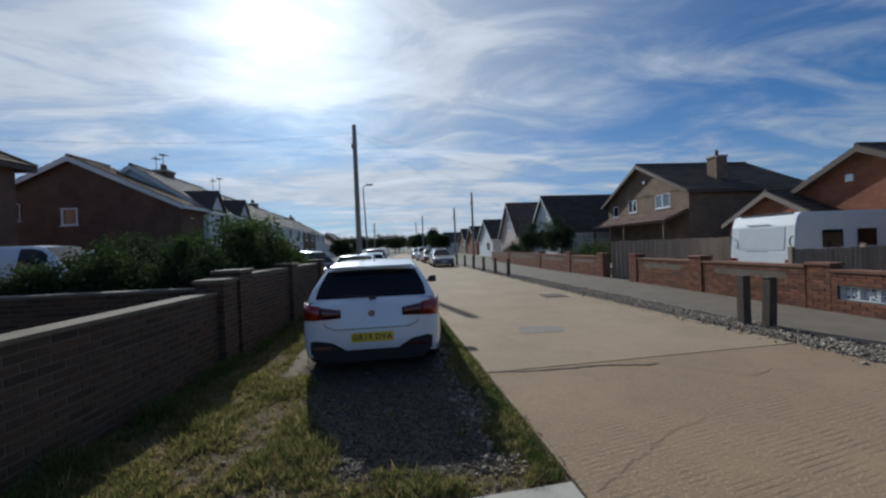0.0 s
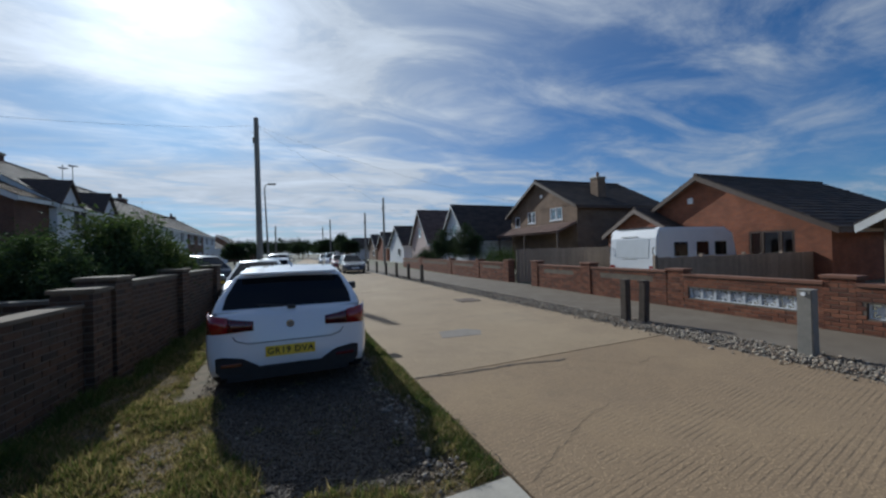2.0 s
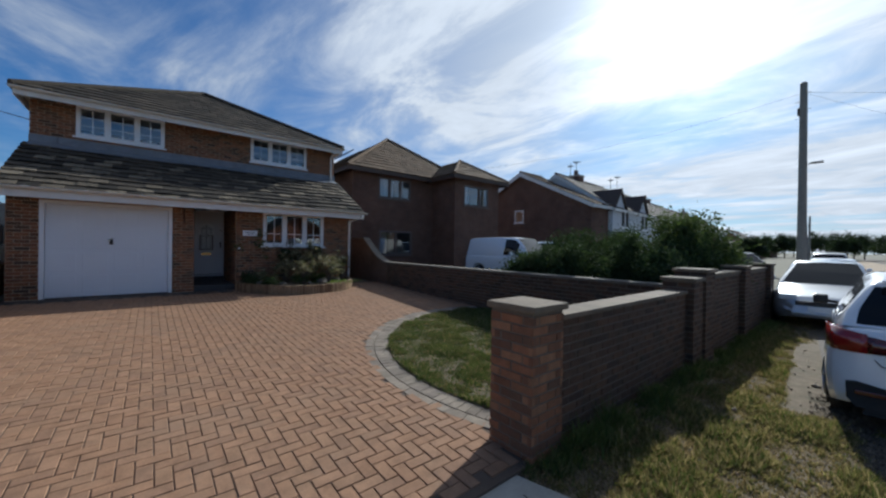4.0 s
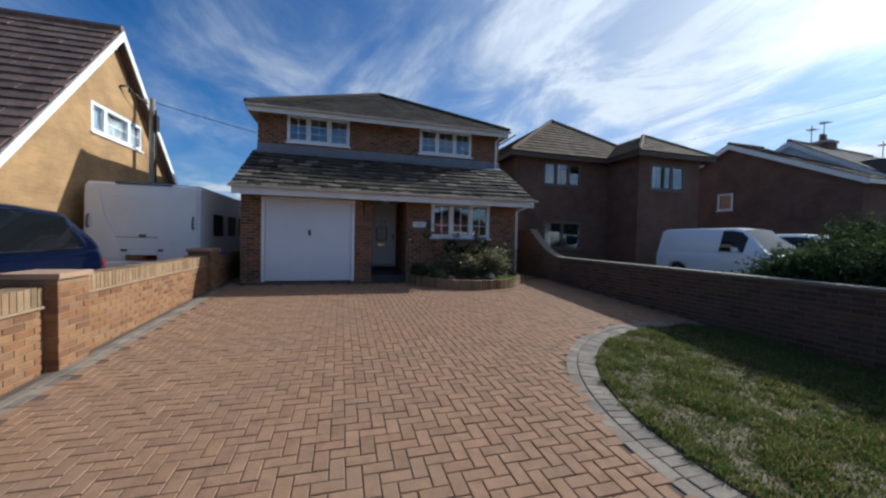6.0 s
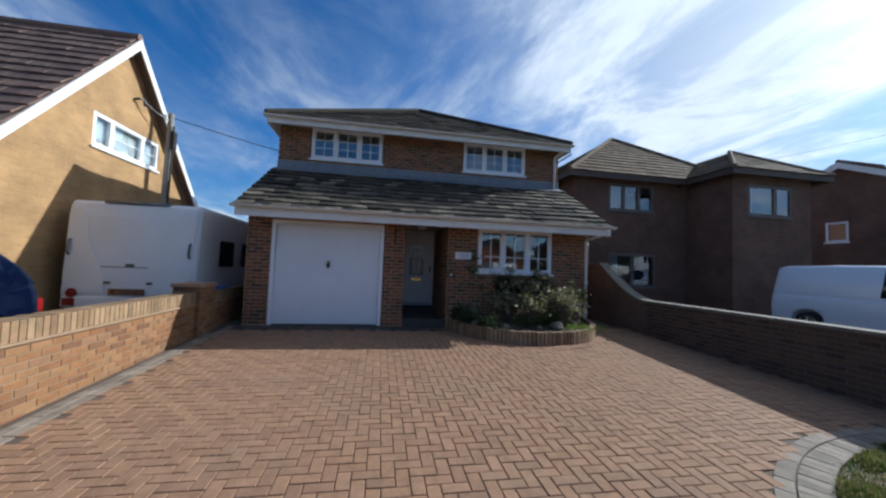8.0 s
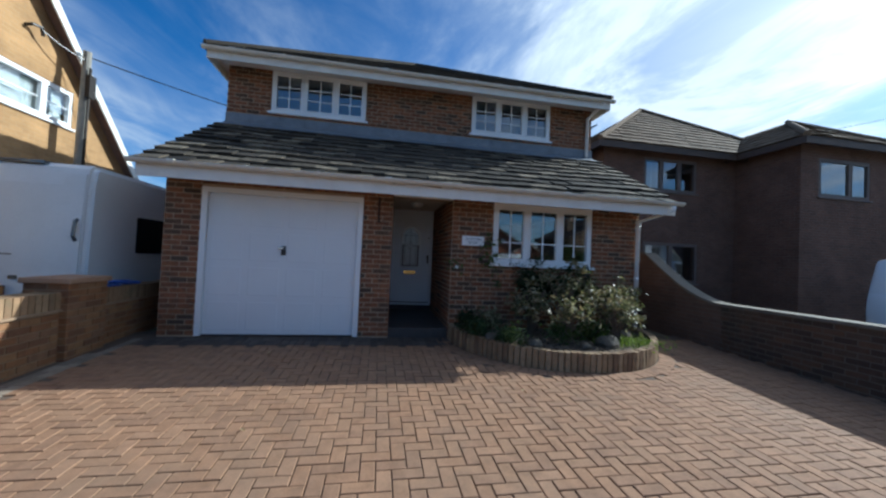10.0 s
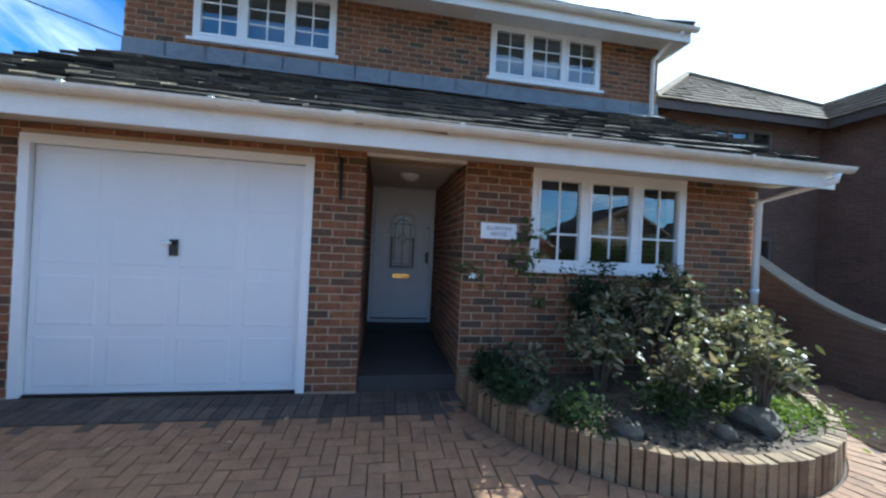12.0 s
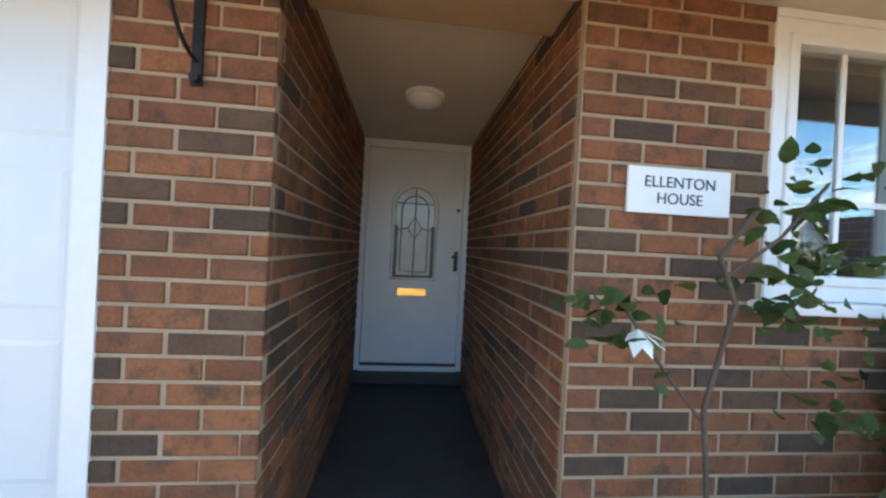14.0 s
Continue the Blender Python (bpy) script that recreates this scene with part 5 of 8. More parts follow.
# terrace of white rendered houses beyond
for k in range(5):
    y0 = 20.6 + k * 7.6
    wall_mat = M_RENDER if k != 3 else M_DARKWALL
    t = gable_house("house", "white rendered terraced house with tiled roof" if k != 3 else "dark brick terraced house with tiled roof", tuple(STREET @ Vector((-12.9, y0, 0.1))), 184.2, 7.4, 7.3, 4.0, 6.4 - 0.08 * k, wall_mat, M_ROOF_DARK, barge=(k == 0), over=0.12, side_windows=[(-1, -2.6, 2.9, 1.4, 1.15, (1, 1)), (-1, -6.2, 2.9, 1.4, 1.15, (1, 1)), (-1, -2.6, 0.7, 1.6, 1.2, (1, 1)), (-1, -6.2, 0.7, 1.6, 1.2, (1, 1))])
    t["group"] = "terrace of houses"
    if k in (0, 2, 4):
        chimney(t, 0.3, -3.4, 5.6, 6.95 - 0.08 * k, 0.8, 2)
    if k == 0:
        # small rendered gablet over the first-floor window
        for yy in (-1.0, -5.0):
            part("gablet", prismed([(-3.72, yy - 0.95, 3.9), (-3.72, yy + 0.95, 3.9), (-3.72, yy, 5.1)], (2.0, 0, 0)), M_RENDER, t)
            for s in (-1, 1):
                part("gablet_roof", prismed([(-3.85, yy + s * 1.1, 3.82), (-3.85, yy, 5.15), (-3.85, yy, 5.28), (-3.85, yy + s * 1.1, 3.95)], (2.4, 0, 0)), M_ROOF_DARK, t)
    if k in (0, 1):
        for dx in (0.0, 0.9):
            bm = rod(bmesh.new(), (0.1 + dx, -3.0 - dx, 6.0), (0.1 + dx, -3.0 - dx, 7.9 + dx * 0.2), 0.02)
            for j in range(4):
                rod(bm, (-0.15 + dx + j * 0.02, -3.2 - dx + j * 0.12, 7.85), (0.35 + dx - j * 0.02, -3.2 - dx + j * 0.12, 7.85), 0.012, 0.012, 5)
            rod(bm, (0.1 + dx, -3.3 - dx, 7.85), (0.1 + dx, -2.6 - dx, 7.85), 0.012, 0.012, 5)
            part("aerial", bm, M_IRON, t, "thin metal television aerial")
for k in range(5):
    y0 = 66 + k * 16
    far = gable_house("house", "distant plain house with tiled roof", tuple(STREET @ Vector((-14.5 + (k % 2) * 2, y0, 0))), 183, 8.0, 12, 2.9, 5.6, M_DARKWALL if k % 2 else M_RENDER, M_ROOF_DARK, over=0.2)

# houses across the road
hC = gable_house("house", "orange-red brick bungalow with a wide low gable", (18.6, 11.8, -0.1), 90, 9.7, 10.0, 2.25, 5.0, M_REDWALL, M_ROOF_DARK, windows=[(-3.75, 1.05, 1.65, 1.12, (1, 1.3, 1))], over=0.35, frame=M_TRIMBROWN, trim=M_TRIMBROWN)
part("box_alarm", boxed((0.35, 0.0, 3.75), (0.62, 0.09, 4.05), 0.03), M_UPVC, hC, "white alarm box")
hCg = gable_house("garage", "brick garage with a small gable roof", (17.6, 14.7, -0.1), 90, 4.4, 5.0, 2.35, 3.65, M_REDWALL, M_ROOF_DARK, over=0.25, trim=M_POSTBROWN)
hCg["category"] = "garage"
hB = gable_house("house", "two-storey tan brick house with steep gable and tiled canopy", (17.5, 24.1, -0.1), 90, 9.0, 8.0, 4.7, 7.05, M_TANWALL, M_ROOF_DARK, windows=[(-2.9, 3.75, 1.5, 1.0, (1, 1)), (0.6, 3.75, 1.1, 1.0, (1, 1)), (3.0, 3.6, 0.8, 0.9, (1,))], over=0.4, trim=M_TRIMBROWN)
chimney(hB, -3.0, -3.3, 4.8, 7.0, 0.75, 1, M_TANWALL)
rf = part("canopy", prismed([(-4.4, 0.02, 3.35), (-4.4, 1.6, 2.7), (-4.4, 1.6, 2.82), (-4.4, 0.02, 3.5)], (8.8, 0, 0)), M_ROOF_BROWN, hB, "brown tiled canopy roof")
tile_rows(rf, slope((4.4, 1.62, 2.82), (-4.4, 1.62, 2.82), (4.4, 0.02, 3.5)), 8.8, 1.74, (0.34, 0.3), 0.03, None, None, M_ROOF_BROWN)
part("box_alarm", boxed((-0.5, 0.0, 5.7), (-0.25, 0.09, 5.95), 0.03), M_UPVC, hB, "white alarm box")
for px in (-4.2, 0.0, 4.2):
    part("canopy_post", boxed((px - 0.06, 1.4, -0.05), (px + 0.06, 1.52, 2.72)), M_TRIMBROWN, hB)
hD = gable_house("house", "brick bungalow with white fascia beside a garden wall", (13.6, 0.4, -0.1), 90, 6.9, 9.0, 2.2, 4.4, M_TANWALL, M_ROOF_DARK, windows=[(-2.2, 0.9, 1.8, 1.2, (1, 1))], over=0.35)
hE = gable_house("house", "bungalow with a pink-rendered gable", (11.9, 40.5, -0.1), 93, 6.4, 9.0, 2.7, 6.4, surface("pink render", (0.52, 0.40, 0.36), (0.60, 0.47, 0.42), 0.85, 2, 30, 0.2), M_ROOF_BROWN, windows=[(-0.6, 3.3, 1.2, 1.1, (1, 1))], over=0.3)
hF = gable_house("house", "bungalow with a white gable and dark roof", (13.4, 33.0, -0.1), 93, 6.4, 9.0, 2.7, 6.1, M_RENDER, M_ROOF_DARK, windows=[(-0.6, 3.2, 1.2, 1.1, (1, 1))], over=0.3)
for k in range(7):
    gable_house("house", "distant bungalow with tiled roof", tuple(STREET @ Vector((15.5 + (k % 3), 52 + k * 13, -0.1))), 93, 8.0, 9.0, 2.6, 5.4 - 0.2 * (k % 2), (M_RENDER, M_REDWALL, M_TANWALL)[k % 3], M_ROOF_DARK, windows=[(-2.5, 0.9, 1.8, 1.2, (1, 1))], over=0.3)

# ---- brick walls and fences across the road ----
M_CAPRED = surface("red brick capping", (0.15, 0.07, 0.045), (0.22, 0.105, 0.065), 0.9, 6, 70, 0.4)
fx = facing(8.75, 0, 0, WEST)  # faces the road; u runs towards +y
fwr = rooted("garden_wall", "red brick front wall with white pierced screen blocks", "wall", (8.85, 3.0, 0))
for a, b in ((-8.0, -2.9), (-2.45, 2.45), (2.85, 5.45)):
    q = wall_with_holes(bmesh.new(), a, b, -0.12, 0.80, 0.2, [(a + 0.12, b - 0.12, 0.28, 0.54)], fx)
    core = part("wall_core", q, M_MORTAR_DARK, fwr)
    lay(core, courses(a, b, -0.05, 0.80, [(a + 0.12, b - 0.12, 0.28, 0.54)]), fx, None, M_RED_J, M_RED_J)
    part("coping", box(bmesh.new(), (a, -0.23, 0.80), (b, 0.03, 0.86), 0.006, fx), M_CAPRED, fwr)
    u = a + 0.13
    n = max(1, int((b - a - 0.26) / 0.29))
    w = (b - a - 0.26) / n
    for k in range(n):
        bm = bmesh.new()
        u0, u1 = u + k * w + 0.004, u + (k + 1) * w - 0.004
        for s, e in (((u0, 0.282), (u1, 0.30)), ((u0, 0.52), (u1, 0.538)), ((u0, 0.30), (u0 + 0.02, 0.52)), ((u1 - 0.02, 0.30), (u1, 0.52))):
            box(bm, (s[0], -0.13, s[1]), (e[0], -0.04, e[1]), 0, fx)
        cu, cv = (u0 + u1) / 2, 0.41
        for ang in range(0, 360, 45):
            r_ = 0.105
            e = (cu + r_ * math.cos(radians(ang)) * 1.1, cv + r_ * math.sin(radians(ang)))
            rod(bm, fx @ Vector((cu, -0.085, cv)), fx @ Vector((e[0], -0.085, e[1])), 0.014, 0.020, 6)
        ringp = [fx @ Vector((cu + 0.06 * math.cos(t_), -0.085, cv + 0.06 * math.sin(t_))) for t_ in np.linspace(0, 2 * math.pi, 11)]
        pipe(bm, ringp, 0.012, 5)
        part("screen_block", bm, M_RENDER, fwr)
for a in (-2.9, 2.45, 5.45):
    pillar(fwr, 8.75, a, 9.02, a + 0.42, -0.05, 0.98, M_RED_J, M_RED_J, None, 0.06, M_CAPRED, M_MORTAR_DARK)
fwr2 = rooted("garden_wall", "red brick front wall with recessed panels and pillars", "wall", (8.85, 9.0, 0))
for a, b in ((5.90, 8.6), (9.05, 11.6), (14.4, 17.2), (17.65, 21.6), (22.1, 29.0), (29.6, 36.0)):
    core = part("wall_core", wall_with_holes(bmesh.new(), a, b, -0.15, 0.86, 0.2, [], fx), M_MORTAR_DARK, fwr2)
    lay(core, courses(a, b, -0.08, 0.86, [(a + 0.4, b - 0.4, 0.60, 0.72)]), fx, None, M_RED_J, M_RED_J)
    part("coping", box(bmesh.new(), (a, -0.23, 0.86), (b, 0.03, 0.92), 0.006, fx), M_CAPRED, fwr2)
for a in (8.62, 11.62, 13.95, 17.22, 21.62, 29.05):
    pillar(fwr2, 8.72, a, 9.05, a + 0.42, -0.08, 1.06, M_RED_J, M_RED_J, None, 0.06, M_CAPRED, M_MORTAR_DARK)
M_FENCE = surface("weathered fence board", (0.23, 0.175, 0.13), (0.34, 0.265, 0.20), 0.85, 8, 60, 0.3, vary=0.15)
fence = rooted("fence", "weathered close-board timber fence between gardens", "fence", (13.5, 6.6, 0))
for k in range(60):
    x0 = 10.5 + k * 0.145
    part("fence_board", boxed((x0, 7.6 - 0.012 - 0.1 * k / 60, -0.05), (x0 + 0.138, 7.6 + 0.012 - 0.1 * k / 60, 1.17 + rng.uniform(-0.015, 0.015))), M_FENCE, fence)
for k in range(5):
    part("fence_post", boxed((10.45 + k * 2.15, 7.63, -0.05), (10.55 + k * 2.15, 7.73, 1.25)), M_FENCE, fence)
fence2 = rooted("fence", "dark slatted timber fence along a driveway", "fence", (11.5, 15.0, 0))
for k in range(40):
    x0 = 9.2 + k * 0.2
    part("fence_board", boxed((x0, 14.0, -0.05), (x0 + 0.185, 14.03, 1.55 + rng.uniform(-0.02, 0.02))), M_FENCE, fence2)

# ---- posts, bollards, poles, wires ----
M_POST = surface("weathered timber post", (0.045, 0.035, 0.027), (0.10, 0.078, 0.06), 0.85, 10, 70, 0.4)
M_POSTGREY = surface("grey sawn timber post", (0.20, 0.19, 0.165), (0.30, 0.28, 0.24), 0.85, 10, 70, 0.4)


def bollard(x, y, tall, w, mat, label, tilt=0.0, top=0.02):
    b_ = rooted("bollard", label, "bollard", (x, y, 0), "timber bollards along the road")
    bm = bmesh.new()
    vs = bmesh.ops.create_cone(bm, cap_ends=True, segments=4, radius1=w * 0.72, radius2=w * 0.68, depth=tall + 0.15, matrix=Matrix.Translation((0, 0, (tall - 0.15) / 2)) @ Matrix.Rotation(radians(45), 4, "Z"))
    bmesh.ops.bevel(bm, geom=bm.edges[:], offset=0.012, segments=2, affect="EDGES")
    bmesh.ops.transform(bm, matrix=pose(x, y, 0, tilt, tilt * 0.6, 3), verts=bm.verts)
    part("post", bm, mat, b_)
    bm = boxed((x - w * 0.5, y - w * 0.5, tall - 0.004), (x + w * 0.5, y + w * 0.5, tall + top), 0.006)
    part("post_top", bm, mat, b_)
    return b_


bollard(6.36, 4.93, 0.86, 0.15, M_POST, "dark weathered timber bollard on gravel")
bollard(6.62, 4.72, 0.84, 0.15, M_POST, "dark timber bollard leaning beside a darker one", 1.5)
bl = bollard(6.66, 2.10, 0.90, 0.17, M_POSTGREY, "grey square timber bollard with white reflector")
part("reflector", rod(bmesh.new(), (6.575, 2.10, 0.86), (6.563, 2.10, 0.86), 0.028, 0.028, 12), M_UPVC, bl, "round white reflector")
for y in (16.2, 18.4, 20.8, 23.4, 26.2, 29.4):
    q = STREET @ Vector((6.45, y, 0))
    bollard(q.x, q.y, 0.85, 0.15, M_POST, "dark weathered timber bollard on gravel")


def pole(x, y, tall, r, label, base=-0.1, lean=0.0, steps=True):
    p = rooted("telegraph_pole", label, "pole", (x, y, base))
    part("pole_shaft", rod(bmesh.new(), (x, y, base), (x + lean, y, tall), r, r * 0.72, 16), M_POSTGREY, p)
    part("pole_cap", rod(bmesh.new(), (x + lean, y, tall), (x + lean, y, tall + 0.06), r * 0.8, r * 0.3, 12), M_IRON, p)
    bm = bmesh.new()
    for k, z in enumerate((tall - 0.5, tall - 0.9, tall - 1.3, tall - 1.7)):
        s = -1 if k % 2 else 1
        rod(bm, (x + lean, y, z), (x + lean + s * (r + 0.09), y, z), 0.011, 0.011, 6)
    part("step_irons", bm, M_IRON, p)
    bm = boxed((x + lean - r * 0.8 - 0.05, y - 0.08, tall - 1.55), (x + lean - r * 0.8 + 0.02, y + 0.08, tall - 1.2), 0.01)
    part("junction_box", bm, M_IRON, p)
    return p


pole(-3.05, 23.4, 9.95, 0.19, "tall grey weathered wooden telegraph pole on the verge", lean=-0.05)
for x_, y_, t_ in ((2.9, 78, 8.6), (-7.2, 74, 7.0), (6.9, 52, 7.3), (8.4, 45, 8.5), (1.7, 98, 8.6)):
    pole(x_, y_, t_, 0.16, "distant wooden telegraph pole beside the road")
lampost = rooted("street_lamp", "slender grey street lamp with a flat lantern", "street lamp", (-3.85, 34.6, 0))
part("lamp_column", rod(bmesh.new(), (-3.85, 34.6, -0.1), (-4.1, 34.6, 7.6), 0.09, 0.05, 12), M_POSTGREY, lampost)
part("lamp_arm", pipe(bmesh.new(), [(-4.1, 34.6, 7.55), (-4.0, 34.6, 7.85), (-3.75, 34.6, 7.95)], 0.04, 8), M_POSTGREY, lampost)
part("lantern", boxed((-3.8, 34.45, 7.9), (-3.15, 34.75, 8.02), 0.03), M_POSTGREY, lampost)
p2 = rooted("telegraph_pole", "rough wooden pole beside a brick gable", "pole", (-14.62, -6.6, 0.3))
part("pole_shaft", rod(bmesh.new(), (-14.60, -6.62, 0.3), (-14.66, -6.62, 5.45), 0.09, 0.07, 12), M_POSTGREY, p2)
bm = pipe(bmesh.new(), [(-14.55, -6.51, 0.8), (-14.61, -6.51, 5.1)], 0.025, 6)
box(bm, (-14.70, -6.54, 4.5), (-14.54, -6.46, 4.95))
part("cable_run", bm, M_IRON, p2, "dark cable strapped to the pole")


def wire(a, b, sag, r=0.012):
    a, b = Vector(a), Vector(b)
    pts = [a.lerp(b, t) - Vector((0, 0, sag * 4 * t * (1 - t))) for t in np.linspace(0, 1, 19)]
    w = rooted("cable", "thin dark overhead telephone cable", "cable", tuple(a))
    part("cable_strand", pipe(bmesh.new(), pts, r, 5), M_BLACK, w)


wire((-14.66, -6.6, 5.25), (-13.9, -6.87, 5.46), 0.05)
wire((-14.66, -6.6, 5.35), (-24.0, 8.0, 6.4), 0.7)
for q in ((-14.5, 10.0, 5.3), (16.0, 24.0, 5.2), (13.0, 41.0, 4.5)):
    wire((-3.1, 23.4, 9.5), q, 0.5, 0.004)

# ---- vehicles ----
M_WHITEPAINT = surface("white car paint", (0.72, 0.74, 0.77), (0.76, 0.78, 0.80), 0.28, 1, 30, 0.0, coat=1.0)
M_BLUEPAINT = surface("dark blue car paint", (0.0015, 0.004, 0.016), (0.002, 0.005, 0.02), 0.10, 1, 30, 0.0, spec=0.4)
M_SILVER = surface("silver car paint", (0.42, 0.44, 0.47), (0.47, 0.49, 0.51), 0.3, 1, 30, 0.0, metal=0.5, coat=1.0)
M_GREYPAINT = surface("dark grey car paint", (0.05, 0.052, 0.058), (0.065, 0.068, 0.074), 0.3, 1, 30, 0.0, coat=1.0)
M_REDPAINT = surface("maroon car paint", (0.16, 0.02, 0.02), (0.2, 0.03, 0.03), 0.3, 1, 30, 0.0, coat=1.0)
# opaque near-black glass: the unlit interior behind is put into the colour
M_DARKGLASS = surface("tinted car glass", (0.006, 0.007, 0.008), (0.009, 0.010, 0.012), 0.04, 1, 30, 0.0, spec=0.35)
M_TYRE = surface("tyre rubber", (0.015, 0.015, 0.015), (0.028, 0.028, 0.028), 0.85, 10, 90, 0.2)
M_ALLOY = surface("alloy wheel", (0.35, 0.36, 0.37), (0.45, 0.46, 0.47), 0.3, 8, 60, 0.05, metal=0.9)
M_TAIL = surface("red tail lamp", (0.20, 0.008, 0.008), (0.28, 0.012, 0.010), 0.12, 6, 60, 0.0, coat=1.0)
M_TAILDARK = surface("smoked tail lamp", (0.06, 0.006, 0.006), (0.10, 0.008, 0.008), 0.12, 6, 60, 0.0, coat=1.0)
M_YELLOW = surface("yellow plate", (0.72, 0.50, 0.03), (0.78, 0.56, 0.05), 0.35, 4, 40, 0.0)
M_LAMPGLASS = surface("clear lamp lens", (0.55, 0.57, 0.6), (0.65, 0.67, 0.7), 0.1, 5, 40, 0.0, coat=1.0)


def ease(table, s):
    return float(np.interp(s, [p[0] for p in table], [p[1] for p in table]))


HATCH = dict(
    top=[(0, 0.86), (0.012, 0.93), (0.03, 0.955), (0.10, 0.945), (0.3, 0.91), (0.62, 0.90), (0.70, 0.885), (0.86, 0.78), (0.955, 0.66), (0.985, 0.58), (1, 0.50)],
    half=[(0, 0.74), (0.006, 0.86), (0.02, 0.93), (0.05, 0.975), (0.12, 1.0), (0.25, 0.985), (0.5, 0.98), (0.78, 1.0), (0.9, 0.96), (0.96, 0.86), (0.99, 0.70), (1, 0.6)],
    low=[(0, 0.30), (0.02, 0.25), (0.08, 0.20), (0.9, 0.20), (0.97, 0.22), (1, 0.28)],
    roof=[(0.020, 0.955), (0.055, 1.14), (0.092, 1.325), (0.10, 1.36), (0.17, 1.40), (0.32, 1.425), (0.46, 1.415), (0.515, 1.385), (0.60, 1.15), (0.69, 0.89)],
    rear=(0.024, 0.090), screen=(0.515, 0.685), side=[(0.135, 0.245), (0.262, 0.395), (0.412, 0.60)], wheels=(0.17, 0.79))
SUV = dict(HATCH, top=[(0, 0.95), (0.012, 1.04), (0.03, 1.07), (0.3, 1.04), (0.66, 1.04), (0.72, 1.02), (0.88, 0.95), (0.96, 0.85), (1, 0.65)],
    roof=[(0.020, 1.06), (0.05, 1.25), (0.11, 1.56), (0.14, 1.60), (0.3, 1.65), (0.46, 1.65), (0.54, 1.60), (0.63, 1.32), (0.71, 1.03)], screen=(0.54, 0.70), rear=(0.024, 0.11), side=[(0.13, 0.268), (0.268, 0.428), (0.428, 0.62)])
VAN = dict(HATCH, top=[(0, 1.0), (0.01, 1.08), (0.7, 1.08), (0.76, 1.08), (0.88, 0.98), (0.965, 0.86), (1, 0.6)],
    half=[(0, 0.92), (0.01, 0.98), (0.03, 1.0), (0.85, 1.0), (0.95, 0.93), (0.99, 0.78), (1, 0.7)],
    roof=[(0.0, 1.07), (0.004, 1.60), (0.012, 1.76), (0.05, 1.80), (0.3, 1.82), (0.56, 1.81), (0.62, 1.76), (0.70, 1.45), (0.80, 1.06)],
    rear=(2, 2), screen=(0.62, 0.795), side=[(0.50, 0.66)], wheels=(0.20, 0.81))


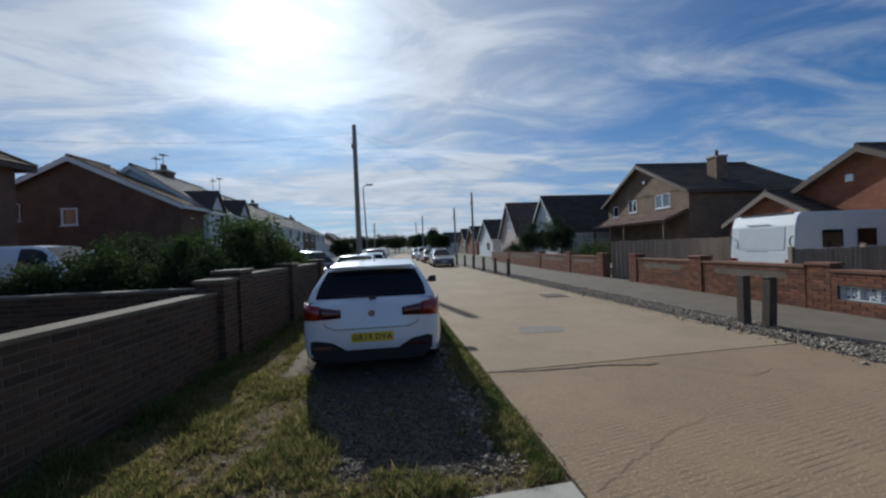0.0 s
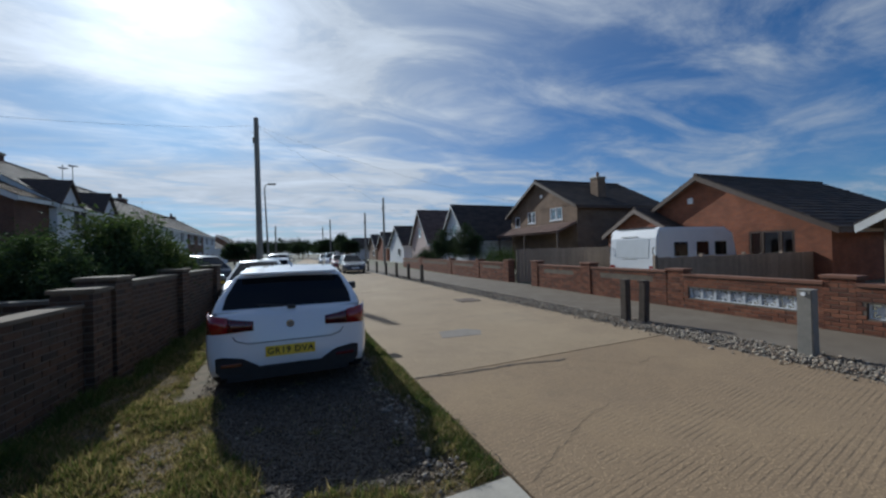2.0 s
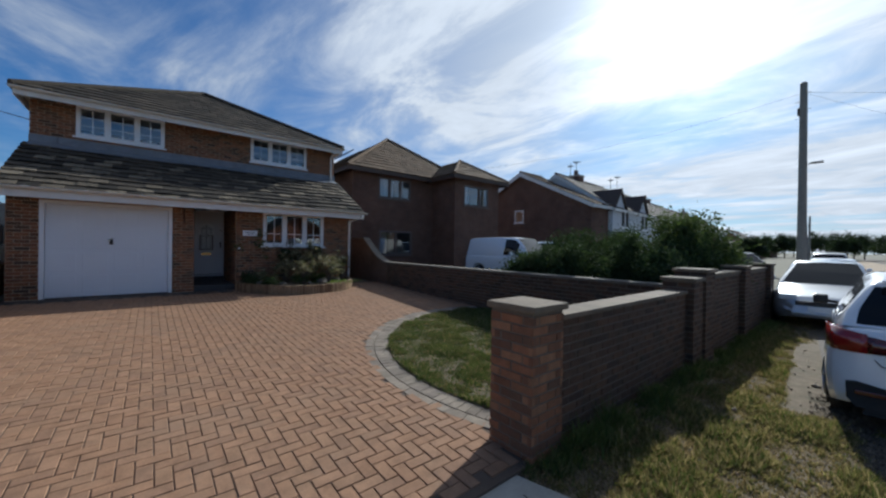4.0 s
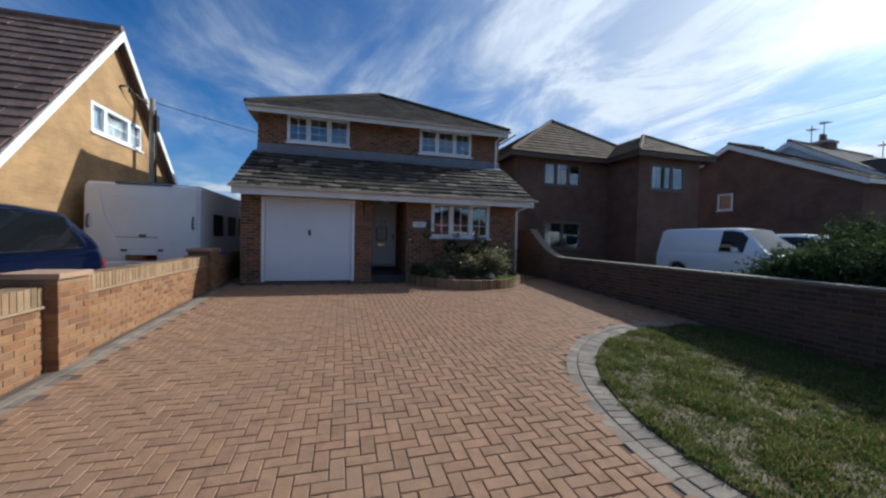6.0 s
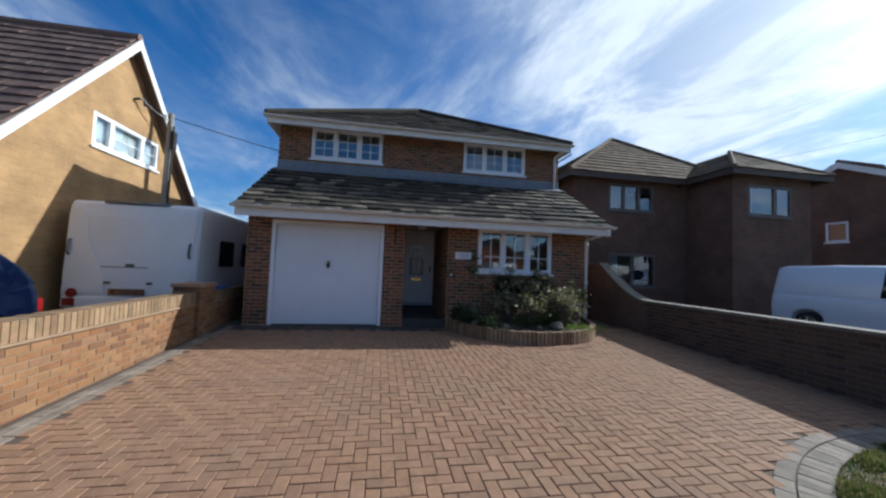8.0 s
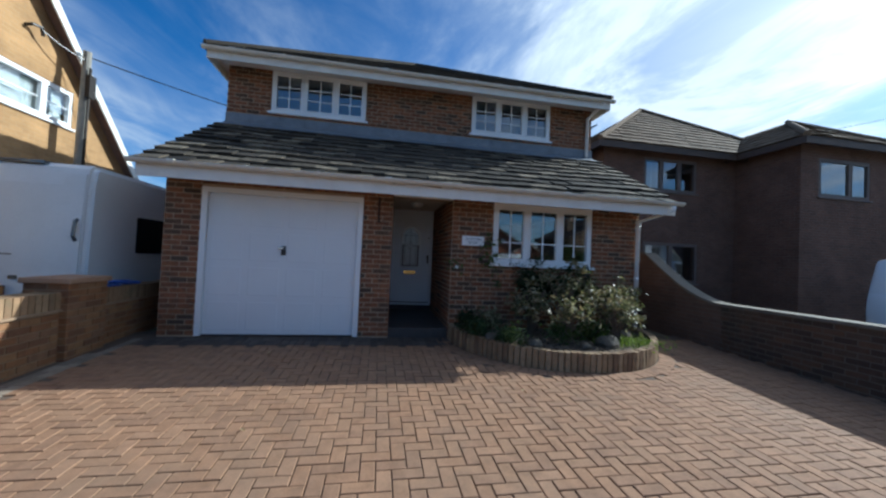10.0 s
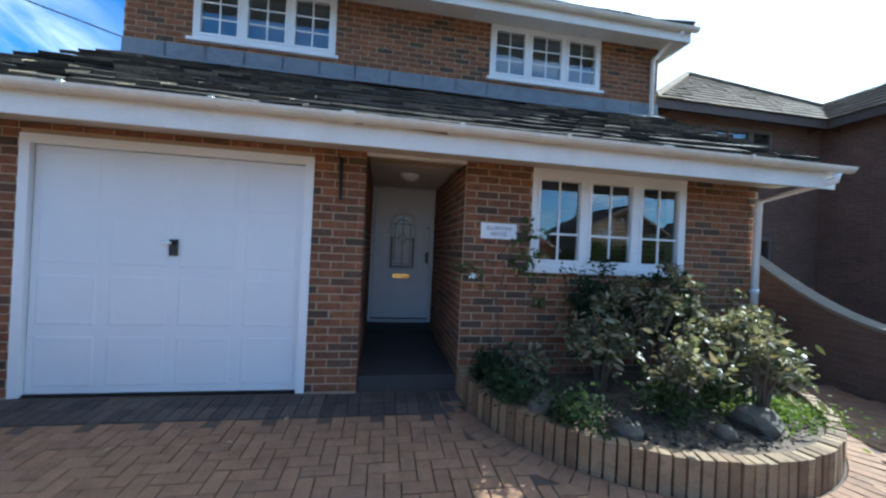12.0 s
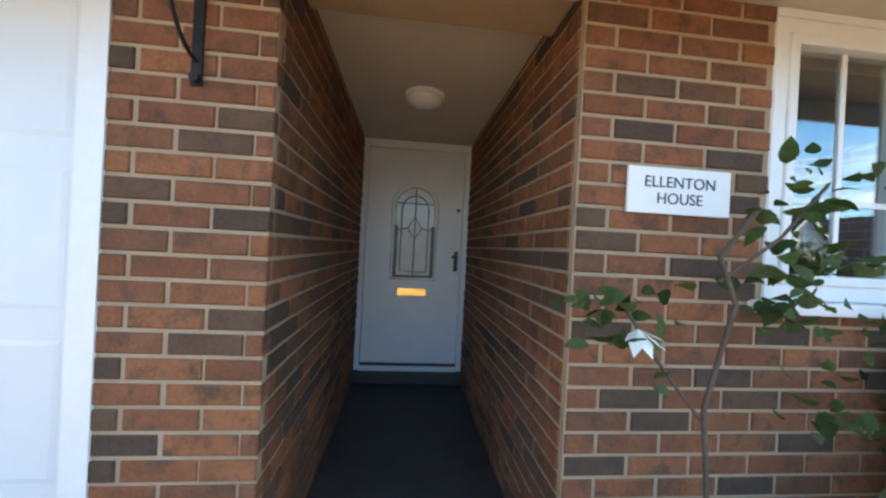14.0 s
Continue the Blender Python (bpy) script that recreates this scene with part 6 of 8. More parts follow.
def car(name, label, place, yaw, length, width, shape, paint, category="car", group="", scale_z=1.0, wheel_r=0.32, plate_text="", detail=False):
    """A road vehicle, rear at the origin, nose towards local +y."""
    v = thing(name, label, category, place, yaw, group)
    W = width / 2
    wheels = [s * length for s in shape["wheels"]]
    extra = [p[0] for t in ("top", "half", "roof") for p in shape[t]] + [s for pair in shape["side"] for s in pair] + list(shape["rear"]) + list(shape["screen"])
    ss = sorted({round(s, 4) for s in [*np.linspace(0, 1, 46), *extra] if 0 <= s <= 1} | {round((w + d) / length, 4) for w in wheels for d in np.linspace(-wheel_r - 0.06, wheel_r + 0.06, 15)})
    # lower body
    bm, rings = bmesh.new(), []
    for s in ss:
        y, w, zt, zb = s * length, W * ease(shape["half"], s), ease(shape["top"], s) * scale_z, ease(shape["low"], s)
        za = zb
        for wy in wheels:
            d = abs(y - wy)
            if d < wheel_r + 0.06:
                za = max(za, wheel_r + math.sqrt(max((wheel_r + 0.06) ** 2 - d * d, 0)))
        hgt = zt - zb
        side = [(0.70, zb), (0.705, za), (0.965, za), (0.985, max(za + 0.008, zb + 0.10)), (1.0, max(za + 0.014, zb + 0.38 * hgt)), (0.998, max(za + 0.02, zb + 0.60 * hgt)), (0.975, max(za + 0.03, zt - 0.14)), (0.955, max(za + 0.035, zt - 0.09)), (0.915, zt - 0.02), (0.87, zt), (0.45, zt + 0.018), (0, zt + 0.024)]
        half = [(w * a, y, b) for a, b in side]
        ring = [(0, y, zb)] + half + [(-a, b, c) for a, b, c in half[-2::-1]]
        rings.append([bm.verts.new(p) for p in ring])
    for a, b in zip(rings, rings[1:]):
        for k in range(len(a)):
            bm.faces.new((a[k], a[(k + 1) % len(a)], b[(k + 1) % len(b)], b[k]))
    bm.faces.new(rings[0])
    bm.faces.new(rings[-1][::-1])
    bmesh.ops.recalc_face_normals(bm, faces=bm.faces)
    part("body", bm, paint, v, "", True)
    # cabin, split into roof and glass
    zone = {"roof": bmesh.new(), "rear_window": bmesh.new(), "windscreen": bmesh.new()}
    glassy = [bmesh.new() for _ in range(2 * len(shape["side"]))]
    rs, r0 = [], shape["roof"]
    for s in [s for s in ss if r0[0][0] <= s <= r0[-1][0]]:
        y, zr, zt = s * length, ease(r0, s) * scale_z, ease(shape["top"], s) * scale_z
        w = W * ease(shape["half"], s)
        zr = max(zr, zt + 0.004)
        f = min(1.0, (zr - zt) / (0.44 * scale_z))
        wb = w * 0.925
        wt = wb - (wb - W * 0.66) * f ** 1.1
        zz = [zt - 0.04, zt + 0.012 + 0.0 * f, zr - 0.085 * f, zr - 0.03 * f, zr - 0.004 * f, zr + 0.012 * f]
        xx = [wb + 0.004, wb, wt + 0.045 * f, wt, wt - 0.05 - 0.03 * (1 - f), 0]
        rs.append((s, [(x, y, z) for x, z in zip(xx, zz)]))
    for (s0, a), (s1, b) in zip(rs, rs[1:]):
        mid_s = (s0 + s1) / 2
        for sgn in (1, -1):
            for k in range(5):
                target = zone["roof"]
                if k == 1:
                    for i, (p, q) in enumerate(shape["side"]):
                        if p <= mid_s <= q:
                            target = glassy[2 * i + (sgn < 0)]
                elif k == 4:
                    if shape["rear"][0] <= mid_s <= shape["rear"][1]:
                        target = zone["rear_window"]
                    elif shape["screen"][0] <= mid_s <= shape["screen"][1]:
                        target = zone["windscreen"]
                quad = [Vector((sgn * p[0], p[1], p[2])) for p in (a[k], a[k + 1], b[k + 1], b[k])]
                vs = [target.verts.new(p) for p in (quad if sgn < 0 else quad[::-1])]
                target.faces.new(vs)
    for nm, b_ in zone.items():
        bmesh.ops.remove_doubles(b_, verts=b_.verts, dist=0.0008)
        if b_.faces:
            bmesh.ops.recalc_face_normals(b_, faces=b_.faces)
            part(nm, b_, paint if nm == "roof" else M_DARKGLASS, v, "" if nm == "roof" else "glass coloured dark for the unlit cabin", True)
    for b_ in glassy:
        bmesh.ops.remove_doubles(b_, verts=b_.verts, dist=0.0008)
        bmesh.ops.recalc_face_normals(b_, faces=b_.faces)
        part("side_window", b_, M_DARKGLASS, v, "glass coloured dark for the unlit cabin", True)
    # wheels
    for wy in wheels:
        for sgn in (-1, 1):
            x1, x0 = sgn * (W - 0.02), sgn * (W - 0.22)
            bm = rod(bmesh.new(), (x0, wy, wheel_r), (x1, wy, wheel_r), wheel_r, wheel_r, 28)
            bmesh.ops.bevel(bm, geom=[e for e in bm.edges if len(e.link_faces) == 2 and e.calc_face_angle(0) > 1.2], offset=0.03, segments=3, affect="EDGES")
            wh = part("wheel", bm, M_TYRE, v, "black tyre", True)
            bm = rod(bmesh.new(), (x1 - sgn * 0.02, wy, wheel_r), (x1 + sgn * 0.004, wy, wheel_r), wheel_r * 0.66, wheel_r * 0.64, 24)
            part("rim", bm, M_BLACK, wh)
            bm = bmesh.new()
            for a in range(5):
                an = a * 2 * math.pi / 5
                e = Vector((x1 + sgn * 0.006, wy + math.sin(an) * wheel_r * 0.6, wheel_r + math.cos(an) * wheel_r * 0.6))
                rod(bm, (x1 + sgn * 0.01, wy, wheel_r), e, 0.035, 0.022, 6)
            pipe(bm, [(x1 + sgn * 0.004, wy + math.sin(t_) * wheel_r * 0.64, wheel_r + math.cos(t_) * wheel_r * 0.64) for t_ in np.linspace(0, 2 * math.pi, 19)], 0.014, 5)
            part("spokes", bm, M_ALLOY, wh, "silver spokes")
    for sgn in (-1, 1):
        bm = bmesh.new()
        yq, zq = shape["side"][-1][1] * length - 0.12, ease(shape["top"], 0.58) * scale_z + 0.07
        box(bm, (sgn * (W + 0.02), yq - 0.06, zq - 0.055), (sgn * (W + 0.17), yq + 0.05, zq + 0.075), 0.03)
        rod(bm, (sgn * (W - 0.08), yq, zq - 0.03), (sgn * (W + 0.06), yq, zq - 0.01), 0.02)
        part("door_mirror", bm, M_BLACK if detail else paint, v)
    zt0 = ease(shape["top"], 0.0) * scale_z

    def skin(u, z, s0=0.0):
        """How far along y the tail lies at a share u of the half width."""
        return 0.0 if abs(u) < 0.74 else float(np.interp(abs(u), [p[1] for p in shape["half"][:5]], [p[0] for p in shape["half"][:5]])) * length

    if detail:
        for sgn in (-1, 1):
            # lamp that wraps from the tailgate round the corner
            for lo, hi, mat, dz in ((0.42, 0.70, M_TAILDARK, 0.0), (0.70, 0.985, M_TAIL, 0.012)):
                bm = bmesh.new()
                us = np.linspace(lo, hi, 7)
                up_, dn = [], []
                for u in us:
                    f = (u - 0.42) / 0.56
                    zl, zh = 0.745 - 0.02 * f, 0.845 + 0.085 * f + dz
                    y = skin(u, 0) - 0.016 + 0.012 * abs(f - 0.5)
                    up_.append(bm.verts.new((sgn * u * W, y + 0.03 * f, zh)))
                    dn.append(bm.verts.new((sgn * u * W, y, zl)))
                bk_u = [bm.verts.new(q.co + Vector((0, 0.08, 0))) for q in up_]
                bk_d = [bm.verts.new(q.co + Vector((0, 0.08, 0))) for q in dn]
                for k in range(6):
                    bm.faces.new((dn[k], dn[k + 1], up_[k + 1], up_[k]))
                    bm.faces.new((up_[k], up_[k + 1], bk_u[k + 1], bk_u[k]))
                    bm.faces.new((dn[k + 1], dn[k], bk_d[k], bk_d[k + 1]))
                bm.faces.new((dn[0], up_[0], bk_u[0], bk_d[0]))
                bm.faces.new((up_[-1], dn[-1], bk_d[-1], bk_u[-1]))
                bmesh.ops.recalc_face_normals(bm, faces=bm.faces)
                part("tail_lamp", bm, mat, v, "red tail lamp" if mat == M_TAIL else "smoked red tail lamp", True)
        # bumper moulding, dark lower valance, plate, badge, wiper, shelf line
        for sgn in (-1, 1):
            prism(bm := bmesh.new(), [(sgn * 0.70, -0.018, 0.25), (sgn * 0.76, -0.006, 0.32), (sgn * 0.765, -0.004, 0.46), (sgn * 0.70, -0.016, 0.475), (sgn * 0.50, -0.018, 0.44), (sgn * 0.34, -0.018, 0.345), (sgn * 0.40, -0.018, 0.24)], (0, 0.06, 0))
            part("bumper_inlet", bm, M_TYRE, v, "black bumper inlet")
            part("rear_reflector", boxed((sgn * 0.50, -0.026, 0.36), (sgn * 0.71, 0.02, 0.40), 0.006), M_TAILDARK, v, "dark red reflector")
        part("valance", prismed([(-0.66, -0.010, 0.19), (0.66, -0.010, 0.19), (0.62, -0.014, 0.335), (-0.62, -0.014, 0.335)], (0, 0.10, 0)), M_TYRE, v, "black lower valance")
        part("number_plate", boxed((-0.265, -0.028, 0.435), (0.265, -0.012, 0.55), 0.004), M_YELLOW, v, "yellow rear number plate")
        cu = bpy.data.curves.new("plate_text", "FONT")
        cu.body, cu.size, cu.align_x, cu.align_y, cu.extrude, cu.space_character = plate_text, 0.098, "CENTER", "CENTER", 0.0006, 1.12
        cu.offset, cu.resolution_u = 0.002, 4
        me = bpy.data.meshes.new_from_object(bpy.data.objects.new("plate_text", cu))
        me.transform(pose(0, -0.0295, 0.4925, 90, 0, 0))
        mesh_part("plate_text", me, M_BLACK, v, "black registration letters")
        bm = rod(bmesh.new(), (0, -0.012, 0.79), (0, 0.03, 0.795), 0.043, 0.043, 24)
        part("badge", bm, M_CHROME, v, "round chrome badge")
        part("badge_face", rod(bmesh.new(), (0, -0.015, 0.79), (0, -0.0115, 0.79), 0.034, 0.034, 24), M_GREYPAINT, v)
        crease = [(-0.62, 0.012, 0.72), (-0.56, -0.008, 0.64), (-0.45, -0.012, 0.60), (0.45, -0.012, 0.60), (0.56, -0.008, 0.64), (0.62, 0.012, 0.72)]
        part("tailgate_seam", pipe(bmesh.new(), crease, 0.005, 5), M_BLACK, v)
        bm = pipe(bmesh.new(), [(0.02, 0.055, 0.985), (-0.16, 0.075, 1.005), (-0.36, 0.095, 1.02)], 0.009, 6)
        box(bm, (-0.03, 0.03, 0.955), (0.06, 0.075, 1.0), 0.012)
        part("rear_wiper", bm, M_BLACK, v)
        part("spoiler", prismed([(-0.55, 0.30, 1.355), (0.55, 0.30, 1.355), (0.52, 0.62, 1.405), (-0.52, 0.62, 1.405)], (0, 0, 0.022)), paint, v)
        bm = prismed([(-0.012, 0.86, 1.415), (-0.012, 1.06, 1.425), (-0.012, 0.88, 1.475)], (0.024, 0, 0))
        part("roof_fin", bm, paint, v)
        for sgn in (-1, 1):
            bm = rod(bmesh.new(), (sgn * 0.55 - 0.0, -0.01, 0.275), (sgn * 0.55, 0.12, 0.275), 0.04, 0.04, 14)
            part("exhaust_pipe", bm, M_IRON, v) if sgn < 0 else bm.free()
    else:
        for sgn in (-1, 1):
            z = zt0 - 0.18
            part("tail_lamp", boxed((sgn * W * 0.66, -0.012, z - 0.07), (sgn * W * 0.90, 0.10, z + 0.09), 0.015), M_TAIL, v, "red tail lamp")
            part("headlamp", boxed((sgn * W * 0.50, length - 0.20, 0.60 * scale_z), (sgn * W * 0.84, length - 0.085, 0.72 * scale_z), 0.02), M_LAMPGLASS, v, "clear headlamp")
        part("number_plate", boxed((-0.26, -0.02, 0.50), (0.26, -0.003, 0.61)), M_YELLOW, v, "yellow rear number plate")
        part("front_plate", boxed((-0.26, length - 0.005, 0.38), (0.26, length + 0.012, 0.49)), M_UPVC, v, "white front number plate")
        part("grille", boxed((-0.45, length - 0.03, 0.50), (0.45, length + 0.006, 0.60), 0.01), M_BLACK, v)
    return v


car("hatchback_car", "white five-door hatchback parked on the gravel verge", (-0.06, 3.62, 0.0), 2.2, 4.32, 1.83, HATCH, M_WHITEPAINT, plate_text="GR19 DVA", detail=True)
q = STREET @ Vector((-0.62, 13.6, 0))
car("parked_car", "silver hatchback parked nose to nose on the verge", (q.x, q.y, 0), 184.0, 4.1, 1.72, HATCH, M_SILVER, group="cars parked along the road")
q = STREET @ Vector((-2.3, 15.5, 0))
car("parked_car", "dark grey estate car parked half on a drive", (q.x, q.y, 0), 60.0, 4.3, 1.75, SUV, M_GREYPAINT, group="cars parked along the road")
q = STREET @ Vector((-0.4, 18.0, 0))
car("parked_car", "pale car parked on the verge", (q.x, q.y, 0), 3.0, 4.2, 1.75, HATCH, M_WHITEPAINT, group="cars parked along the road")
for k, (x_, y_, sh, pm_) in enumerate(((-0.4, 26.0, SUV, M_GREYPAINT), (-0.3, 33.5, HATCH, M_SILVER), (5.0, 26.5, HATCH, M_GREYPAINT), (5.1, 34.5, HATCH, M_REDPAINT), (5.1, 42.0, SUV, M_WHITEPAINT), (5.1, 50.0, HATCH, M_SILVER), (-0.3, 47, SUV, M_WHITEPAINT))):
    q = STREET @ Vector((x_, y_ + (4.2 if x_ > 3 else 0), 0))
    nm = {"silver car paint": "silver", "dark grey car paint": "dark grey", "maroon car paint": "maroon", "white car paint": "white"}[pm_.name]
    car("parked_car", nm + " car parked beside the road", (q.x, q.y, 0), 183.0 if x_ > 3 else 3.0, 4.2, 1.75, sh, pm_, group="cars parked along the road")
car("van", "white panel van parked nose to the road", (-12.15, 10.2, 0.30), -90, 4.25, 1.75, VAN, M_WHITEPAINT, "van", wheel_r=0.31, scale_z=0.97)
car("parked_car", "white car parked beside a van", (-11.8, 13.0, 0.30), -90, 4.3, 1.78, SUV, M_WHITEPAINT)
blue = car("suv_car", "dark blue sport utility car with chrome window line", (-9.42, -5.88, 0.24), -90, 4.5, 1.84, SUV, M_BLUEPAINT, wheel_r=0.35)
for sgn in (-1, 1):
    bm = bmesh.new()
    pts = [(sgn * 0.885, s * 4.5, ease(SUV["top"], s) + 0.012) for s in np.linspace(0.14, 0.62, 14)]
    pipe(bm, pts, 0.009, 5)
    top = [(sgn * (0.66 + 0.2 * (1 - min(1, (ease(SUV["roof"], s) - 1.05) / 0.56))), s * 4.5, ease(SUV["roof"], s) - 0.07) for s in np.linspace(0.13, 0.60, 14)]
    part("window_trim", bm, M_CHROME, blue, "chrome window trim")
    part("roof_trim", pipe(bmesh.new(), top, 0.006, 5), M_CHROME, blue, "chrome roof trim")


def caravan(place, yaw, length, width, tall, label, floor=0.42, raked=False):
    c_ = thing("caravan", label, "caravan", place, yaw)
    end = [(0.02, floor + 0.75), (0.10, tall - 0.42), (0.20, tall - 0.10), (0.34, tall)] if raked else [(0.015, floor + 0.75), (0.05, tall - 0.30), (0.09, tall - 0.06), (0.16, tall)]
    prof = [(0.10, floor), (0.0, floor + 0.25), *end, (length - 0.8, tall), (length - 0.3, tall - 0.25), (length - 0.05, floor + 0.8), (length, floor + 0.3), (length - 0.1, floor)]
    bm = prismed([(-width / 2, a, b) for a, b in prof], (width, 0, 0))
    bmesh.ops.bevel(bm, geom=[e for e in bm.edges if abs(e.verts[0].co.x) == abs(e.verts[1].co.x) and e.verts[0].co.x == e.verts[1].co.x], offset=0.06, segments=3, affect="EDGES")
    part("body", bm, M_VANWHITE, c_, "", False)
    bm = boxed((-width / 2 + 0.02, 0.15, floor - 0.14), (width / 2 - 0.02, length - 0.2, floor - 0.002))
    part("skirt", bm, M_RENDER, c_)
    part("roof_rail", boxed((-width / 2 + 0.3, 0.24, tall - 0.03), (width / 2 - 0.3, 0.36, tall + 0.02), 0.01), M_GREYPAINT, c_, "dark roof edge trim")
    for z in (tall - 0.36, floor + 0.78):
        part("body_crease", boxed((-0.55, 0.0 + (0.07 if z > 1.5 else 0.012), z), (0.30, 0.10, z + 0.022), 0.006), M_POSTGREY, c_, "faint grey lettering band")
    # tail panel with raised wings that run down to the lamps
    for sgn in () if raked else (-1, 1):
        wing = [(sgn * (width / 2 - 0.07), 0.072, tall - 0.14), (sgn * (width / 2 - 0.30), 0.072, tall - 0.14), (sgn * (width / 2 - 0.42), 0.035, floor + 1.25), (sgn * (width / 2 - 0.72), 0.008, floor + 0.62), (sgn * (width / 2 - 0.72), 0.0, floor + 0.30), (sgn * (width / 2 - 0.07), 0.0, floor + 0.30), (sgn * (width / 2 - 0.07), 0.03, floor + 1.2)]
        part("tail_wing", prismed([(a, b - 0.022, c) for a, b, c in wing], (0, 0.04, 0)), M_VANWHITE, c_, "moulded white corner wing")
        part("lower_grille", boxed((sgn * 0.30, -0.012, floor + 0.47), (sgn * 0.72, 0.02, floor + 0.52), 0.008), M_GREYPAINT, c_, "dark moulded slot")
        part("lamp_lens", rod(bmesh.new(), (sgn * (width / 2 - 0.24), -0.05, floor + 0.30), (sgn * (width / 2 - 0.24), -0.01, floor + 0.30), 0.085, 0.085, 18), M_TAIL, c_, "round red lamp")
    if not raked:
        part("tail_badge", boxed((-0.07, -0.012, floor + 0.80), (0.07, 0.02, floor + 0.86), 0.01), M_GREYPAINT, c_, "small grey badge")
        part("tail_plate", boxed((-0.30, -0.05, floor + 0.27), (0.30, -0.028, floor + 0.39), 0.004), M_TAILDARK, c_, "dark plate panel")
        part("roof_spoiler", boxed((-0.55, 0.07, tall - 0.035), (0.55, 0.20, tall + 0.018), 0.012), M_GREYPAINT, c_, "dark roof spoiler")
    part("rear_bumper", boxed((-width / 2 + 0.06, -0.03, floor + 0.02), (width / 2 - 0.06, 0.12, floor + 0.24), 0.04), M_UPVC, c_)
    for sgn in (-1, 1):
        part("tail_lamp", boxed((sgn * (width / 2 - 0.30), -0.045, floor + 0.06), (sgn * (width / 2 - 0.10), -0.02, floor + 0.20), 0.012), M_TAIL, c_, "red tail lamp")
        part("tail_lamp", boxed((sgn * (width / 2 - 0.34), -0.005, floor + 0.42), (sgn * (width / 2 - 0.04), 0.03, floor + 0.52), 0.012), M_TAIL, c_, "red tail lamp")
        bm = bmesh.new()
        pipe(bm, [(sgn * (width / 2 - 0.12), -0.0, floor + 1.0), (sgn * (width / 2 - 0.12), -0.045, floor + 1.06), (sgn * (width / 2 - 0.12), -0.02, floor + 1.26), (sgn * (width / 2 - 0.12), 0.05, floor + 1.30)], 0.022, 7)
        part("grab_handle", bm, M_GREYPAINT, c_, "dark grab handle")
        for a, b in ((1.0, 1.75), (2.3, 3.0), (3.4, 4.1)):
            x_ = sgn * (width / 2)
            part("side_window", boxed((x_ - 0.01, a, tall - 1.20), (x_ + 0.012, b, tall - 0.62), 0.03), M_DARKGLASS, c_, "dark acrylic window")
    bm = rod(bmesh.new(), (-width / 2 + 0.03, length * 0.52, 0.32), (width / 2 - 0.03, length * 0.52, 0.32), 0.32, 0.32, 22)
    part("wheels", bm, M_TYRE, c_)
    return c_


M_VANWHITE = surface("caravan gelcoat", (0.66, 0.68, 0.70), (0.74, 0.75, 0.76), 0.35, 1.5, 30, 0.03, stain=(0.2, (0.55, 0.55, 0.52), 1.2))
caravan((-11.90, -5.64, 0.22), 90, 6.6, 2.26, 2.46, "white touring caravan parked tail outwards beside a gable", 0.42)
c2 = caravan((13.0, 10.95, -0.15), -90, 4.9, 2.45, 2.45, "white touring caravan on a front drive", 0.35, True)
part("front_window", prismed([(-0.85, 0.015, 1.2), (-0.85, 0.085, 1.98), (-0.85, 0.11, 1.98), (-0.85, 0.05, 1.2)], (1.7, 0, 0)), surface("pale blind window", (0.55, 0.57, 0.58), (0.62, 0.64, 0.65), 0.2, 3, 30, 0.0), c2, "wide window with pale blinds")
gas = rooted("water_hose", "coiled blue hose lying on a low brick wall", "hose", (-11.9, -4.16, 1.05))
bm = bmesh.new()
for k in range(3):
    pipe(bm, [(-11.85 - 0.2 * k + 0.14 * math.cos(t_), -4.16 + 0.09 * math.sin(t_), 1.075 + 0.03 * (k % 2)) for t_ in np.linspace(0, 2 * math.pi, 15)], 0.018, 6)
part("hose_coil", bm, surface("blue hose", (0.02, 0.06, 0.28), (0.03, 0.08, 0.34), 0.4, 10, 60, 0.1), gas)


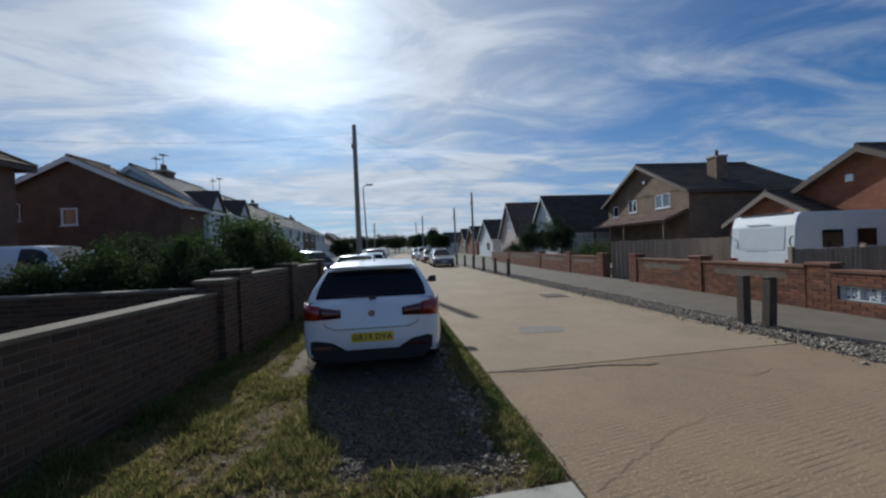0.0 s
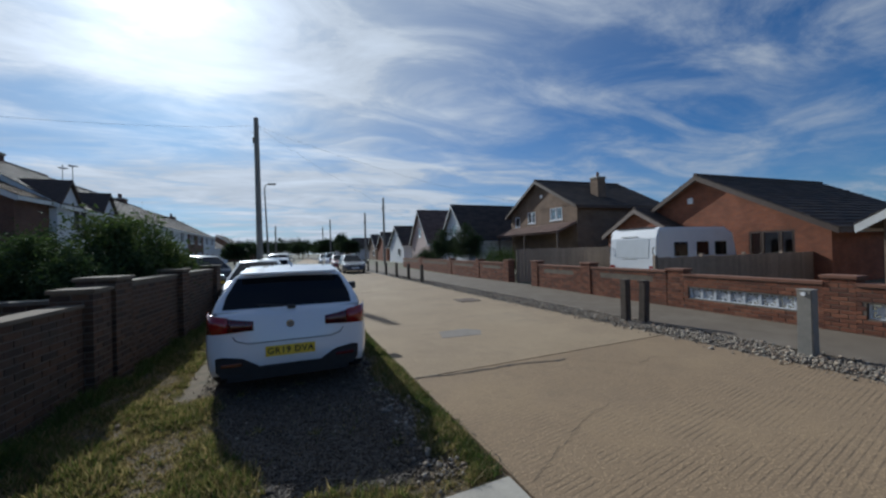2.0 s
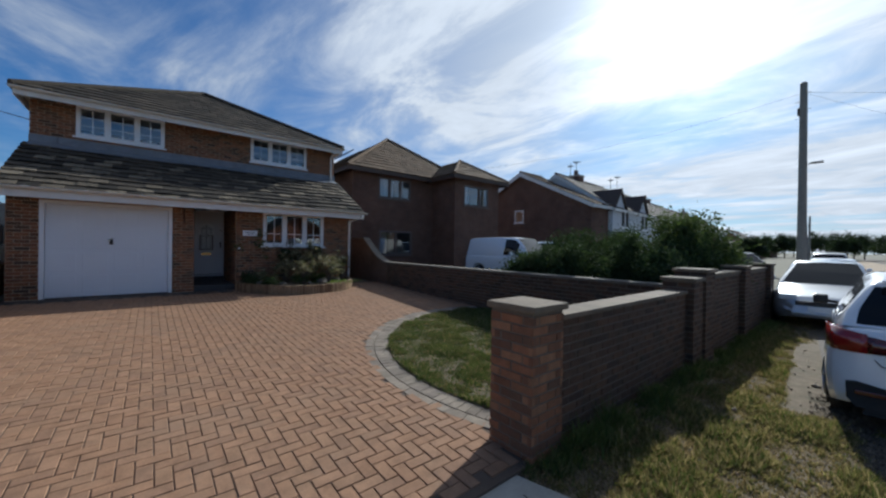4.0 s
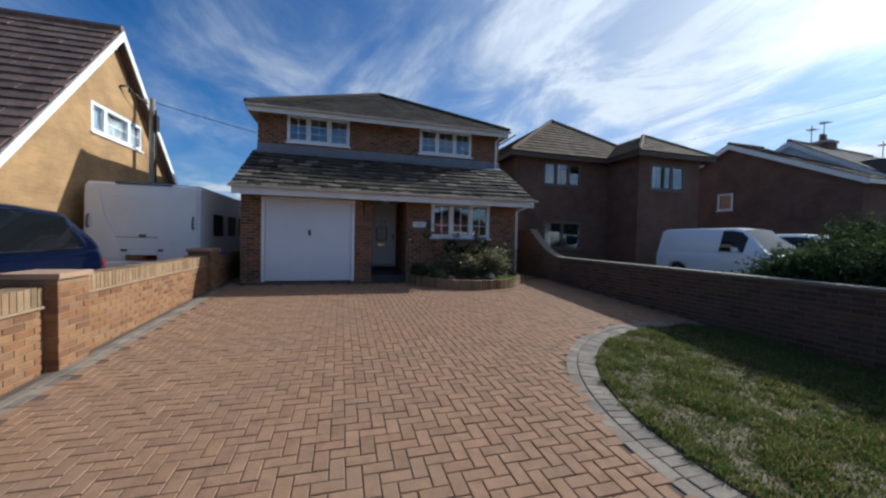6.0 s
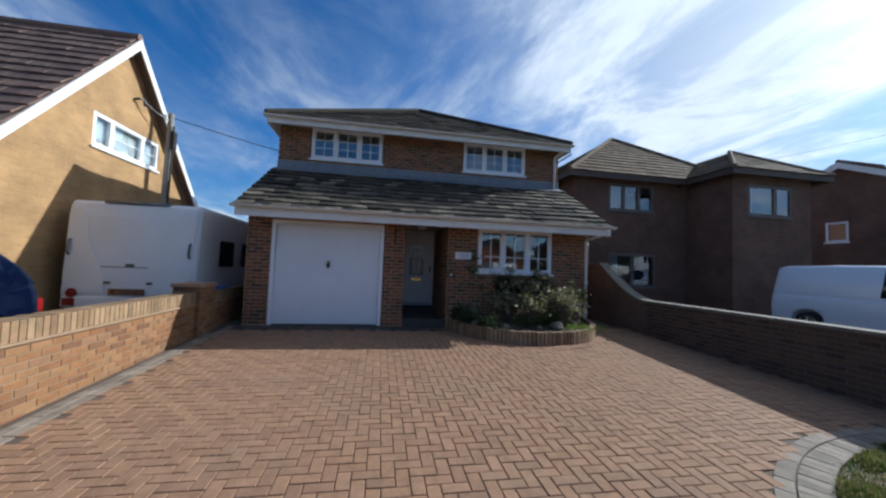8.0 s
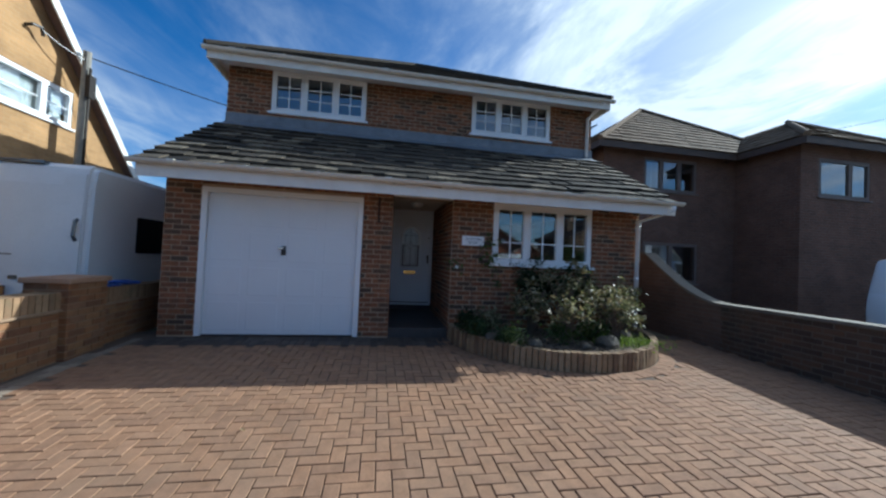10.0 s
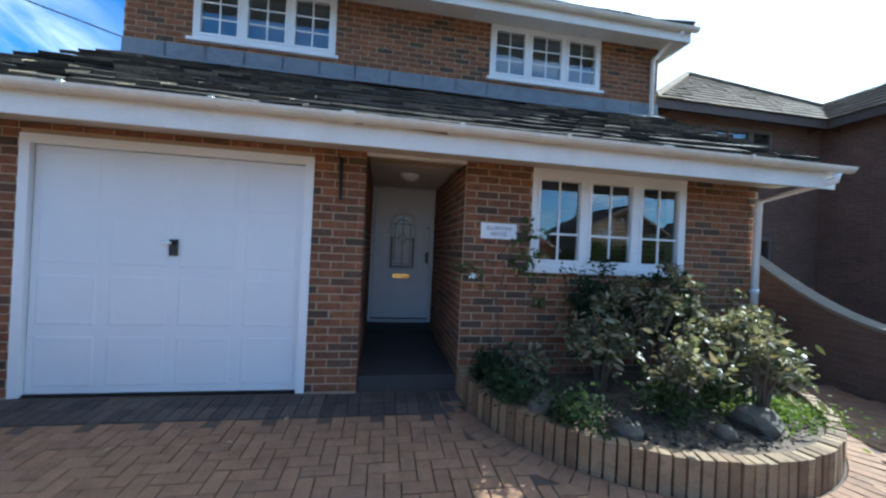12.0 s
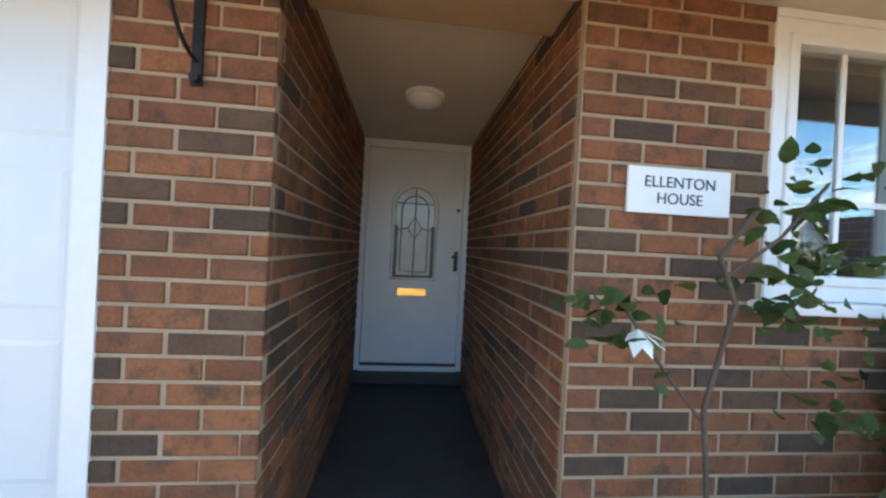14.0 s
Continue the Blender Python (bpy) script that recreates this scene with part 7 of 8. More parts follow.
# ---- planting ----
def leaf_cloud(count, sampler, size, seed, droop=0.3, width=0.45, rounded=False):
    """Many small folded leaves as one mesh; sampler(rng) gives their places."""
    r = np.random.default_rng(seed)
    c = sampler(r, count)
    n = len(c)
    a = r.normal(size=(n, 3))
    a[:, 2] = a[:, 2] * 0.6 - droop * 0.3
    a /= np.linalg.norm(a, axis=1)[:, None]
    b = np.cross(a, r.normal(size=(n, 3)))
    b /= np.linalg.norm(b, axis=1)[:, None] + 1e-9
    s = size * r.uniform(0.55, 1.35, (n, 1))
    up = np.cross(a, b)
    if rounded:
        steps = [(0.0, 0.0), (0.18, 0.34), (0.42, 0.5), (0.70, 0.40), (0.9, 0.16), (1.0, 0.0)]
        ring_ = steps + [(q, -w) for q, w in steps[-2:0:-1]]
        v = np.stack([c + a * s * q + b * s * width * w + up * s * (0.22 * abs(w) - 0.25 * q * q) for q, w in ring_], 1)
        fold = [(0, 1, 9), (1, 2, 8), (1, 8, 9), (2, 3, 7), (2, 7, 8), (3, 4, 6), (3, 6, 7), (4, 5, 6)]
        f = (np.arange(n)[:, None, None] * 10 + np.array(fold)[None]).reshape(-1, 3)
        me = bpy.data.meshes.new("foliage")
        me.from_pydata(v.reshape(-1, 3).tolist(), [], f.tolist())
        return me
    v = np.empty((n, 4, 3))
    v[:, 0], v[:, 2] = c, c + a * s
    v[:, 1] = c + a * s * 0.45 + b * s * width * 0.5 + up * s * 0.10
    v[:, 3] = c + a * s * 0.45 - b * s * width * 0.5 + up * s * 0.10
    i = np.arange(n)[:, None] * 4
    f = np.concatenate([i + [[0, 1, 2]], i + [[0, 2, 3]]], 1).reshape(-1, 3)
    me = bpy.data.meshes.new("foliage")
    me.vertices.add(n * 4)
    me.vertices.foreach_set("co", v.ravel())
    me.loops.add(f.size)
    me.loops.foreach_set("vertex_index", f.ravel().astype(np.int32))
    me.polygons.add(len(f))
    me.polygons.foreach_set("loop_start", np.arange(0, f.size, 3, dtype=np.int32))
    me.update()
    me.validate()
    return me


def clumped(centre, radii, clumps, spread):
    """Places gathered in clumps towards the outside of an uneven mass."""
    def sample(r, n):
        d = r.normal(size=(clumps, 3))
        d /= np.linalg.norm(d, axis=1)[:, None]
        d[:, 2] = np.abs(d[:, 2]) * 1.25 - 0.3
        k = d * r.uniform(0.35, 1.05, (clumps, 1)) * np.array(radii) + np.array(centre)
        w = r.uniform(0.5, 1.5, clumps)
        i = r.choice(clumps, n, p=w / w.sum())
        return k[i] + r.normal(size=(n, 3)) * spread * r.uniform(0.5, 1.3, (clumps, 1))[i]
    return sample


LEAF = dict(
    green=pieces("mid green leaf", [(0.055, 0.085, 0.025), (0.075, 0.11, 0.035), (0.04, 0.065, 0.02), (0.095, 0.12, 0.05)], 0.85, island=True, bump=0.0, through_light=0.3),
    dark=pieces("dark evergreen leaf", [(0.022, 0.038, 0.016), (0.03, 0.05, 0.02), (0.018, 0.03, 0.014), (0.04, 0.058, 0.024)], 0.8, island=True, bump=0.0, through_light=0.3),
    glossy=pieces("glossy shrub leaf", [(0.19, 0.185, 0.10), (0.10, 0.105, 0.052), (0.32, 0.29, 0.19), (0.25, 0.20, 0.12), (0.075, 0.08, 0.038)], 0.5, island=True, bump=0.0, through_light=0.3),
    hedge=pieces("garden hedge leaf", [(0.034, 0.058, 0.021), (0.048, 0.075, 0.028), (0.026, 0.045, 0.017), (0.06, 0.085, 0.038)], 0.9, island=True, bump=0.0, through_light=0.3),
    bright=pieces("bright moss", [(0.14, 0.20, 0.03), (0.18, 0.24, 0.04), (0.11, 0.16, 0.03)], 0.7, island=True, bump=0.0, through_light=0.3))
M_BARK = surface("bark", (0.07, 0.05, 0.035), (0.13, 0.10, 0.075), 0.9, 12, 70, 0.5)


def shrub(label, place, radii, count, leaf, size, seed, name="shrub", clumps=40, spread=0.14, stems=7, category="shrub", group=""):
    x, y, z = place
    sh = thing(name, label, category, place, 0, group)
    r = random.Random(seed)
    for k in range(stems):
        a = r.uniform(0, 6.28)
        f = r.uniform(0.25, 0.8)
        e = (radii[0] * f * math.cos(a), radii[1] * f * math.sin(a), radii[2] * r.uniform(0.9, 1.5))
        m_ = (e[0] * 0.35, e[1] * 0.35, e[2] * 0.55)
        bm = pipe(bmesh.new(), [(0.03 * math.cos(a), 0.03 * math.sin(a), -0.05), m_, e], 0.010, 6)
        part("stem", bm, M_BARK, sh)
    me = leaf_cloud(count, clumped((0, 0, radii[2] * 0.95), radii, clumps, spread), size, seed, rounded=leaf == "glossy", width=0.34 if leaf == "glossy" else 0.45)
    v = np.empty(len(me.vertices) * 3)
    me.vertices.foreach_get("co", v)
    v[2::3] = np.maximum(v[2::3], 0.02)
    me.vertices.foreach_set("co", v)
    mesh_part("foliage", me, LEAF[leaf], sh, "", False, "stuff")
    return sh


def tree(label, place, tall, spread, seed, count=5200, size=0.42):
    t = thing("tree", label, "tree", place)
    r = random.Random(seed)
    bm = rod(bmesh.new(), (0, 0, -0.1), (0, 0, tall * 0.45), 0.16, 0.10, 10)
    for k in range(6):
        a = k * 1.05 + r.uniform(-0.3, 0.3)
        e = (spread * 0.6 * math.cos(a), spread * 0.6 * math.sin(a), tall * r.uniform(0.6, 0.85))
        rod(bm, (0, 0, tall * r.uniform(0.25, 0.45)), e, 0.07, 0.02, 6)
    part("trunk", bm, M_BARK, t)
    me = leaf_cloud(count, clumped((0, 0, tall * 0.50), (spread, spread, tall * 0.46), 60, spread * 0.13), size, seed)
    mesh_part("crown", me, LEAF["dark"], t, "", False, "stuff")
    return t


# neighbour's front garden behind the walls
for k, (x_, y_, rx_, ry_, rz_) in enumerate(((-6.5, 5.95, 0.6, 0.6, 0.72), (-5.7, 6.0, 0.75, 0.65, 0.84), (-4.8, 6.1, 0.8, 0.7, 0.90), (-3.8, 6.2, 0.8, 0.75, 0.92), (-3.1, 5.8, 0.45, 0.6, 0.80), (-3.2, 7.2, 0.6, 0.8, 0.92), (-4.4, 7.6, 0.9, 0.8, 1.06), (-5.6, 7.6, 0.9, 0.8, 1.06), (-6.5, 8.2, 0.8, 0.8, 1.06), (-5.3, 8.9, 0.9, 0.8, 1.08), (-3.3, 10.9, 0.6, 0.9, 0.75))):
    shrub("dense dark green garden shrub behind a brick wall", (x_, y_, 0.05), (rx_, ry_, rz_), 11000, "hedge", 0.07, 40 + k, clumps=90, spread=0.12, group="shrubs in the front garden")
for k, (x_, y_, rx_, rz_, n_) in enumerate(((-3.9, 9.0, 0.85, 1.32, 9500), (-3.1, 8.3, 0.55, 1.26, 6500), (-3.5, 7.5, 0.6, 1.30, 7000), (-3.1, 9.7, 0.5, 1.15, 5000))):
    shrub("tall loose green shrub behind a brick wall", (x_, y_, 0.05), (rx_, rx_, rz_), n_, "green", 0.085, 51 + k, clumps=44, spread=0.14, group="shrubs in the front garden")
# across the road
shrub("round dark evergreen bush in a front garden", (10.4, 22.5, -0.1), (1.15, 1.15, 1.7), 9000, "dark", 0.12, 60, clumps=70, spread=0.2, name="bush", category="bush")
shrub("round dark evergreen bush in a front garden", (10.6, 27.6, -0.1), (1.3, 1.3, 1.8), 9000, "dark", 0.13, 61, clumps=70, spread=0.22, name="bush", category="bush")
shrub("low green bush behind a wall", (10.2, 17.5, -0.1), (1.0, 1.4, 0.85), 6000, "green", 0.10, 62, clumps=50, spread=0.17, name="bush", category="bush")
shrub("low green bush behind a wall", (10.4, 33.0, -0.1), (1.2, 2.2, 0.95), 7000, "dark", 0.12, 63, clumps=50, spread=0.2, name="bush", category="bush")
for k, (x_, y_, t_, s_) in enumerate(((-6.5, 118, 6.0, 3.2), (-2.0, 131, 7.0, 3.8), (5.0, 128, 6.6, 3.5), (9.5, 112, 5.6, 3.0), (13.0, 96, 7.2, 2.6), (8.2, 84, 5.2, 2.2), (-9.5, 100, 5.2, 3.0), (-13, 88, 5.4, 2.6), (1.5, 150, 7.5, 5.0), (-13.5, 66, 4.8, 2.2), (11.5, 72, 4.6, 2.0), (-7.0, 60, 3.6, 1.6), (-6, 150, 6.5, 5.0), (-13, 140, 6.5, 5.0), (8, 152, 7.0, 5.0), (15, 140, 7.0, 5.0), (-20, 150, 7, 6.0), (22, 150, 7, 6.0), (3.5, 118, 5.0, 3.0))):
    q = STREET @ Vector((x_, y_, -0.05))
    tree("distant dark leafy tree at the end of the road", tuple(q), t_, s_, 70 + k)

# ---- grass, gravel and pebbles ----
def blades(name, label, sampler, count, tall, material, seed, category="grass", wide=0.006):
    r = np.random.default_rng(seed)
    p, h = sampler(r, count)
    n = len(p)
    a = r.uniform(0, 2 * math.pi, n)
    lean = r.normal(0, 0.45, (n, 2))
    hh = tall * h * r.uniform(0.5, 1.4, n)
    v = np.empty((n, 3, 3))
    off = np.stack([np.cos(a), np.sin(a), 0 * a], 1) * wide * r.uniform(0.7, 1.5, (n, 1))
    v[:, 0], v[:, 1], v[:, 2] = p - off, p + off, p
    v[:, 2, 0] += lean[:, 0] * hh
    v[:, 2, 1] += lean[:, 1] * hh
    v[:, 2, 2] += hh
    me = bpy.data.meshes.new(name)
    me.vertices.add(n * 3)
    me.vertices.foreach_set("co", v.ravel())
    me.loops.add(n * 3)
    me.loops.foreach_set("vertex_index", np.arange(n * 3, dtype=np.int32))
    me.polygons.add(n)
    me.polygons.foreach_set("loop_start", np.arange(0, n * 3, 3, dtype=np.int32))
    me.update()
    me.materials.append(material)
    return tagged(new(name, me), label, category, "", "stuff")


def patchy(x, y, size, seed):
    return np.array([noise.noise((a / size, b / size, seed)) for a, b in zip(x, y)])


ST = np.array(STREET.to_3x3())


def verge_sample(r, n):
    x, y = r.uniform(-2.25, 1.56, n), 0.9 + 13.0 * r.beta(1.0, 2.0, n)
    front_edge = np.interp(x, [-2.3, -1.4, 0.35, 1.5], [0.9, 1.02, 1.2, 1.24])
    p1 = patchy(x, y, 0.55, 2.0)
    keep = y > front_edge
    gravel = (x > np.interp(y, [1.4, 4.0, 4.4], [0.05, -0.72, -0.85]) + 0.08 * np.sin(y * 4)) & (x < 1.22 + 0.05 * np.sin(y * 3)) & (y > 1.5 + 0.1 * np.sin(x * 5))
    keep &= ~gravel | (r.random(n) < 0.03)
    keep &= (p1 > -0.1) | (r.random(n) < 0.75)
    keep &= ~((x > -1.0) & (x < 0.9) & (y > 3.9) & (y < 7.9))
    x, y, p1 = x[keep], y[keep], p1[keep]
    q = np.stack([x, y, 0 * x - 0.02], 1) @ ST.T
    return q, 0.75 + np.clip(p1 + 0.25, 0, 1) * 1.1 + 0.5 * np.clip(patchy(x, y, 0.16, 9.0), 0, 1)


blades("grass", "short dry and green verge grass in tufts", verge_sample, 190000, 0.026, M_DRYGRASS, 1, wide=0.007)


def tufts(sampler, count, spread):
    """Blades gathered in tufts round places that the sampler gives."""
    def sample(r, n):
        c, h = sampler(r, count)
        w = r.uniform(0.3, 1.7, len(c))
        i = r.choice(len(c), n, p=w / w.sum())
        d = r.normal(0, spread, (n, 2)) * w[i][:, None]
        q = c[i].copy()
        q[:, :2] += d
        return q, h[i] * np.exp(-(d ** 2).sum(1) / (2 * spread ** 2)) * w[i] + 0.25
    return sample


blades("grass", "low brown and green tufts of verge grass", tufts(lambda r, n: (lambda q, h: (lambda k: (q[k], h[k]))((h > 1.0) | (r.random(len(h)) < 0.35)))(*verge_sample(r, n)), 8000, 0.032), 140000, 0.046, M_VERGEGRASS, 11, wide=0.005)
blades("grass", "green tufts of verge grass", lambda r, n: (lambda q, h: (q[h > 1.05], h[h > 1.05] * 1.1))(*verge_sample(r, n)), 42000, 0.045, M_GRASS, 2)


def edge_sample(r, n):
    x, y = r.normal(1.48, 0.05, n), r.uniform(1.25, 12, n)
    k = x < 1.60
    x, y = x[k], y[k]
    return np.stack([x, y, 0 * x - 0.02], 1) @ ST.T, 0.6 + 0.5 * np.clip(patchy(x, y, 0.4, 5.0) + 0.3, 0, 1)


blades("grass", "green grass creeping over the road edge", edge_sample, 26000, 0.05, M_GRASS, 3)


def foot_sample(r, n):
    y = r.uniform(0.9, 10.5, n)
    x = -2.22 + np.abs(r.normal(0, 0.10, n))
    p = patchy(x * 2, y, 0.3, 8.0)
    k = p > -0.05
    return np.stack([x[k] + 0 * y[k], y[k], 0 * x[k] - 0.02], 1), 0.6 + 1.6 * np.clip(p[k], 0, 1)


blades("weeds", "tall weeds along the foot of a wall", foot_sample, 16000, 0.13, M_GRASS, 4, "weeds", 0.007)
LC, LR = (-3.95, 3.95), 2.85


def lawn_sample(r, n):
    a, d = r.uniform(radians(160), radians(300), n), LR * np.sqrt(r.random(n))
    x, y = LC[0] + d * np.cos(a), LC[1] + d * np.sin(a)
    x2, y2 = r.uniform(-6.8, -2.65, n), r.uniform(3.6, 4.9, n)
    x, y = np.concatenate([x, x2]), np.concatenate([y, y2])
    k = (x < -2.62) & (y < 4.93) & (np.hypot(x - LC[0], y - LC[1]) < LR + 0.02)
    x, y = x[k], y[k]
    p = patchy(x, y, 0.45, 3.0) + 0.5 * patchy(x, y, 0.15, 4.0)
    k = (p > 0.0) | (r.random(len(x)) < 0.45)
    x, y, p = x[k], y[k], p[k]
    return np.stack([x, y, 0.03 + 0.0351 * (-2.6 - x) + 0.005], 1), 0.45 + 1.2 * np.clip(p + 0.25, 0, 1)


lawn = prismed([(LC[0] + LR * math.cos(a), LC[1] + LR * math.sin(a), drive_z(LC[0] + LR * math.cos(a)) - 0.1) for a in np.linspace(radians(160), radians(298), 30)] + [(-2.6, 1.4, -0.07), (-2.6, 4.92, -0.07), (-6.62, 4.92, drive_z(-6.6) - 0.1)], (0, 0, 0.105))
tagged(part("lawn", lawn, M_SOIL, None), "small patchy front lawn with a curved edge", "lawn", "", "structure")
blades("grass", "patchy green and yellow lawn grass", lawn_sample, 60000, 0.036, M_GRASS, 6)
blades("grass", "uneven tufts of lawn grass", tufts(lawn_sample, 1900, 0.035), 60000, 0.04, M_GRASS, 12, wide=0.005)
blades("grass", "dry straw-coloured lawn grass", lawn_sample, 18000, 0.038, M_DRYGRASS, 7)


def stones(name, label, sampler, count, size, material, seed, category="gravel"):
    r = np.random.default_rng(seed)
    p = sampler(r, count)
    n = len(p)
    s = size * np.exp(r.normal(0, 0.4, (n, 1)))
    base = np.array([(1, 0, 0), (0, 1, 0), (-1, 0, 0), (0, -1, 0), (0, 0, 0.75), (0, 0, -0.4)], float)
    a = r.uniform(0, 2 * math.pi, n)
    sq = r.uniform(0.6, 1.3, (n, 1, 3))
    b = base[None] * sq + r.normal(0, 0.13, (n, 6, 3))
    c, d = np.cos(a)[:, None], np.sin(a)[:, None]
    v = np.stack([b[:, :, 0] * c - b[:, :, 1] * d, b[:, :, 0] * d + b[:, :, 1] * c, b[:, :, 2]], 2) * s[:, None] + p[:, None]
    f = np.array([(0, 1, 4), (1, 2, 4), (2, 3, 4), (3, 0, 4), (1, 0, 5), (2, 1, 5), (3, 2, 5), (0, 3, 5)])
    f = (np.arange(n)[:, None, None] * 6 + f[None]).reshape(-1, 3)
    me = bpy.data.meshes.new(name)
    me.vertices.add(n * 6)
    me.vertices.foreach_set("co", v.ravel())
    me.loops.add(f.size)
    me.loops.foreach_set("vertex_index", f.ravel().astype(np.int32))
    me.polygons.add(len(f))
    me.polygons.foreach_set("loop_start", np.arange(0, f.size, 3, dtype=np.int32))
    me.update()
    me.materials.append(material)
    return tagged(new(name, me), label, category, "", "stuff")


# outline follows the parked car's shadow edge; gravel colour is darkened for that shade
bed_ = prismed([STREET @ Vector(p) for p in ((-0.62, 3.6, -0.1), (0.05, 1.55, -0.1), (0.9, 1.48, -0.1), (1.22, 1.7, -0.1), (1.24, 9, -0.1), (-0.74, 9, -0.1))], (0, 0, 0.092))
tagged(part("gravel_bed", bed_, M_GRAVEL_BED, None), "gravel parking patch on the verge, darkened in the shape of the car's shadow", "gravel", "", "structure")


# grit spread up to the same shadow-shaped edge
def patch_sample(r, n):
    x, y = r.uniform(-0.8, 1.3, n), 1.4 + 3.4 * r.beta(1.0, 1.3, n)
    k = x > np.interp(y, [1.4, 4.0], [0.0, -0.75]) + r.normal(0, 0.06, n)
    x, y = x[k], y[k]
    return np.stack([x, y, 0 * x - 0.006], 1) @ ST.T


stones("gravel", "loose gravel on a parking patch, darkened for the car's shadow", patch_sample, 24000, 0.0078, M_GRIT_J, 21)
stones("gravel", "pale pebbles scattered along the road edge", lambda r, n: np.stack([r.normal(1.22, 0.10, n), r.uniform(1.35, 6, n), r.uniform(-0.008, 0, n)], 1) @ ST.T, 900, 0.016, M_STONE_J, 22)
stones("gravel", "pale pebbles scattered over the verge", lambda r, n: np.stack([r.uniform(-2.1, 1.1, n), r.uniform(1.1, 8, n), r.uniform(-0.012, -0.004, n)], 1) @ ST.T, 500, 0.013, M_STONE_J, 23)
stones("gravel", "loose rounded pebbles beside the road", lambda r, n: np.stack([np.clip(r.normal(6.62, 0.22, n), 6.0, 7.05), -6 + 32 * r.beta(1.2, 2.2, n), r.uniform(-0.01, 0.02, n)], 1) @ ST.T, 22000, 0.0175, M_STONE_J, 24)

# ---- road marks, cracks and covers ----
M_CRACK = surface("dirt in cracks", (0.028, 0.023, 0.018), (0.06, 0.05, 0.04), 0.95, 20, 90, 0.3)


def crack(points, wide, label="irregular dark crack across the concrete"):
    r = random.Random(int(points[0][0] * 100))
    fine_ = []
    for (a, b), (c_, d) in zip(points, points[1:]):
        n = max(2, int(math.hypot(c_ - a, d - b) / 0.07))
        for k in range(n):
            t = k / n
            fine_.append((a + (c_ - a) * t + r.uniform(-0.012, 0.012), b + (d - b) * t + r.uniform(-0.018, 0.018), wide * r.uniform(0.4, 1.3)))
    bm = bmesh.new()
    rows_ = [(bm.verts.new((a, b - w / 2, 0.0062)), bm.verts.new((a, b + w / 2, 0.0062))) for a, b, w in fine_]
    for p, q in zip(rows_, rows_[1:]):
        bm.faces.new((p[0], q[0], q[1], p[1]))
    bmesh.ops.recalc_face_normals(bm, faces=bm.faces)
    tagged(part("road_crack", bm, M_CRACK, None), label, "crack", "", "structure")


crack([(1.38, 3.42), (2.1, 3.36), (2.8, 3.40), (3.4, 3.30), (3.62, 3.34)], 0.036)
crack([(3.7, 3.15), (4.3, 2.75), (4.7, 2.9), (5.3, 2.62)], 0.006)
crack([(1.6, 1.18), (2.0, 1.45), (2.5, 1.75), (3.1, 2.0)], 0.005)
crack([(1.5, 1.1), (1.52, 1.6), (1.45, 2.3)], 0.03)
crack([(-2.1, 0.55), (-1.2, 0.70), (-0.2, 0.85), (0.7, 0.95)], 0.012)
mh = rooted("manhole_cover", "rusty brown iron manhole cover in the road", "manhole cover", (4.7, 9.5, 0.0))
part("frame", boxed((4.35, 9.15, -0.02), (5.0, 9.85, 0.007)), M_CRACK, mh)
M_RUST = surface("rusty cast iron", (0.09, 0.06, 0.042), (0.15, 0.10, 0.07), 0.7, 14, 90, 0.4, metal=0.3)
for i in range(2):
    part("cover_plate", boxed((4.38 + i * 0.305, 9.18, 0.0), (4.67 + i * 0.305, 9.82, 0.013), 0.003), M_RUST, mh)
patch_ = rooted("road_patch", "dark repaired patch in the concrete road", "patch", (2.6, 5.6, 0.0))
part("patch_surface", prismed([(2.35, 5.2, 0.0), (3.1, 5.15, 0.0), (3.25, 5.5, 0.0), (3.0, 5.75, 0.0), (2.45, 5.7, 0.0)], (0, 0, 0.006)), surface("old road patch", (0.17, 0.145, 0.12), (0.25, 0.215, 0.18), 0.9, 4, 60, 0.4), patch_)

# ---- raised flower bed under the window ----
bed = rooted("flower_bed", "curved raised bed edged with upright bricks", "flower bed", (-11.4, 2.15, 0.33))
BC, BA, BB = (-12.0, 2.15), 1.62, 1.66
M_EDGE = pieces("buff edging brick", [(0.27, 0.185, 0.105), (0.23, 0.15, 0.085), (0.31, 0.22, 0.13), (0.18, 0.115, 0.068)], stain=(0.5, (0.12, 0.095, 0.06), 7.0))
arc = [(BC[0] + BA * math.cos(a), BC[1] + BB * math.sin(a)) for a in np.linspace(-math.pi / 2, math.pi / 2, 400)]
run_, last = 0.0, None
me = bpy.data.meshes.new("edging_brick")
bmx = boxed((-0.0325, -0.10, -0.06), (0.0325, 0.0, 0.235), 0.006)
bmx.to_mesh(me)
bmx.free()
me.materials.append(M_EDGE)
for (xa, ya), (xb, yb) in zip(arc, arc[1:]):
    run_ += math.hypot(xb - xa, yb - ya)
    if last is None or run_ - last >= 0.077:
        last = run_
        ang = math.degrees(math.atan2(yb - ya, xb - xa))
        ob = mesh_part("edging_brick", me, None, bed)
        ob.matrix_parent_inverse = bed.matrix_basis.inverted()
        ob.matrix_basis = pose(xa, ya, drive_z(xa) + rng.uniform(-0.006, 0.006), rng.uniform(-1.5, 1.5), 0, ang + 180)
part("mortar_backing", prismed([(BC[0] + (BA - 0.06) * math.cos(a), BC[1] + (BB - 0.06) * math.sin(a), 0.25) for a in np.linspace(-math.pi / 2, math.pi / 2, 40)], (0, 0, 0.26)), M_MORTAR, bed)
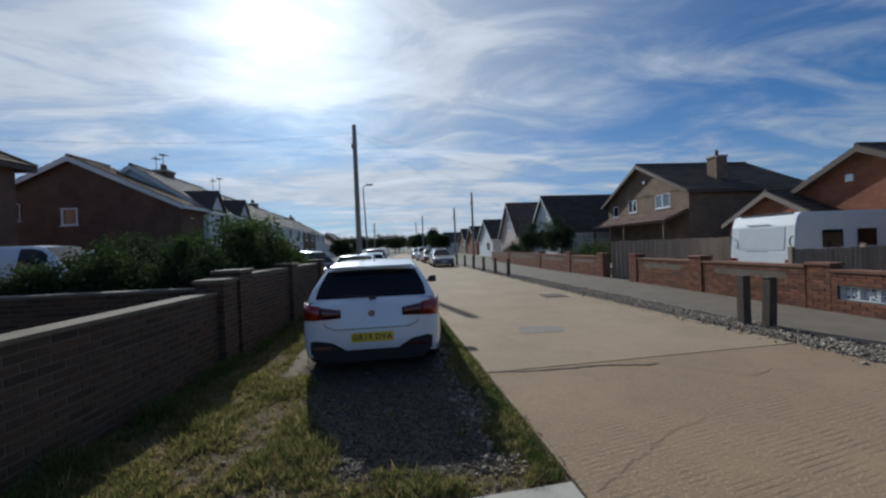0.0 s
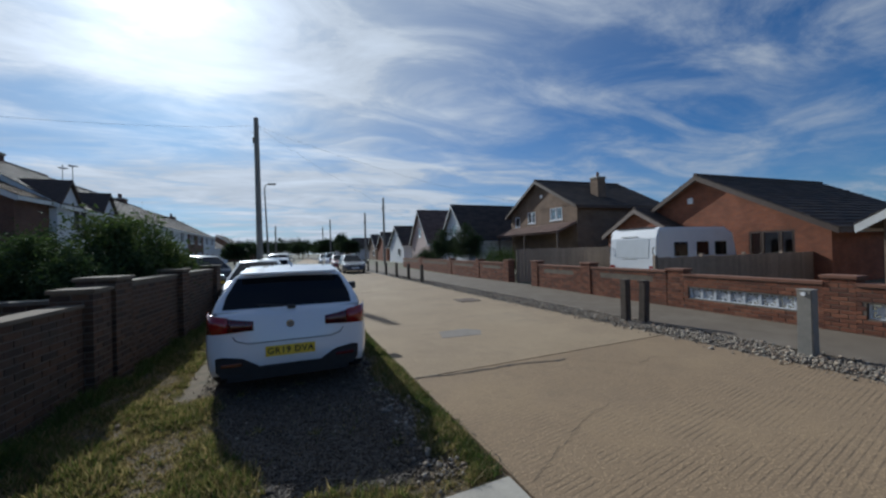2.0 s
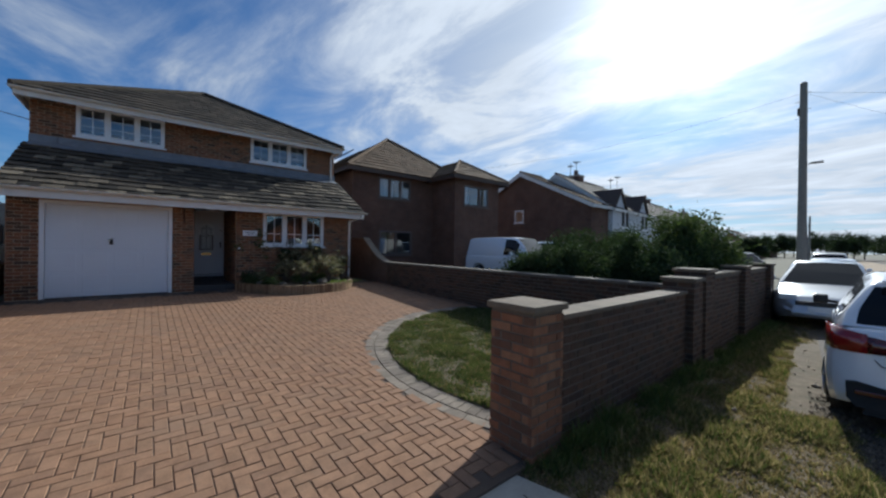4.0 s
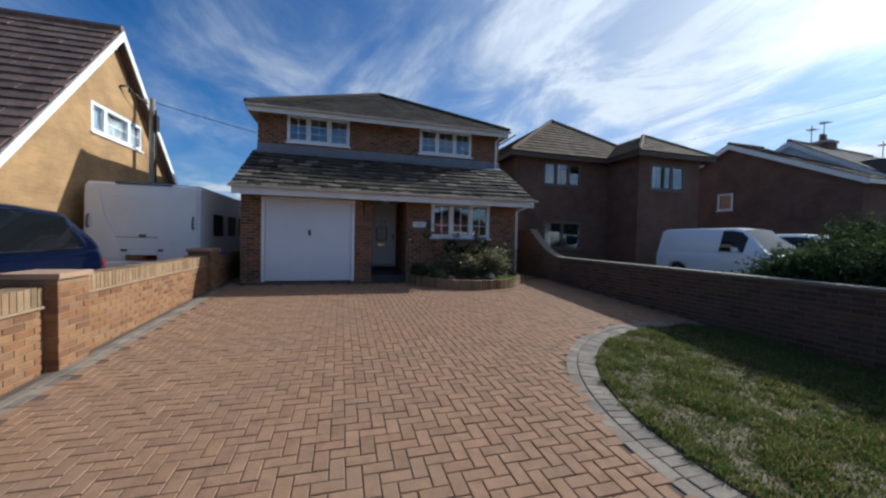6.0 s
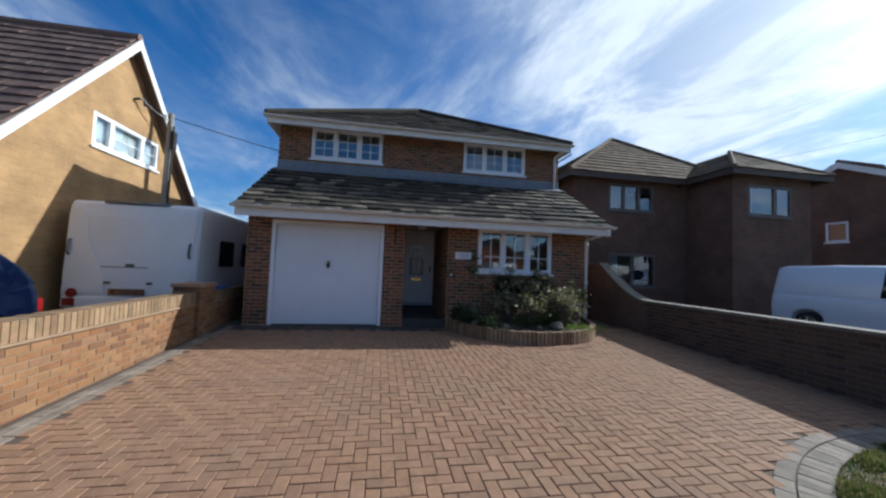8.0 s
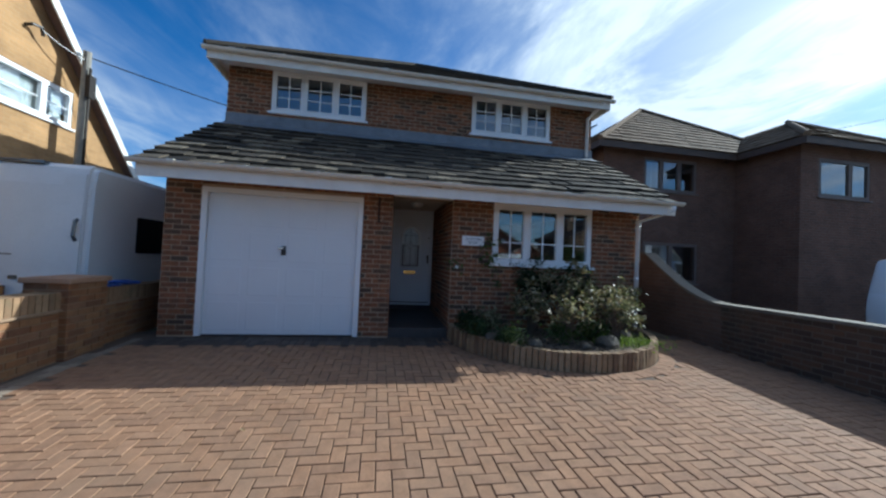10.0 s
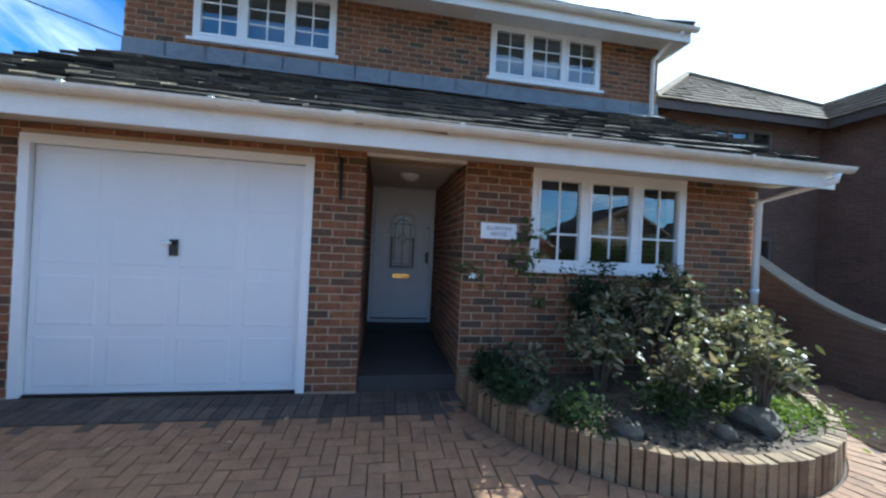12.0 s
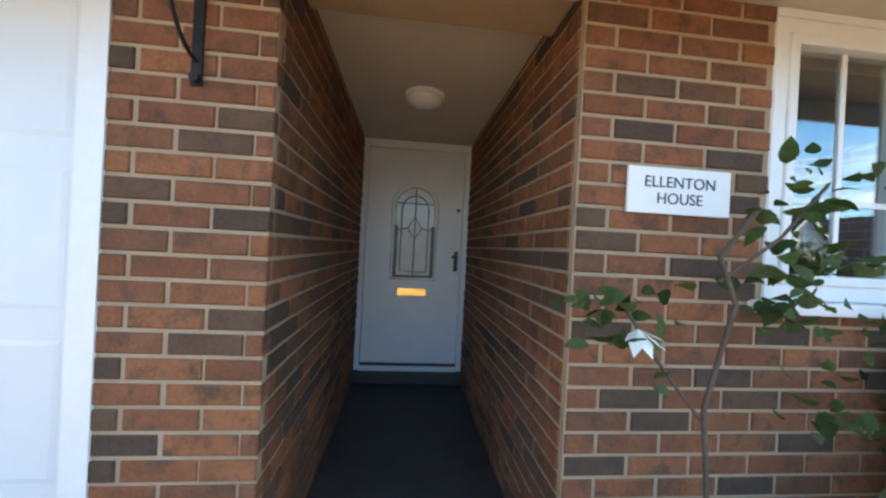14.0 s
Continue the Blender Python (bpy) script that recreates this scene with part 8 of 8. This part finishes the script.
part("soil", prismed([(BC[0] + (BA - 0.10) * math.cos(a), BC[1] + (BB - 0.10) * math.sin(a), 0.45) for a in np.linspace(-math.pi / 2, math.pi / 2, 40)], (0, 0, 0.075)), surface("brown planting soil", (0.075, 0.05, 0.03), (0.15, 0.105, 0.065), 0.95, 9, 60, 1.0), bed, "brown planting soil")
for k, (x_, y_, rx_, ry_, rz_, n_) in enumerate(((-11.5, 1.68, 0.34, 0.34, 0.46, 1600), (-11.55, 2.25, 0.40, 0.55, 0.60, 2100), (-11.35, 2.9, 0.38, 0.45, 0.48, 1900), (-11.55, 1.0, 0.22, 0.22, 0.22, 700), (-11.75, 3.45, 0.22, 0.25, 0.50, 900), (-10.92, 2.0, 0.24, 0.34, 0.36, 1100), (-10.98, 2.75, 0.22, 0.32, 0.36, 1000))):
    shrub("leggy shrub with glossy grey-green leaves in a raised bed", (x_, y_, 0.52), (rx_, ry_, rz_), int(n_ * 0.42), "glossy", 0.078, 90 + k, clumps=20, spread=0.05, stems=16, group="shrubs in the raised bed")
def bed_place(r, n):
    a, d = r.uniform(-1.45, 1.45, n), np.sqrt(r.uniform(0.02, 1, n))
    return np.stack([BC[0] + (BA - 0.14) * d * np.cos(a), BC[1] + (BB - 0.14) * d * np.sin(a), r.uniform(0.522, 0.535, n)], 1)


stones("rubble", "crumbs of soil and stone over a planting bed", bed_place, 2600, 0.011, M_GRIT_J, 31, "rubble")
for k, (x_, y_, rx_, ry_, rz_, n_, lf_) in enumerate(((-11.85, 1.9, 0.16, 0.55, 0.62, 2600, "dark"), (-11.8, 2.6, 0.18, 0.45, 0.58, 2200, "dark"), (-11.7, 0.75, 0.20, 0.18, 0.16, 900, "dark"), (-11.35, 0.78, 0.22, 0.14, 0.12, 800, "hedge"), (-11.0, 1.95, 0.20, 0.25, 0.12, 700, "green"), (-10.95, 1.15, 0.18, 0.18, 0.11, 700, "hedge"), (-11.2, 2.55, 0.25, 0.22, 0.14, 800, "green"))):
    shrub("dark leafy shrub close against a brick wall" if rz_ > 0.3 else "low leafy plant in a raised bed", (x_, y_, 0.52), (rx_, ry_, rz_), n_, lf_, 0.05, 130 + k, clumps=26, spread=0.06, stems=5, group="plants in the raised bed", name="shrub" if rz_ > 0.3 else "bed_plant", category="shrub" if rz_ > 0.3 else "plant")
mm_ = leaf_cloud(2600, lambda r, n: np.stack([r.normal(-11.15, 0.22, n), r.normal(2.95, 0.25, n), r.uniform(0.525, 0.56, n)], 1), 0.04, 99)
tagged(mesh_part("moss_plant", mm_, LEAF["bright"], None), "bright green low moss plant in the bed", "plant", "", "stuff")
M_ROCK = surface("grey garden rock", (0.055, 0.045, 0.033), (0.15, 0.125, 0.09), 0.9, 6, 50, 0.6)
for k, (x_, y_, s_) in enumerate(((-10.82, 1.42, 0.10), (-10.80, 2.52, 0.14), (-11.35, 3.12, 0.10), (-11.15, 0.98, 0.09), (-10.68, 2.10, 0.07), (-11.55, 0.86, 0.13), (-11.35, 1.10, 0.10))):
    bm = bmesh.new()
    bmesh.ops.create_icosphere(bm, subdivisions=2, radius=s_)
    for v in bm.verts:
        v.co *= 1 + 0.75 * noise.noise(v.co * 6 + Vector((k * 3, 0, 0)))
        v.co.z *= 0.7
    bmesh.ops.transform(bm, matrix=Matrix.Translation((x_, y_, 0.52 + s_ * 0.45)), verts=bm.verts)
    r_ = part("rock", bm, M_ROCK, None)
    tagged(r_, "grey rounded garden rock in a raised bed", "rock", "rocks in the raised bed")
# thin rose stem by the name plate with a white flower
rose = thing("climbing_rose", "thin rose stem with one white flower against brick", "plant", (-11.80, 0.82, 0.5))
stem = [(0.0, 0.0, 0.0), (0.01, 0.0, 0.30), (0.0, -0.005, 0.58), (0.01, -0.035, 0.80), (0.0, 0.01, 0.93), (0.02, 0.035, 1.09), (0.0, 0.0, 1.22), (0.01, 0.10, 1.36)]
part("stem", pipe(bmesh.new(), stem, 0.007, 6), M_BARK, rose)
side = [(0.0, -0.02, 0.75), (0.02, -0.16, 0.90), (0.03, -0.29, 1.07)]
part("stem", pipe(bmesh.new(), side, 0.005, 6), M_BARK, rose)
side = [(0.0, 0.0, 1.15), (0.02, 0.16, 1.28), (0.02, 0.30, 1.44)]
part("stem", pipe(bmesh.new(), side, 0.005, 6), M_BARK, rose)
tips = np.array([(0.03, -0.30, 1.08), (0.03, -0.26, 1.04), (0.02, 0.30, 1.44), (0.02, 0.22, 1.36), (0.0, 0.22, 1.12), (0.0, 0.30, 1.05), (0.0, 0.34, 1.22), (0.0, 0.40, 0.8)])


def rose_leaves(r, n):
    return tips[r.integers(0, len(tips), n)] + r.normal(0, 0.06, (n, 3))


mesh_part("foliage", leaf_cloud(150, rose_leaves, 0.062, 7, width=0.6, rounded=True), LEAF["green"], rose, "", False, "stuff")
bm = bmesh.new()
for k in range(7):
    a = k * 0.9
    c0 = Vector((0.10, -0.30, 1.035))
    t1 = c0 + Vector((0.03 + 0.025 * math.cos(a), 0.052 * math.sin(a), -0.058 + 0.016 * (k % 3)))
    w_ = Vector((-math.sin(a), math.cos(a), 0)) * 0.017
    vs = [bm.verts.new(p) for p in (c0, c0.lerp(t1, 0.55) + w_, t1, c0.lerp(t1, 0.55) - w_)]
    bm.faces.new(vs)
part("flower", bm, surface("white petal", (0.72, 0.70, 0.62), (0.80, 0.78, 0.72), 0.6, 20, 60, 0.0), rose, "drooping white petals")

# ---- the block-paved drive ----
drive = thing("driveway", "red block-paved driveway laid in herringbone with grey edging", "driveway", kind="structure")
bm = bmesh.new()
out_ = [(-2.27, -4.04), (-2.27, 0.86), (-2.64, 0.86), (-2.64, 1.2)] + [(LC[0] + (LR + 0.02) * math.cos(a), LC[1] + (LR + 0.02) * math.sin(a)) for a in np.linspace(radians(292), radians(165), 24)] + [(-6.75, 4.93), (-12.3, 4.93), (-12.3, -4.04)]
prism(bm, [(a, b, drive_z(a) - 0.07) for a, b in out_], (0, 0, 0.058))
bmesh.ops.triangulate(bm, faces=[f for f in bm.faces if len(f.verts) > 4])
part("sand_bed", bm, M_JOINT, drive)
TILT = pose(0, 0, 0, 0, math.degrees(math.atan(0.0351)), 0)


def paver_shape(lx, ly, t=0.02):
    c = 0.004
    vs = [(-lx / 2, -ly / 2, -t), (lx / 2, -ly / 2, -t), (lx / 2, ly / 2, -t), (-lx / 2, ly / 2, -t),
          (-lx / 2, -ly / 2, -c), (lx / 2, -ly / 2, -c), (lx / 2, ly / 2, -c), (-lx / 2, ly / 2, -c),
          (-lx / 2 + c, -ly / 2 + c, 0), (lx / 2 - c, -ly / 2 + c, 0), (lx / 2 - c, ly / 2 - c, 0), (-lx / 2 + c, ly / 2 - c, 0)]
    fs = [(8, 9, 10, 11), (4, 5, 9, 8), (5, 6, 10, 9), (6, 7, 11, 10), (7, 4, 8, 11), (0, 1, 5, 4), (1, 2, 6, 5), (2, 3, 7, 6), (3, 0, 4, 7)]
    return vs, fs


def piece_mesh(name, lx, ly, mat):
    me_ = bpy.data.meshes.new(name)
    vs, fs = paver_shape(lx, ly)
    me_.from_pydata(vs, [], fs)
    me_.materials.append(mat)
    return me_


def put_pieces(name, spots, lx, ly, single, joined, near, parent):
    """spots: (x, y, turn). Near ones as pieces of their own, the rest joined."""
    me_ = piece_mesh(name, lx, ly, single)
    vs, fs = paver_shape(lx, ly)
    verts, faces, r, made = [], [], random.Random(8), 0
    for x, y, turn in spots:
        at = Matrix.Translation((x, y, drive_z(x) + r.uniform(-0.0025, 0.0025))) @ TILT @ pose(0, 0, 0, r.uniform(-0.35, 0.35), r.uniform(-0.35, 0.35), turn + r.uniform(-0.5, 0.5))
        if near(x, y) and made < 300:
            ob = mesh_part(name, me_, None, parent)
            ob.matrix_basis = at
            made += 1
        else:
            n = len(verts)
            verts += [tuple(at @ Vector(p)) for p in vs]
            faces += [tuple(i + n for i in f) for f in fs]
    if faces:
        mj = bpy.data.meshes.new(name + "_field")
        mj.from_pydata(verts, [], faces)
        mesh_part(name + "_field", mj, joined, parent, "", False, "stuff")


U = 0.1015
spots = []
for c in range(-124, -20):
    for r in range(-40, 52):
        d = (c - r) % 4
        if d == 0:
            x, y, turn = (c + 1) * U, (r + 0.5) * U, 0
        elif d == 3:
            x, y, turn = (c + 0.5) * U, (r + 1) * U, 90
        else:
            continue
        if not (-12.28 < x < -2.36 and -3.74 < y < 4.88):
            continue
        if math.hypot(x - LC[0], y - LC[1]) < LR + 0.33 and y < 4.95 and (x > LC[0] - LR - 0.33):
            continue
        if x > -2.72 and y > 0.84:
            continue
        if ((x - BC[0]) / (BA + 0.22)) ** 2 + ((y - BC[1]) / (BB + 0.22)) ** 2 < 1 or (x < FX + 0.05 and not (-0.46 < y < 0.5)) or (x < -12.04) or (x < -11.56 and y < 0.5):
            continue
        spots.append((x, y, turn))
fallen = thing("fallen_leaves", "few dry fallen leaves on a paved drive", "leaves", kind="stuff")
for k, (x_, y_) in enumerate(((-11.55, -0.95), (-11.25, -1.25), (-11.22, -1.95), (-9.3, -1.6), (-9.9, 0.9))):
    bm = bmesh.new()
    a_ = k * 1.3
    vs = [bm.verts.new((x_ + 0.035 * q * math.cos(a_) - w * math.sin(a_), y_ + 0.035 * q * math.sin(a_) + w * math.cos(a_), drive_z(x_) + 0.005 + h_)) for q, w, h_ in ((-1, 0, 0), (0, 0.018, 0.010), (1.1, 0, 0.002), (0, -0.018, 0.012))]
    bm.faces.new(vs)
    part("leaf", bm, M_DRYGRASS, fallen)
put_pieces("paver", spots, 0.1955, 0.0945, M_PAVER, M_PAVER_J, lambda x, y: -5.6 < x < -3.2 and -2.6 < y < 0.6, drive)
ring, ring2 = [], []
for k in range(int(2.36 * (LR + 0.11) / 0.102)):
    a = radians(164) + k * 0.102 / (LR + 0.11)
    ring.append((LC[0] + (LR + 0.115) * math.cos(a), LC[1] + (LR + 0.115) * math.sin(a), math.degrees(a)))
for k in range(int(2.33 * (LR + 0.29) / 0.203)):
    a = radians(164) + (k + 0.5) * 0.203 / (LR + 0.29)
    ring2.append((LC[0] + (LR + 0.285) * math.cos(a), LC[1] + (LR + 0.285) * math.sin(a), math.degrees(a) + 90))
put_pieces("edging_paver", ring, 0.2, 0.0985, M_KERB, M_KERB_J, lambda x, y: y < 4.8, drive)
put_pieces("edging_paver", ring2, 0.2, 0.12, M_KERB, M_KERB_J, lambda x, y: y < 4.8, drive)
put_pieces("edging_paver", [(-2.45 - k * 0.203, -3.80, 0) for k in range(47)] + [(-2.4 - k * 0.203, -3.905, 0) for k in range(44)] , 0.2, 0.0985, M_KERB, M_KERB_J, lambda x, y: x > -9, drive)
# two rows of darker pavers along the garage and porch front
M_PAVER_DARK = pieces("charcoal block paver", [(0.085, 0.071, 0.062), (0.105, 0.088, 0.076), (0.068, 0.058, 0.053)], stain=(0.4, (0.13, 0.095, 0.07), 2.5))
put_pieces("threshold_paver", [(x_, -3.62 + k * 0.102, 0) for x_ in (-11.895, -11.69) for k in range(41)], 0.2, 0.0955, M_PAVER_DARK, M_PAVER_DARK, lambda x, y: True, drive)
bring = []
ra, rb = BA + 0.115, BB + 0.115
for k in range(52):
    a = -math.pi / 2 + (k + 0.5) * math.pi / 52
    bring.append((BC[0] + ra * math.cos(a), BC[1] + rb * math.sin(a), math.degrees(a)))
put_pieces("edging_paver", bring, 0.2, 0.0985, M_PAVER, M_PAVER_J, lambda x, y: True, drive)
